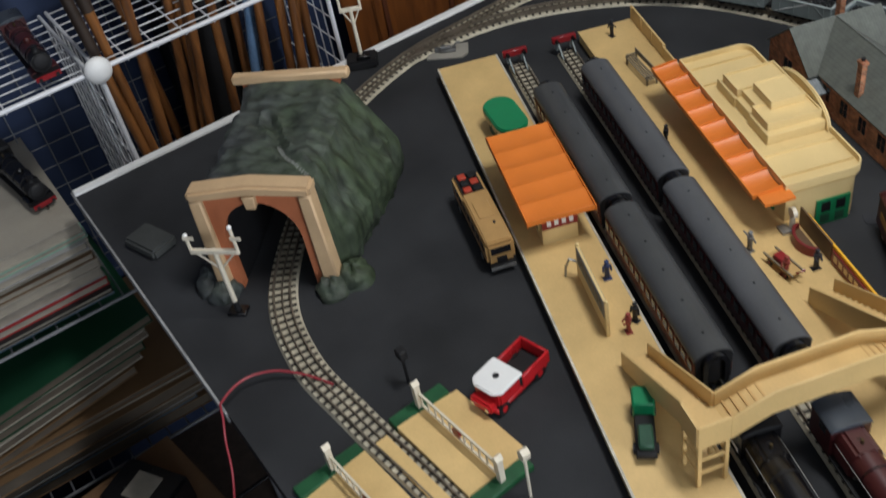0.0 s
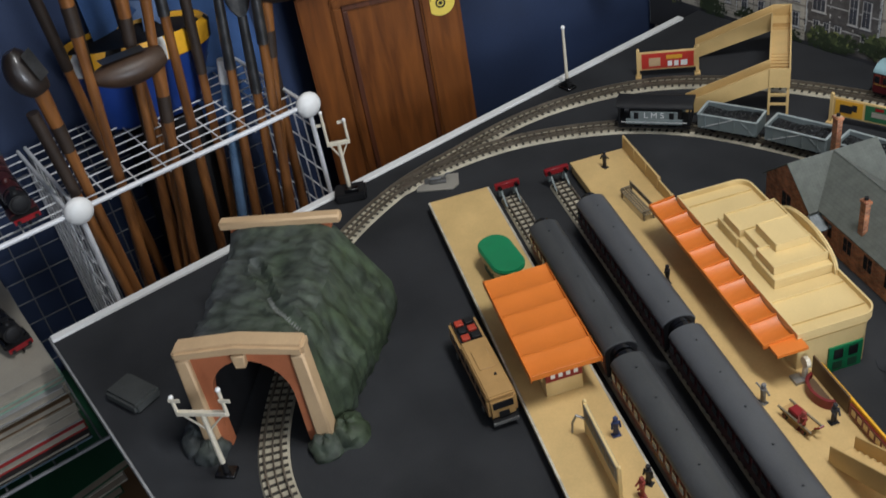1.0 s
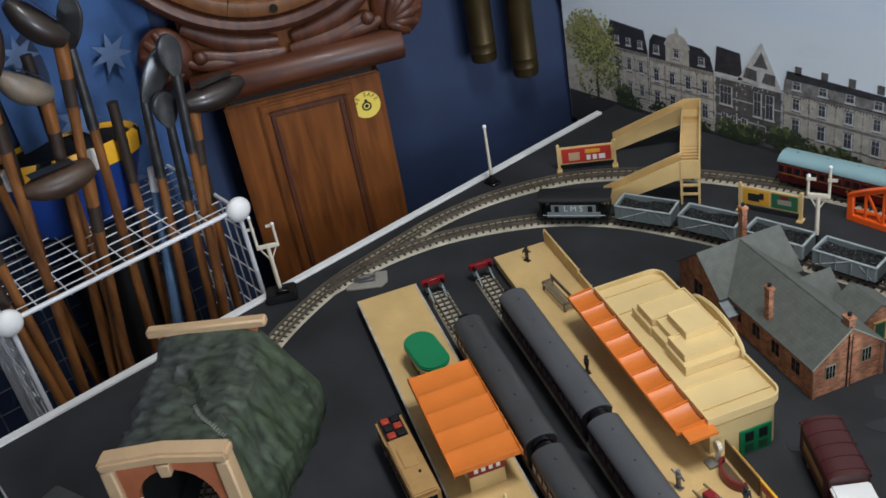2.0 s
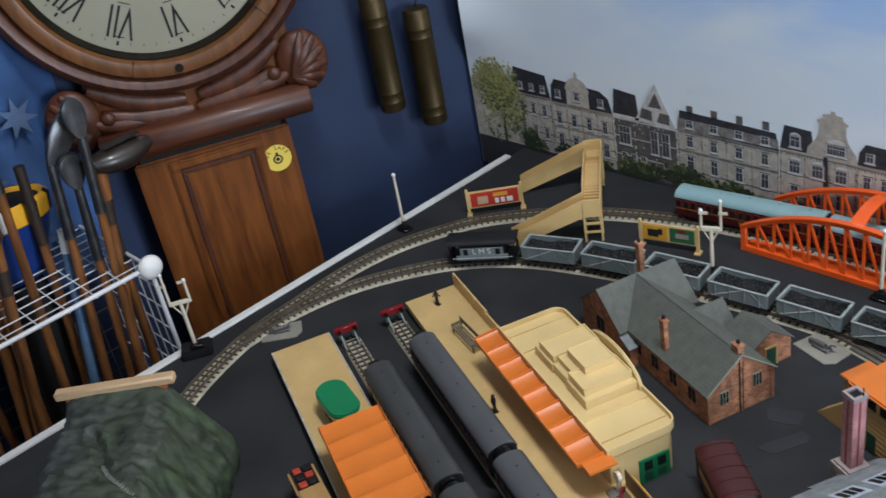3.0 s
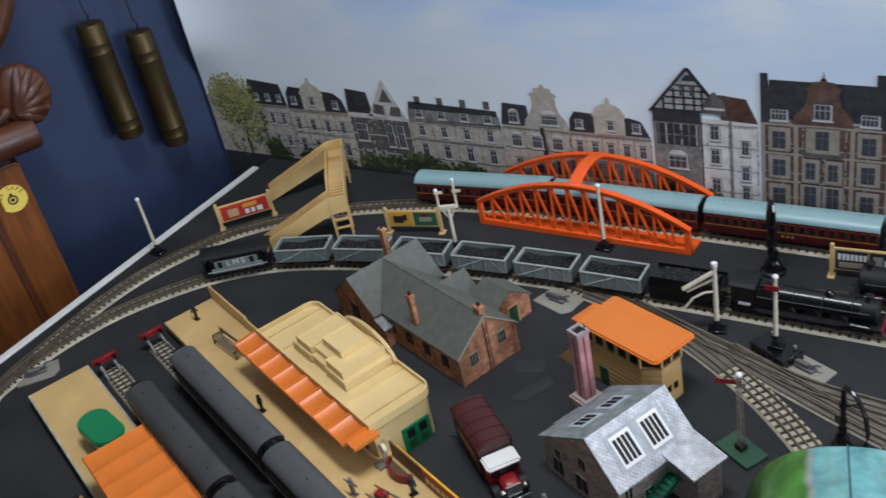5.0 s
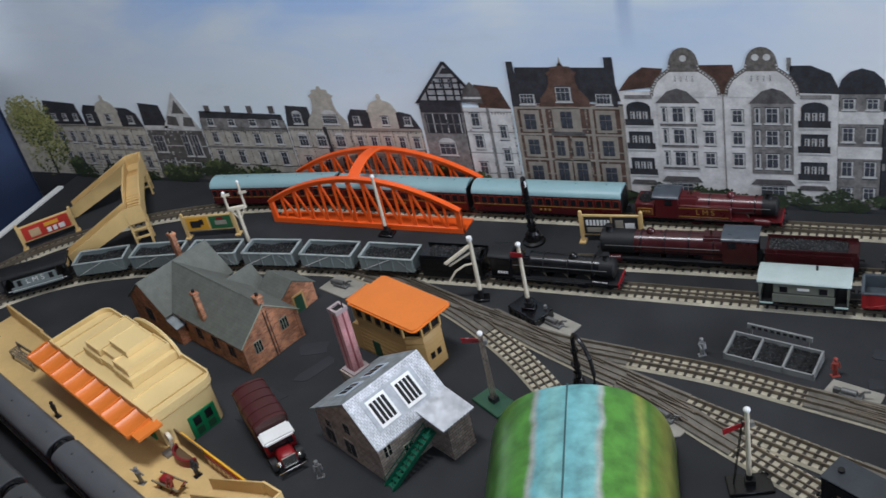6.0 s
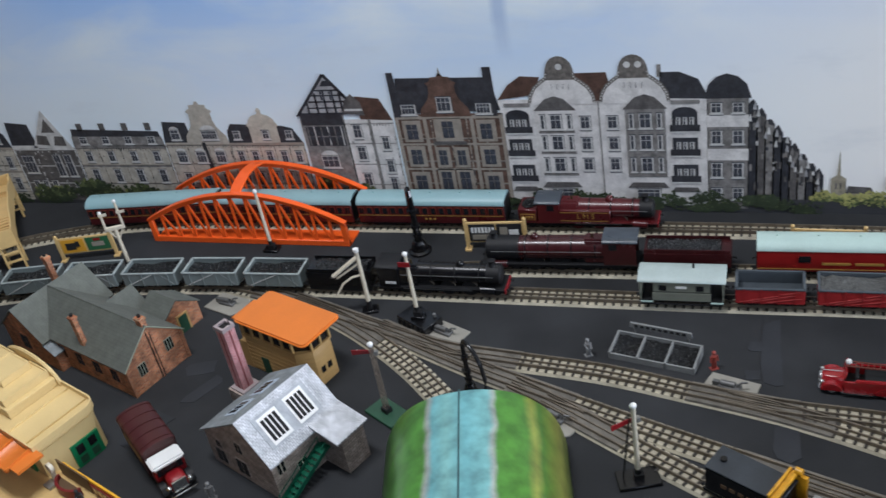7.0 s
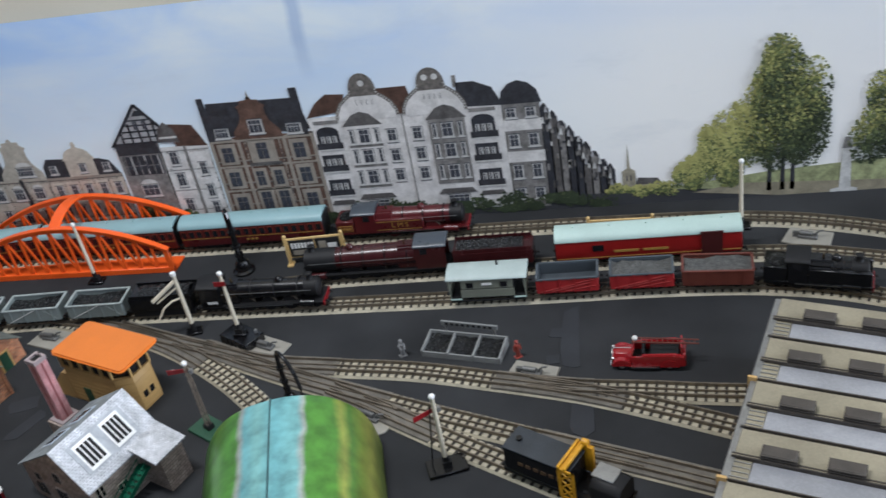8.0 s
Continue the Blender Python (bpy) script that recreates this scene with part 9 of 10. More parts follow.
def bracket_signal(m, H, label, span=0.034, left=True, dolls=2, tall=1.0):
    t = thing("bracket_signal", m, label, "signal", "signals of the layout")
    part("base", G().box(-0.010, 0.010, -0.007, 0.007, 0, 0.004), M_BLACK, t, bevel=0.0008)
    part("post_foot", G().cyl((0, 0, 0.004), (0, 0, 0.016), 0.0032, n=10), M_SOOT, t)
    part("post", G().cyl((0, 0, 0.004), (0, 0, H * (1.0 if dolls == 0 else 0.66)), 0.0029, 0.0024, n=10), M_IVORY, t)
    if dolls == 2:
        part("bracket", G().box(-span / 2, span / 2, -0.0022, 0.0022, H * 0.62, H * 0.62 + 0.005), M_IVORY, t, bevel=0.0005)
        for s in (-1, 1):
            part("brace", G().cyl((0, 0, H * 0.46), (s * span * 0.4, 0, H * 0.62), 0.0010, n=6), M_IVORY, t)
            d = part("doll_post", G().cyl((s * span / 2, 0, H * 0.62), (s * span / 2, 0, H * (0.62 + tall * (0.38 if s > 0 else 0.26))), 0.0018, n=8), M_IVORY, t)
            part("finial", G().sph((s * span / 2, 0, H * (0.62 + tall * (0.38 if s > 0 else 0.26))), 0.0026, n=10, k=6), M_WHITE, d)
            part("arm", G().box(s * span / 2 - 0.002, s * span / 2 + 0.009, -0.003, -0.0022, H * (0.62 + 0.22 * tall), H * (0.62 + 0.22 * tall) + 0.004), M_IVORY, t)
    else:
        e = -1 if left else 1
        part("bracket", G().cyl((0, 0, H * 0.92), (e * 0.034, 0, H * 0.66), 0.0026, n=8), M_IVORY, t, "slanting white arm")
        part("brace", G().tube([(0, 0, H * 0.62), (e * 0.012, 0, H * 0.60), (e * 0.024, 0, H * 0.52), (e * 0.034, 0, H * 0.36)], 0.0013, 6), M_IVORY, t)
        part("bracket", G().cyl((e * 0.002, 0, H * 0.80), (e * 0.030, 0, H * 0.62), 0.0013, n=6), M_IVORY, t)
        part("finial", G().cyl((0, 0, H), (0, 0, H + 0.004), 0.0034, n=10), M_WHITE, t)
    return t


bracket_signal(pose(-0.152, 0.240, 0, 0, 0, 25), 0.110, "white bracket signal with two short posts", span=0.024)
bracket_signal(pose(-0.303, -0.594, 0, 0, 0, 45), 0.128, "white bracket signal beside the tunnel portal", span=0.048, tall=0.66)
t = bracket_signal(pose(-0.616, -0.258, 0, 0, 0, 240), 0.126, "pale bracket signal on a black block by the clock", span=0.026)
part("base_block", G().box(-0.021, 0.020, -0.014, 0.016, 0.0, 0.0125), M_SOOT, t, "black base block", 0.0025, 2)
part("lever_box", G().box(-0.012, 0.006, 0.006, 0.014, 0.0125, 0.0185), M_BLACK, t, "black gear box", 0.001)
bracket_signal(pose(0.227, 0.178, 0, 0, 0, 18), 0.088, "white signal with slanting bracket arm", dolls=0)


def water_crane(m, H, label, reach=0.030, stout=1.0):
    t = thing("water_crane", m, label, "water crane", "water cranes")
    k = stout
    part("base", G().lathe([(0, 0), (0.010 * k, 0), (0.010 * k, 0.003), (0.0075 * k, 0.005), (0.0065 * k, 0.014), (0.0045 * k, 0.018), (0, 0.018)], n=14), M_BLACK, t)
    part("column", G().cyl((0, 0, 0.006), (0, 0, H), 0.0032 * k, 0.0024 * k, n=10), M_BLACK, t)
    part("swan_neck", G().tube([(0, 0, H - 0.002), (0.003, 0, H + 0.005), (0.010, 0, H + 0.006), (reach * 0.7, 0, H + 0.001), (reach, 0, H - 0.010)], 0.0023 * k), M_BLACK, t)
    part("hose", G().tube([(reach, 0, H - 0.010), (reach + 0.004, 0, H * 0.62), (reach + 0.002, 0, H * 0.40), (reach - 0.002, 0, H * 0.25)], 0.0022 * k), M_SOOT, t, "hanging leather hose")
    for z in (0.30, 0.45, 0.72):
        part("collar", G().cyl((0, 0, H * z), (0, 0, H * z + 0.004), 0.0042 * k, n=10), M_BLACK, t)
    part("stay", G().cyl((0, 0, H * 0.70), (reach * 0.75, 0, H), 0.0009 * k, n=6), M_BLACK, t)
    part("hand_wheel", G().cyl((-0.006, -0.001, H * 0.42), (-0.006, 0.001, H * 0.42), 0.0045, n=12), M_SOOT, t)


water_crane(pose(0.390, 0.045, 0, 0, 0, -40), 0.072, "black water crane with hanging hose by the tunnel")
water_crane(pose(0.252, 0.305, 0, 0, 0, 120), 0.084, "stout black water crane behind the goods engine", 0.016, 1.5)


# ---- hoardings ----
def hoarding(m, w, h, panels, label, cream=M_CREAM):
    t = thing("hoarding", m, label, "hoarding", "advertising hoardings")
    for s in (-1, 1):
        part("post", G().box(s * w / 2 - 0.002, s * w / 2 + 0.002, -0.002, 0.002, 0, h + 0.012), cream, t)
        part("foot", G().box(s * w / 2 - 0.004, s * w / 2 + 0.004, -0.006, 0.006, 0, 0.002), cream, t)
        part("knob", G().sph((s * w / 2, 0, h + 0.0125), 0.0024, n=8, k=5), cream, t)
    part("frame", G().box(-w / 2, w / 2, -0.0012, 0.0012, 0.011, h + 0.009), cream, t, bevel=0.0004)
    for x0, x1, material, lab, marks in panels:
        p = part("poster", G().box(x0, x1, -0.0018, -0.0012, 0.0135, h + 0.0065), material, t, lab)
        for a, b, c, d, mm in marks:
            part("mark", G().box(a, b, -0.0022, -0.0018, c, d), mm, p)
    return t


M_POSTR = mat("poster_red", (0.48, 0.035, 0.022), 0.5)
M_POSTY, M_POSTG, M_POSTB = mat("poster_yellow", (0.70, 0.36, 0.03), 0.5), mat("poster_green", (0.03, 0.12, 0.05), 0.5), mat("poster_black", (0.02, 0.02, 0.022), 0.5)
hoarding(pose(-0.521, 0.224, 0, 0, 0, 46.5), 0.082, 0.030, [(-0.036, 0.036, M_POSTR, "red poster with pale motif", [(-0.026, -0.010, 0.017, 0.030, M_COPING), (0.000, 0.006, 0.016, 0.024, M_WHITE), (0.009, 0.015, 0.016, 0.024, M_WHITE), (0.018, 0.027, 0.016, 0.024, M_WHITE), (-0.002, 0.020, 0.027, 0.033, M_POSTY)])], "cream hoarding with red advertising poster")
hoarding(pose(-0.236, 0.266, 0, 0, 0, 14), 0.080, 0.028, [(-0.035, -0.001, M_POSTY, "yellow poster with dark animal motif", [(-0.029, -0.014, 0.018, 0.029, M_POSTB), (-0.014, -0.008, 0.022, 0.031, M_POSTB)]), (0.002, 0.036, M_POSTG, "dark green poster with pale motif", [(0.010, 0.028, 0.020, 0.027, M_PAGES), (0.014, 0.024, 0.029, 0.033, M_RED)])], "cream hoarding with two advertising posters")
hoarding(pose(0.354, 0.316, 0, 0, 0, 4), 0.076, 0.032, [(-0.034, 0.000, M_POSTB, "dark poster with white lettering", [(-0.031 + k * 0.0045, -0.028 + k * 0.0045, 0.026, 0.034, M_WHITE) for k in range(7)] + [(-0.030, -0.004, 0.016, 0.023, M_PAGES)]), (0.002, 0.034, M_POSTB, "black and white poster", [(0.006, 0.016, 0.018, 0.034, M_PAGES), (0.018, 0.030, 0.022, 0.030, M_WHITE)])], "cream hoarding with black and white posters")
hoarding(pose(0.748, 0.322, 0, 0, 0, -1), 0.078, 0.026, [(0.014, 0.034, M_TAN, "small brown poster", [])], "cream hoarding seen beside the mail coach")


# ---- yard things ----
def coal_bins():
    t = thing("coal_bins", pose(0.573, 0.1255, 0, 0, 0, -11.5), "grey three-bay coal bins filled with coal", "coal bins")
    w, d = 0.0455, 0.0165
    part("back_wall", G().box(-w, w, d - 0.002, d, 0, 0.013), M_LEADP, t)
    part("front_wall", G().box(-w, w, -d, -d + 0.002, 0, 0.007), M_LEADP, t)
    for k in range(4):
        x = -w + (2 * w) * k / 3
        part("bay_wall", G().prism([(-d, 0), (d, 0), (d, 0.013), (-d, 0.0085)], "x", x - 0.0011, x + 0.0011), M_LEADP, t)
    for k in range(3):
        x0 = -w + 2 * w * k / 3 + 0.001
        rows = [[(x0 + (2 * w / 3 - 0.002) * i / 8, -d + 0.002 + (2 * d - 0.004) * j / 8, 0.004 + 0.004 * j / 8 + 0.003 * abs(noise.noise((i * 0.8 + 9 * k, j * 0.8, 2)))) for j in range(9)] for i in range(9)]
        part("coal", G().loft(rows, closed=False), M_COAL, t, "heap of black coal")
    s = thing("name_board", pose(0.576, 0.152, 0, 0, 0, -12), "long white name board on short posts", "name board")
    part("board", G().box(-0.034, 0.034, -0.0012, 0.0012, 0.012, 0.018), M_LEADP, s)
    for x in (-0.03, 0.03):
        part("post", G().box(x - 0.001, x + 0.001, -0.001, 0.001, 0, 0.012), M_LEAD, s)
    for k in range(9):
        part("mark", G().box(-0.029 + k * 0.0066, -0.0250 + k * 0.0066, -0.0016, -0.0012, 0.0135, 0.0165), M_SOOT, s)


M_LEADP = mat("grey_casting", (0.21, 0.215, 0.21), 0.6, var=0.15, scale=60)
coal_bins()


def point_motor(m, label="pale point motor plate with dark lever gear"):
    t = thing("point_motor", m, label, "point motor", "point motors")
    part("plate", G().prism([(-0.027, -0.015), (0.020, -0.020), (0.028, -0.010), (0.028, 0.016), (-0.022, 0.018)], "z", 0, 0.0022), M_TINP, t, bevel=0.0006)
    part("frame", G().box(-0.010, 0.012, -0.005, 0.005, 0.0022, 0.006), M_LEADD, t, bevel=0.0006)
    part("coil", G().cyl((-0.008, 0, 0.0075), (0.006, 0, 0.0075), 0.0032, n=12), M_LEADD, t)
    part("lever", G().tube([(0.008, 0, 0.006), (0.013, 0.001, 0.012), (0.018, 0.003, 0.012)], 0.0012), M_LEADD, t)
    part("crank", G().box(-0.016, -0.009, -0.002, 0.002, 0.0022, 0.0085), M_LEADD, t)


M_TINP = mat("pale_plate", (0.29, 0.275, 0.235), 0.6, var=0.15, scale=40)
M_LEADD = mat("dull_zinc", (0.16, 0.16, 0.155), 0.5, 0.5, var=0.25, scale=80)
for x, y, a in ((0.030, 0.176, -12), (0.330, 0.143, -22), (0.650, 0.082, -14), (0.484, 0.020, -28), (-0.552, -0.165, 55), (0.965, 0.308, -18)):
    point_motor(pose(x, y, 0, 0, 0, a))


def figurine(m, colour, label, pose_kind=0):
    """A small painted model figure, one plain mesh."""
    g = G()
    g.box(-0.0042, 0.0042, -0.003, 0.003, 0, 0.0008)
    for s in (-1, 1):
        g.cyl((s * 0.0013, 0, 0.0008), (s * 0.0009, 0, 0.0100), 0.0014, 0.0016, n=8)
    g.cyl((0, 0, 0.0096), (0, 0, 0.0172), 0.0024, 0.0030, n=10)
    g.sph((0, 0, 0.0206), 0.0021, n=10, k=6)
    g.cyl((0, 0, 0.0216), (0, 0, 0.0230), 0.0024, 0.0016, n=10)
    if pose_kind == 0:
        for s in (-1, 1):
            g.cyl((s * 0.0034, 0, 0.0168), (s * 0.0040, -0.001, 0.0100), 0.0010, n=6)
    elif pose_kind == 1:
        g.cyl((0.0030, 0, 0.0165), (0.0090, -0.001, 0.0172), 0.0010, n=6)
        g.cyl((-0.0034, 0, 0.0168), (-0.0050, -0.002, 0.0110), 0.0010, n=6)
    else:
        for s in (-1, 1):
            g.cyl((s * 0.0034, 0, 0.0168), (s * 0.0020, -0.005, 0.0120), 0.0010, n=6)
    return solo("model_figure", g, colour, label, "model figure", m, "model figures")


M_FIGD, M_FIGB, M_FIGR, M_FIGG = mat("figure_dark", (0.018, 0.018, 0.022), 0.5, var=0.4, scale=200), mat("figure_blue", (0.04, 0.06, 0.16), 0.5, var=0.4, scale=200), mat("figure_red", (0.30, 0.05, 0.035), 0.5, var=0.5, scale=200), mat("figure_grey", (0.24, 0.24, 0.24), 0.5, 0.2, var=0.4, scale=200)
for s, w, c, lab, kd, a in ((-0.365, -0.160, M_FIGD, "dark-coated model porter on the platform", 1, 20), (-0.130, -0.186, M_FIGD, "black-coated model figure on the platform edge", 0, 0), (0.058, -0.182, M_FIGG, "grey-coated model porter pointing", 1, 200),
                            (0.044, -0.316, M_FIGB, "blue-coated model figure by the island sign", 0, 90), (0.104, -0.312, M_FIGD, "dark model figure on the island platform", 0, 40), (0.114, -0.322, M_FIGR, "red model figure on the island platform", 2, 0),
                            (0.102, -0.140, M_FIGD, "dark model figure by the luggage trolley", 2, 90), (0.100, -0.168, M_FIGR, "red model figure bending over the trolley", 2, 30)):
    figurine(pf(s, w, 0.015, a), c, lab, kd)
for x, y, c, lab, kd in ((0.502, 0.121, M_FIGG, "bare grey model workman standing by the bins", 2), (0.634, 0.112, M_FIGR, "red painted model workman by the bins", 0), (0.166, -0.128, M_FIGG, "grey model figure beside the lorry", 0)):
    figurine(pose(x, y, 0, 0, 0, 30), c, lab, kd)


def wheels_of(t, xs, y, r, w=0.004, hub=M_LEAD):
    for x in xs:
        for s in (-1, 1):
            ty = part("wheel", G().cyl((x, s * y - w / 2, r), (x, s * y + w / 2, r), r, n=18), M_SOOT, t, "black tyre")
            part("hub", G().cyl((x, s * y - w / 2 - 0.0004, r), (x, s * y + w / 2 + 0.0004, r), r * 0.5, n=12), hub, ty)


def lorry():
    t = thing("delivery_lorry", pose(0.090, -0.094, 0, 0, 0, -38), "maroon delivery lorry with white cab roof", "lorry")
    part("van_body", G().box(-0.055, 0.018, -0.0185, 0.0185, 0.010, 0.042), M_MAROOND, t, bevel=0.001)
    rp = [(0.0192, 0.0405)] + [(0.0192 * math.cos(a), 0.0415 + 0.0065 * math.sin(a)) for a in np.linspace(0.1, math.pi - 0.1, 11)] + [(-0.0192, 0.0405)]
    rf = part("van_roof", G().prism(rp, "x", -0.056, 0.019), M_MAROOND, t, "ribbed dark maroon roof", 0.0005)
    for k in range(5):
        part("roof_rib", G().prism([(y * 1.01, z + 0.0006) for y, z in rp], "x", -0.052 + k * 0.016, -0.0508 + k * 0.016), M_MAROOND, rf)
    for s in (-1, 1):
        part("side_lettering", G().box(-0.044, 0.006, s * 0.0186 - 0.0004, s * 0.0186 + 0.0004, 0.022, 0.030), M_GOLD, t, "gold lettering band")
    part("cab", G().box(0.019, 0.036, -0.0165, 0.0165, 0.010, 0.031), M_RED, t, bevel=0.0015)
    part("cab_roof", G().box(0.018, 0.040, -0.0175, 0.0175, 0.031, 0.0365), M_WHITE, t, "white cab roof", 0.002, 2)
    part("windscreen", G().box(0.0358, 0.0372, -0.0135, 0.0135, 0.0215, 0.0305), M_GLASS, t)
    part("bonnet", G().prism([(-0.0095, 0.010), (-0.0095, 0.020), (-0.006, 0.0235), (0.006, 0.0235), (0.0095, 0.020), (0.0095, 0.010)], "x", 0.037, 0.0545), M_RED, t, "red bonnet", 0.001)
    part("radiator", G().box(0.0545, 0.0565, -0.0075, 0.0075, 0.009, 0.0225), M_CHROME, t, "bright radiator")
    for s in (-1, 1):
        part("headlamp", G().sph((0.056, s * 0.0115, 0.0185), 0.0030, n=12, k=6), M_CHROME, t)
        part("mudguard", G().prism([(0.0415 + 0.0095 * math.cos(a), 0.0075 + 0.0090 * math.sin(a)) for a in np.linspace(0, math.pi, 9)], "y", s * 0.0145 - 0.0035, s * 0.0145 + 0.0035), M_SOOT, t)
    part("bumper", G().box(0.0585, 0.0600, -0.0155, 0.0155, 0.0065, 0.0090), M_CHROME, t, bevel=0.0005)
    part("chassis", G().box(-0.055, 0.056, -0.010, 0.010, 0.006, 0.010), M_SOOT, t)
    wheels_of(t, (-0.036, 0.042), 0.0145, 0.0072)


lorry()


def fire_engine():
    t = thing("fire_engine", pose(0.772, 0.097, 0, 0, 0, 177), "glossy red fire engine with open body and long ladder", "fire engine")
    low = [(-0.040, 0.006), (-0.041, 0.012), (-0.038, 0.0190), (-0.030, 0.0215), (0.004, 0.0205), (0.006, 0.006)]
    for s in (-1, 1):
        part("body_side", G().prism(low, "y", s * 0.0128 - 0.0022, s * 0.0128 + 0.0022), M_FIRE, t, bevel=0.0009, seg=2)
        part("running_board", G().box(-0.012, 0.016, s * 0.0150 - 0.0016, s * 0.0150 + 0.0016, 0.0052, 0.0066), M_CHROME, t, "bright running board")
        part("mudguard", G().prism([(0.025 + 0.0105 * math.cos(a), 0.0055 + 0.0095 * math.sin(a)) for a in np.linspace(0, math.pi, 11)], "y", s * 0.0118 - 0.0032, s * 0.0118 + 0.0032), M_FIRE, t, bevel=0.0008)
        part("rear_arch", G().prism([(-0.024 + 0.0100 * math.cos(a), 0.0055 + 0.0090 * math.sin(a)) for a in np.linspace(0, math.pi, 11)], "y", s * 0.0140 - 0.0014, s * 0.0140 + 0.0014), M_FIRE, t)
        part("headlamp", G().sph((0.0345, s * 0.0095, 0.0125), 0.0026, n=10, k=6), M_CHROME, t)
        part("cab_door", G().box(0.000, 0.0145, s * 0.0132 - 0.0012, s * 0.0132 + 0.0012, 0.006, 0.0185), M_FIRE, t, bevel=0.0006)
        part("ladder_rail", G().cyl((0.014, s * 0.0036, 0.0300), (-0.054, s * 0.0030, 0.0275), 0.0009, n=6), M_BROWNL, t, "red-brown ladder rail")
    part("tail", G().prism([(-0.0112, 0.006), (0.0112, 0.006), (0.0112, 0.0185), (0.0090, 0.0205), (-0.0090, 0.0205), (-0.0112, 0.0185)], "x", -0.0405, -0.0365), M_FIRE, t, bevel=0.0008)
    part("floor", G().box(-0.038, 0.018, -0.0110, 0.0110, 0.006, 0.0085), M_SOOT, t)
    part("hose_bed", G().box(-0.034, -0.004, -0.0085, 0.0085, 0.0085, 0.0180), M_SOOT, t, "dark open bed", 0.0008)
    part("seat", G().box(0.001, 0.0045, -0.0100, 0.0100, 0.0085, 0.0215), M_SOOT, t, "dark bench seat", 0.0008)
    part("windscreen", G().prism([(0.0142, 0.0185), (0.0152, 0.0185), (0.0128, 0.0265), (0.0118, 0.0265)], "y", -0.0125, 0.0125), M_FIRE, t, "red windscreen frame")
    bn = [(-0.0098, 0.0065), (-0.0098, 0.0135), (-0.0070, 0.0178), (0.0, 0.0192), (0.0070, 0.0178), (0.0098, 0.0135), (0.0098, 0.0065)]
    part("bonnet", G().loft([[(x, y * f, 0.0065 + (z - 0.0065) * g) for y, z in bn] for x, f, g in ((0.0145, 1.18, 1.02), (0.022, 1.0, 1.0), (0.031, 0.86, 0.94), (0.0345, 0.74, 0.84))]), M_FIRE, t, bevel=0.0006)
    part("bonnet_trim", G().box(0.016, 0.034, -0.0005, 0.0005, 0.0180, 0.0196), M_CHROME, t, "bright bonnet strip")
    part("grille", G().prism([(-0.0068, 0.0065), (0.0068, 0.0065), (0.0064, 0.0140), (0.0030, 0.0168), (-0.0030, 0.0168), (-0.0064, 0.0140)], "x", 0.0345, 0.0358), M_CHROME, t, "bright radiator grille", 0.0004)
    part("bumper", G().box(0.0358, 0.0372, -0.0130, 0.0130, 0.0048, 0.0070), M_CHROME, t, "bright bumper", 0.0004)
    for k in range(12):
        part("rung", G().box(-0.050 + k * 0.0054, -0.0492 + k * 0.0054, -0.0034, 0.0034, 0.0274 + 0.00020 * k, 0.0282 + 0.00020 * k), M_BROWNL, t)
    part("gantry", G().box(-0.037, -0.0355, -0.0100, 0.0100, 0.0195, 0.0280), M_FIRE, t)
    # plain white ball standing in for a white-headed crew figure
    part("bell", G().sph((0.011, 0.0, 0.0325), 0.0030, n=12, k=6), M_WHITE, t, "small plain white ball above the cab")
    wheels_of(t, (-0.024, 0.025), 0.0120, 0.0062)


M_FIRE = mat("fire_engine_red", (0.30, 0.010, 0.013), 0.25, var=0.12, scale=60, bump=0.04, coat=0.3)
M_BROWNL = mat("red_brown_ladder", (0.13, 0.028, 0.016), 0.5, var=0.2, scale=60)
fire_engine()


M_LIDB = mat("worn_blue_black", (0.030, 0.036, 0.044), 0.45, var=0.35, scale=40, bump=0.1)


M_CRANEY = mat("worn_crane_yellow", (0.66, 0.33, 0.012), 0.4, var=0.3, scale=120)


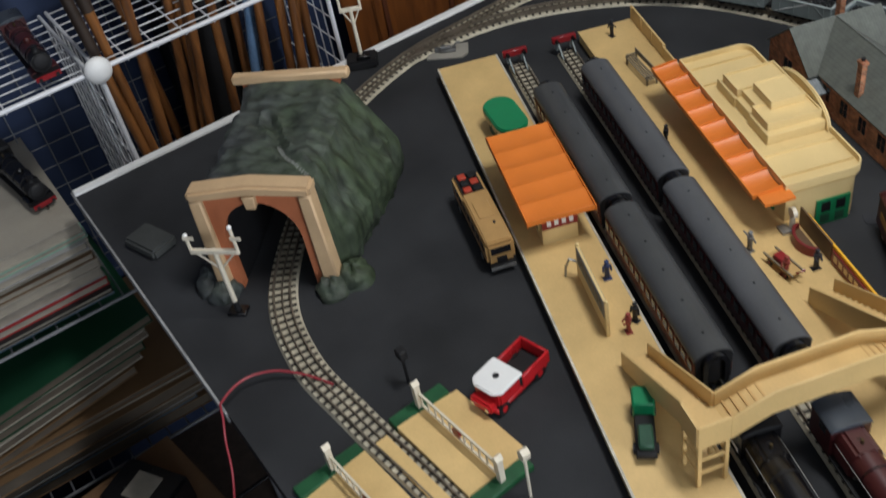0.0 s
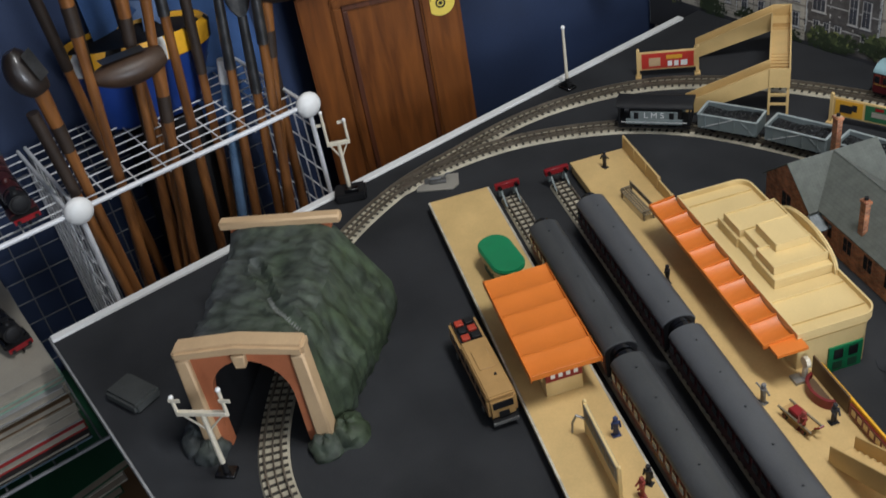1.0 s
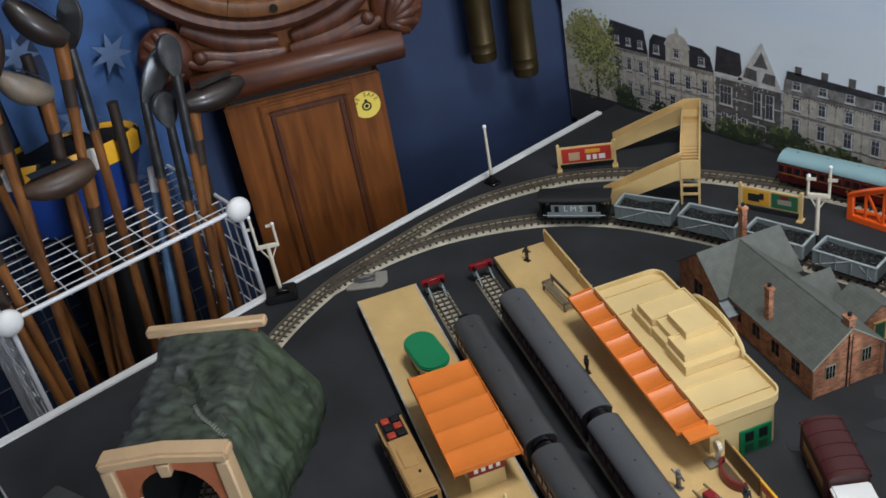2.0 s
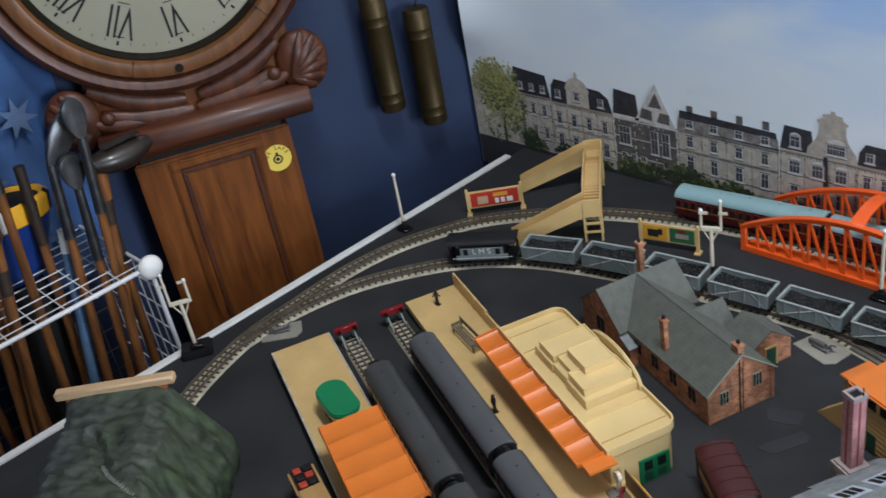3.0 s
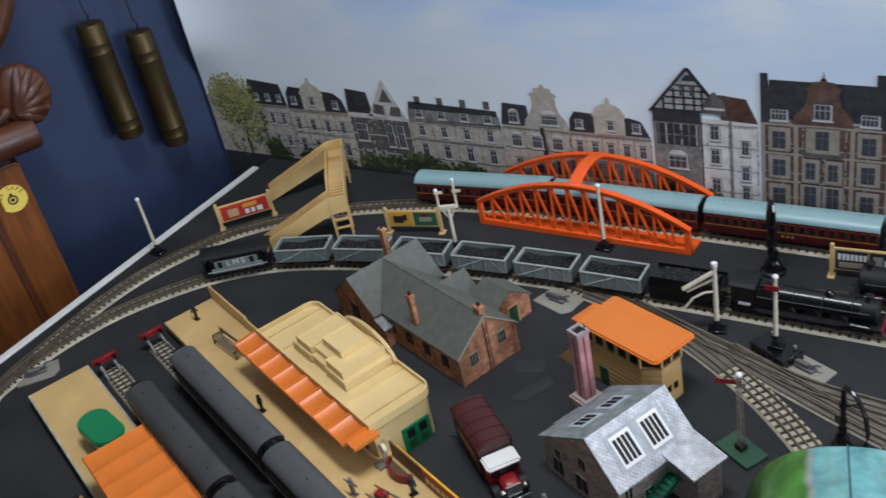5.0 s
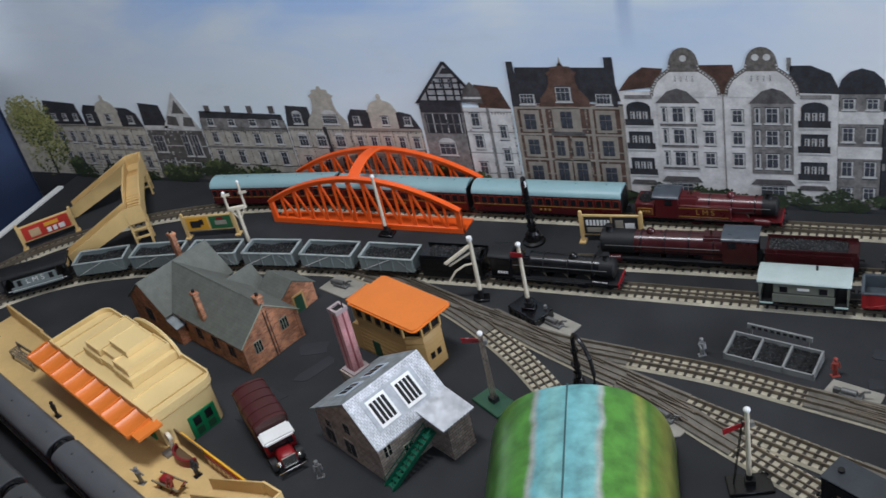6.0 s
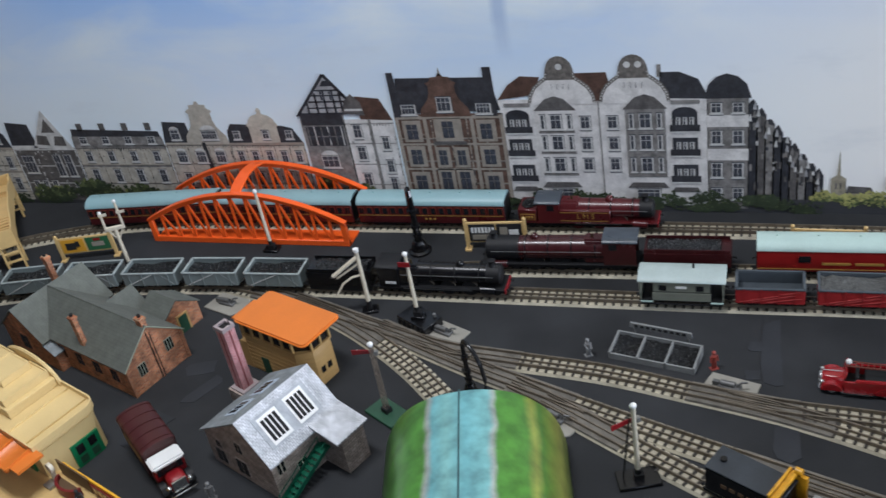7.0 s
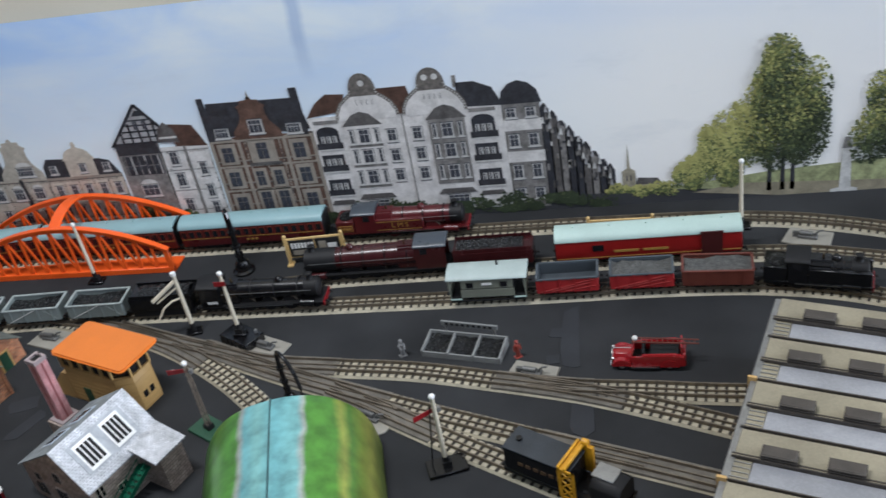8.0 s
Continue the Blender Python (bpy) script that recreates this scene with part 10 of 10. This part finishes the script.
def breakdown_crane():
    m = Y4.stand(Y4.near(0.687, -0.076), half=0.03)
    t = thing("breakdown_crane", m, "black breakdown crane wagon with yellow jib", "crane wagon")
    part("deck", G().box(-0.052, 0.072, -0.0155, 0.0155, 0.014, 0.018), M_BLACK, t, bevel=0.0006)
    part("body", G().box(-0.050, 0.021, -0.0150, 0.0150, 0.018, 0.044), M_BLACK, t, "black box body", 0.0012, 2)
    part("lid", G().box(-0.0505, 0.0215, -0.0155, 0.0155, 0.0440, 0.0455), M_LIDB, t, "worn blue-black lid", 0.0006)
    part("filler", G().cyl((-0.040, 0.0, 0.0455), (-0.040, 0.0, 0.0480), 0.0030, n=14), M_BLACK, t)
    part("cab", G().prism([(-0.0145, 0.018), (0.0145, 0.018), (0.0145, 0.036), (0.008, 0.041), (-0.008, 0.041), (-0.0145, 0.036)], "x", 0.040, 0.070), M_SOOT, t, "black crane cab", 0.0008)
    part("cab_roof", G().box(0.038, 0.060, -0.006, 0.012, 0.041, 0.0425), M_LEAD, t, "worn grey roof plate", 0.0005)
    jb = part("jib_face", G().box(0.020, 0.023, -0.0185, -0.0170, 0.012, 0.049).box(0.034, 0.037, -0.0185, -0.0170, 0.012, 0.049).box(0.020, 0.037, -0.0185, -0.0170, 0.046, 0.049).box(0.020, 0.037, -0.0185, -0.0170, 0.012, 0.015), M_CRANEY, t, "yellow pierced jib plate", at=pose(-0.009, 0, 0))
    for k in range(3):
        z = 0.016 + k * 0.010
        part("lattice_bar", G().prism([(0.022, z), (0.024, z), (0.036, z + 0.010), (0.034, z + 0.010)], "y", -0.0183, -0.0172), M_CRANEY, jb)
        part("lattice_bar", G().prism([(0.036, z), (0.034, z), (0.022, z + 0.010), (0.024, z + 0.010)], "y", -0.0183, -0.0172), M_CRANEY, jb)
    part("jib_beam", G().box(0.020, 0.0225, -0.0185, 0.020, 0.049, 0.0520).box(0.0265, 0.029, -0.0185, 0.020, 0.049, 0.0520).box(0.0225, 0.0265, -0.0185, 0.020, 0.049, 0.0497), M_CRANEY, t, "yellow jib top beam", 0.0004, at=pose(-0.009, 0, 0))
    part("jib_foot", G().box(0.020, 0.037, 0.0160, 0.0200, 0.018, 0.049), M_CRANEY, t, at=pose(-0.009, 0, 0))
    part("pulley", G().cyl((0.026, 0.0185, 0.052), (0.032, 0.0185, 0.052), 0.0035, n=12), M_CRANEY, t, at=pose(-0.009, 0, 0))
    for s in (-1, 1):
        for k in range(6):
            part("mark", G().box(-0.034 + k * 0.0082, -0.0288 + k * 0.0082, s * 0.0151 - 0.0003, s * 0.0151 + 0.0003, 0.0285, 0.0325), M_BROWNB, t, "dull brown lettering")
    part("side_beam", G().box(-0.040, 0.040, -0.0125, -0.0110, 0.010, 0.014).box(-0.040, 0.040, 0.0110, 0.0125, 0.010, 0.014), M_SOOT, t)
    for x in (-0.032, 0.032):
        wheelset(t, x, 0.0055)
    couplings(t, 0.050, 0.0165)


breakdown_crane()


# ---- front corner: crossing, lorries, lump ----
M_XGREEN = mat("worn_green_plastic", (0.012, 0.085, 0.028), 0.5, var=0.25, scale=50)


def level_crossing():
    t = thing("level_crossing", pose(-0.018, -0.567, 0, 0, 0, 4), "tan level crossing with white gates and green ends", "level crossing")
    for s in (-1, 1):
        y0, y1 = (0.017, 0.082) if s > 0 else (-0.082, -0.017)
        part("road_ramp", G().prism([(s * 0.017, 0.0), (s * 0.082, 0.0), (s * 0.082, 0.0015), (s * 0.030, 0.0075), (s * 0.017, 0.0080)], "x", -0.048, 0.048), M_CREAM, t, "tan road ramp")
        for e in (-1, 1):
            part("end_plate", G().box(min(e * 0.048, e * 0.062), max(e * 0.048, e * 0.062), y0, y1 - 0.008 if s > 0 else y1, 0, 0.0065), M_XGREEN, t, "green end plate", 0.0008)
        gt = part("gate", G().box(-0.050, 0.050, s * 0.046 - 0.0010, s * 0.046 + 0.0010, 0.024, 0.0265), M_IVORY, t, "white crossing gate")
        part("gate_rail", G().box(-0.050, 0.050, s * 0.046 - 0.0010, s * 0.046 + 0.0010, 0.010, 0.0125), M_IVORY, gt)
        for k in range(11):
            part("gate_bar", G().box(-0.048 + k * 0.0096 - 0.0006, -0.048 + k * 0.0096 + 0.0006, s * 0.046 - 0.0007, s * 0.046 + 0.0007, 0.0125, 0.024), M_IVORY, gt)
        part("gate_disc", G().cyl((0.0, s * 0.046 - 0.0014, 0.018), (0.0, s * 0.046 + 0.0014, 0.018), 0.0050, n=16), M_RED, gt)
        for e in (-1, 1):
            p = part("gate_post", G().box(e * 0.054 - 0.0028, e * 0.054 + 0.0028, s * 0.046 - 0.0028, s * 0.046 + 0.0028, 0.0065, 0.034), M_IVORY, t, "white gate post", 0.0004)
            part("cap", G().prism([(-0.0035, 0.034), (0.0035, 0.034), (0.0, 0.038)], "y", -0.0035, 0.0035), M_IVORY, p, at=pose(e * 0.054, s * 0.046, 0))
    part("deck", G().box(-0.048, 0.048, -0.0062, 0.0062, 0.0042, 0.0072), M_CREAM, t)


level_crossing()
sp = thing("lamp_post", pose(0.056, -0.507, 0, 0, 0, 0), "pale lamp post beside the crossing", "lamp post", "lamp posts")
part("post", G().cyl((0, 0, 0), (0, 0, 0.050), 0.0014, n=8), M_IVORY, sp)
part("lantern", G().prism([(-0.003, 0.050), (0.003, 0.050), (0.004, 0.057), (0.0, 0.061), (-0.004, 0.057)], "y", -0.0035, 0.0035), M_IVORY, sp)
sp = thing("lamp_post", pose(-0.108, -0.516, 0), "dark lamp post beside the crossing", "lamp post", "lamp posts")
part("post", G().cyl((0, 0, 0), (0, 0, 0.034), 0.0016, n=8), M_SOOT, sp)
part("lantern", G().box(-0.005, 0.005, -0.004, 0.004, 0.034, 0.044), M_SOOT, sp, bevel=0.001)


M_PICK = mat("bright_red_enamel", (0.46, 0.012, 0.016), 0.3, var=0.12, scale=60)


def red_pickup():
    t = thing("tipper_van", pose(-0.043, -0.450, 0, 0, 0, 103), "red toy van with white roof and open back", "toy van")
    part("chassis", G().box(-0.034, 0.034, -0.0145, 0.0145, 0.005, 0.010), M_PICK, t, bevel=0.001)
    part("cab", G().box(-0.030, -0.002, -0.0150, 0.0150, 0.010, 0.026), M_PICK, t, bevel=0.002, seg=2)
    part("cab_roof", G().prism([(-0.034, -0.010), (-0.028, -0.0165), (0.000, -0.0165), (0.000, 0.0165), (-0.028, 0.0165), (-0.034, 0.010)], "z", 0.026, 0.0295), M_WHITE, t, "white cab roof", 0.0012, 2)
    part("roof_badge", G().cyl((-0.016, 0, 0.0295), (-0.016, 0, 0.0300), 0.003, n=12), M_SOOT, t)
    for a, b, c, d in ((0.000, 0.036, -0.0160, -0.0135), (0.000, 0.036, 0.0135, 0.0160), (0.033, 0.036, -0.0135, 0.0135)):
        part("body_side", G().box(a, b, c, d, 0.010, 0.024), M_PICK, t, bevel=0.0008)
    part("load_floor", G().box(0.000, 0.033, -0.0135, 0.0135, 0.0100, 0.0112), M_SOOT, t)
    part("bonnet", G().box(-0.040, -0.030, -0.0120, 0.0120, 0.008, 0.018), M_PICK, t, bevel=0.002, seg=2)
    for s in (-1, 1):
        part("headlamp", G().cyl((-0.0405, s * 0.008, 0.0125), (-0.0395, s * 0.008, 0.0125), 0.0022, n=10), M_CHROME, t)
    wheels_of(t, (-0.026, 0.022), 0.0135, 0.0066, hub=M_PICK)


red_pickup()


def open_coach():
    t = thing("motor_coach", pose(-0.224, -0.345, 0, 0, 0, -19), "tan toy motor coach with red seats showing", "toy coach")
    L, W = 0.0625, 0.0145
    part("chassis", G().box(-L, L + 0.003, -0.0115, 0.0115, 0.006, 0.011), M_SOOT, t)
    part("body", G().box(-L, L, -W, W, 0.011, 0.036), M_TANV, t, bevel=0.003, seg=2)
    part("roof", G().box(-0.022, L - 0.001, -W + 0.001, W - 0.001, 0.036, 0.0395), M_TANV, t, "flat tan roof", 0.0015, 2)
    part("roof_hatch", G().box(-0.004, 0.024, -0.008, 0.008, 0.0395, 0.0405), M_TANV, t, bevel=0.0005)
    part("roof_knob", G().cyl((0.034, 0.004, 0.0395), (0.034, 0.004, 0.0412), 0.0014, n=8), M_SOOT, t)
    part("seat_well", G().box(-L + 0.003, -0.024, -W + 0.003, W - 0.003, 0.0355, 0.0364), M_SOOT, t, "dark open seat well")
    for i in range(3):
        for s in (-1, 1):
            c = M_SEATR if (i + (s > 0)) % 2 == 0 else M_SOOT
            part("seat", G().box(-0.056 + i * 0.0115, -0.0475 + i * 0.0115, s * 0.0052 - 0.0043, s * 0.0052 + 0.0043, 0.0364, 0.0395), c, t, "red seat" if c is M_SEATR else "black seat", 0.0008)
    for s in (-1, 1):
        for k in range(7):
            part("window", G().box(-0.050 + k * 0.0155, -0.039 + k * 0.0155, s * W - 0.0005, s * W + 0.0005, 0.024, 0.032), M_GLASS, t)
        part("waist_line", G().box(-L + 0.002, L - 0.002, s * (W + 0.0002) - 0.0003, s * (W + 0.0002) + 0.0003, 0.0200, 0.0210), M_BROWN, t)
    part("front_window", G().box(L - 0.0005, L + 0.0006, -0.010, 0.010, 0.024, 0.032), M_GLASS, t)
    part("grille", G().box(L - 0.0005, L + 0.0008, -0.005, 0.005, 0.013, 0.020), M_SOOT, t)
    part("bumper", G().box(L + 0.002, L + 0.004, -0.0125, 0.0125, 0.007, 0.010), M_LEAD, t)
    wheels_of(t, (-0.040, 0.040), 0.0125, 0.0070)


M_TANV = mat("tan_enamel", (0.42, 0.25, 0.09), 0.4, var=0.12, scale=60)
M_SEATR = mat("red_seat", (0.42, 0.045, 0.02), 0.5, var=0.15)
open_coach()
lump = G().box(-0.026, 0.026, -0.017, 0.017, 0, 0.013)
solo("rubber_block", lump, mat("grey_rubber", (0.045, 0.048, 0.045), 0.7, var=0.3, scale=40, bump=0.4), "worn dark grey block lying by the tunnel", "block", pose(-0.470, -0.622, 0, 0, 0, 18), bevel=0.003, seg=2)
wr = G().tube([(p.x, p.y, 0.004 + 0.010 * math.sin(min(k * 0.05, 3.1)) if p.y > -0.664 else 0.004 - 2.2 * (-0.664 - p.y)) for k, p in enumerate(spline([(-0.150, -0.570), (-0.175, -0.585), (-0.197, -0.606), (-0.205, -0.632), (-0.196, -0.656), (-0.180, -0.672), (-0.150, -0.690), (-0.120, -0.750)]))], 0.0012, 8)
solo("red_wire", wr, mat("dull_red_wire", (0.28, 0.03, 0.04), 0.4), "thin red wire looping over the board edge", "wire")


# ---- platform furniture ----
def seat_stand(m):
    t = thing("platform_bench", m, "grey slatted platform bench with arms", "bench")
    for k in range(4):
        part("slat", G().box(-0.030, 0.030, -0.006 + k * 0.0032, -0.004 + k * 0.0032, 0.0085, 0.0095), M_BENCH, t)
    for k in range(2):
        part("back_slat", G().box(-0.030, 0.030, 0.0066, 0.0076, 0.0125 + k * 0.0035, 0.0148 + k * 0.0035), M_BENCH, t)
    for x in (-0.027, 0.027):
        part("leg", G().box(x - 0.001, x + 0.001, -0.006, -0.004, 0, 0.013).box(x - 0.001, x + 0.001, 0.006, 0.008, 0, 0.018).box(x - 0.001, x + 0.001, -0.006, 0.008, 0.0122, 0.0132), M_BENCH, t)


M_BENCH = mat("weathered_bench", (0.20, 0.165, 0.11), 0.6, var=0.2, scale=60)
seat_stand(pf(-0.268, -0.160, 0.015, 4))


def station_sign(m):
    t = thing("station_sign", m, "tall cream station sign board with grey lettered panel", "station sign")
    for x in (-0.040, 0.040):
        part("post", G().box(x - 0.0016, x + 0.0016, -0.0016, 0.0016, 0, 0.0405), M_PALE, t)
        part("knob", G().sph((x, 0, 0.0412), 0.0019, n=8, k=5), M_PALE, t)
    part("frame", G().box(-0.040, 0.040, -0.0012, 0.0012, 0.002, 0.0395), M_PALE, t, bevel=0.0003)
    for s in (-1, 1):
        p = part("panel", G().box(-0.0385, 0.0385, s * 0.0014 - 0.0003, s * 0.0014 + 0.0003, 0.0195, 0.0385), M_LEADP, t, "grey sign panel")
        for k in range(7):
            part("mark", G().box(-0.034 + k * 0.0098, -0.0275 + k * 0.0098, s * 0.0018 - 0.0003, s * 0.0018 + 0.0003, 0.0245, 0.0335), M_BENCH, p)
    part("arm_rest", G().tube([(-0.038, -0.002, 0.022), (-0.042, -0.008, 0.024), (-0.046, -0.011, 0.012), (-0.046, -0.012, 0.0)], 0.0012), M_LEAD, t)


station_sign(pf(0.072, -0.3396, 0.015, -1))


def trolley(m):
    t = thing("luggage_trolley", m, "wooden luggage trolley with red frame", "trolley")
    part("bed", G().box(-0.017, 0.017, -0.007, 0.007, 0.0065, 0.0080), M_TAN, t)
    for s in (-1, 1):
        part("side_rail", G().box(-0.020, 0.020, s * 0.0065 - 0.0008, s * 0.0065 + 0.0008, 0.0080, 0.0095), M_BENCH, t)
    part("handle", G().tube([(0.017, 0, 0.008), (0.023, 0, 0.014), (0.023, 0.004, 0.015)], 0.0009), M_RED, t)
    part("case", G().box(-0.010, 0.002, -0.005, 0.005, 0.0080, 0.0135), M_RED, t, "red suitcase", 0.0008)
    wheels_of(t, (-0.011, 0.011), 0.0062, 0.0032, 0.0014, M_RED)


trolley(pf(0.092, -0.166, 0.015, 12))
cn = thing("refreshment_counter", pf(0.070, -0.1305, 0.015, 0), "dark red half-round platform counter", "counter")
arc = [(0.020 * math.cos(a), -0.013 * math.sin(a)) for a in np.linspace(0, math.pi, 17)]
inn = [(0.017 * math.cos(a), -0.010 * math.sin(a)) for a in np.linspace(math.pi, 0, 17)]
part("front", G().prism(arc + inn, "z", 0, 0.0105), M_REDP, cn, "curved dark red front", 0.0003)
part("inside", G().prism([(x * 0.98, y * 0.98) for x, y in inn], "z", 0, 0.0060), M_BROWNB, cn, "brown inside shelf")
wh = thing("weighing_machine", pf(0.046, -0.134, 0.015, 0), "white platform weighing machine", "weighing machine")
part("pillar", G().cyl((0, 0, 0), (0, 0, 0.016), 0.0030, 0.0024, n=12), M_IVORY, wh)
part("dial_head", G().cyl((0, -0.002, 0.020), (0, 0.002, 0.020), 0.0055, n=16), M_IVORY, wh)
part("platform_plate", G().box(-0.006, 0.006, -0.012, -0.002, 0, 0.003), M_LEAD, wh)


def truck_green(m):
    t = thing("platform_tractor", m, "green and black toy platform tractor", "tractor")
    part("cab", G().box(-0.030, -0.010, -0.009, 0.009, 0.006, 0.024), M_GREEN, t, "green cab", 0.0015)
    part("deck", G().box(-0.010, 0.030, -0.008, 0.008, 0.006, 0.012), M_SOOT, t, bevel=0.001)
    part("engine_cover", G().box(0.004, 0.026, -0.006, 0.006, 0.012, 0.018), M_DKGREEN, t, bevel=0.0015)
    part("window", G().box(-0.028, -0.012, -0.0093, 0.0093, 0.016, 0.022), M_GLASS, t)
    wheels_of(t, (-0.020, 0.018), 0.0078, 0.0048)


truck_green(pf(0.222, -0.350, 0.015, -18))


# ---- patched paper on the board ----
random.seed(21)
for k, (x, y, w, h, a) in enumerate(((0.055, 0.055, 0.040, 0.024, 20), (0.075, 0.020, 0.050, 0.018, 60), (0.045, -0.030, 0.036, 0.022, -15), (0.030, -0.060, 0.030, 0.018, 40), (0.690, 0.145, 0.022, 0.100, 2), (0.676, 0.150, 0.020, 0.018, 0), (0.672, 0.105, 0.016, 0.014, 4), (0.705, 0.020, 0.024, 0.060, 2))):
    n = 9
    o = [(w / 2 * random.uniform(0.8, 1.1) * (1 if math.cos(q * math.tau / n) > 0 else -1) * min(1, abs(math.cos(q * math.tau / n)) * 1.5), h / 2 * random.uniform(0.8, 1.1) * (1 if math.sin(q * math.tau / n) > 0 else -1) * min(1, abs(math.sin(q * math.tau / n)) * 1.5)) for q in range(n)]
    part("paper_patch", G().prism(o, "z", 0.0, 0.0004 + 0.00005 * k), M_PATCH, board, "slightly paler patch", at=pose(x, y, 0, 0, 0, a))
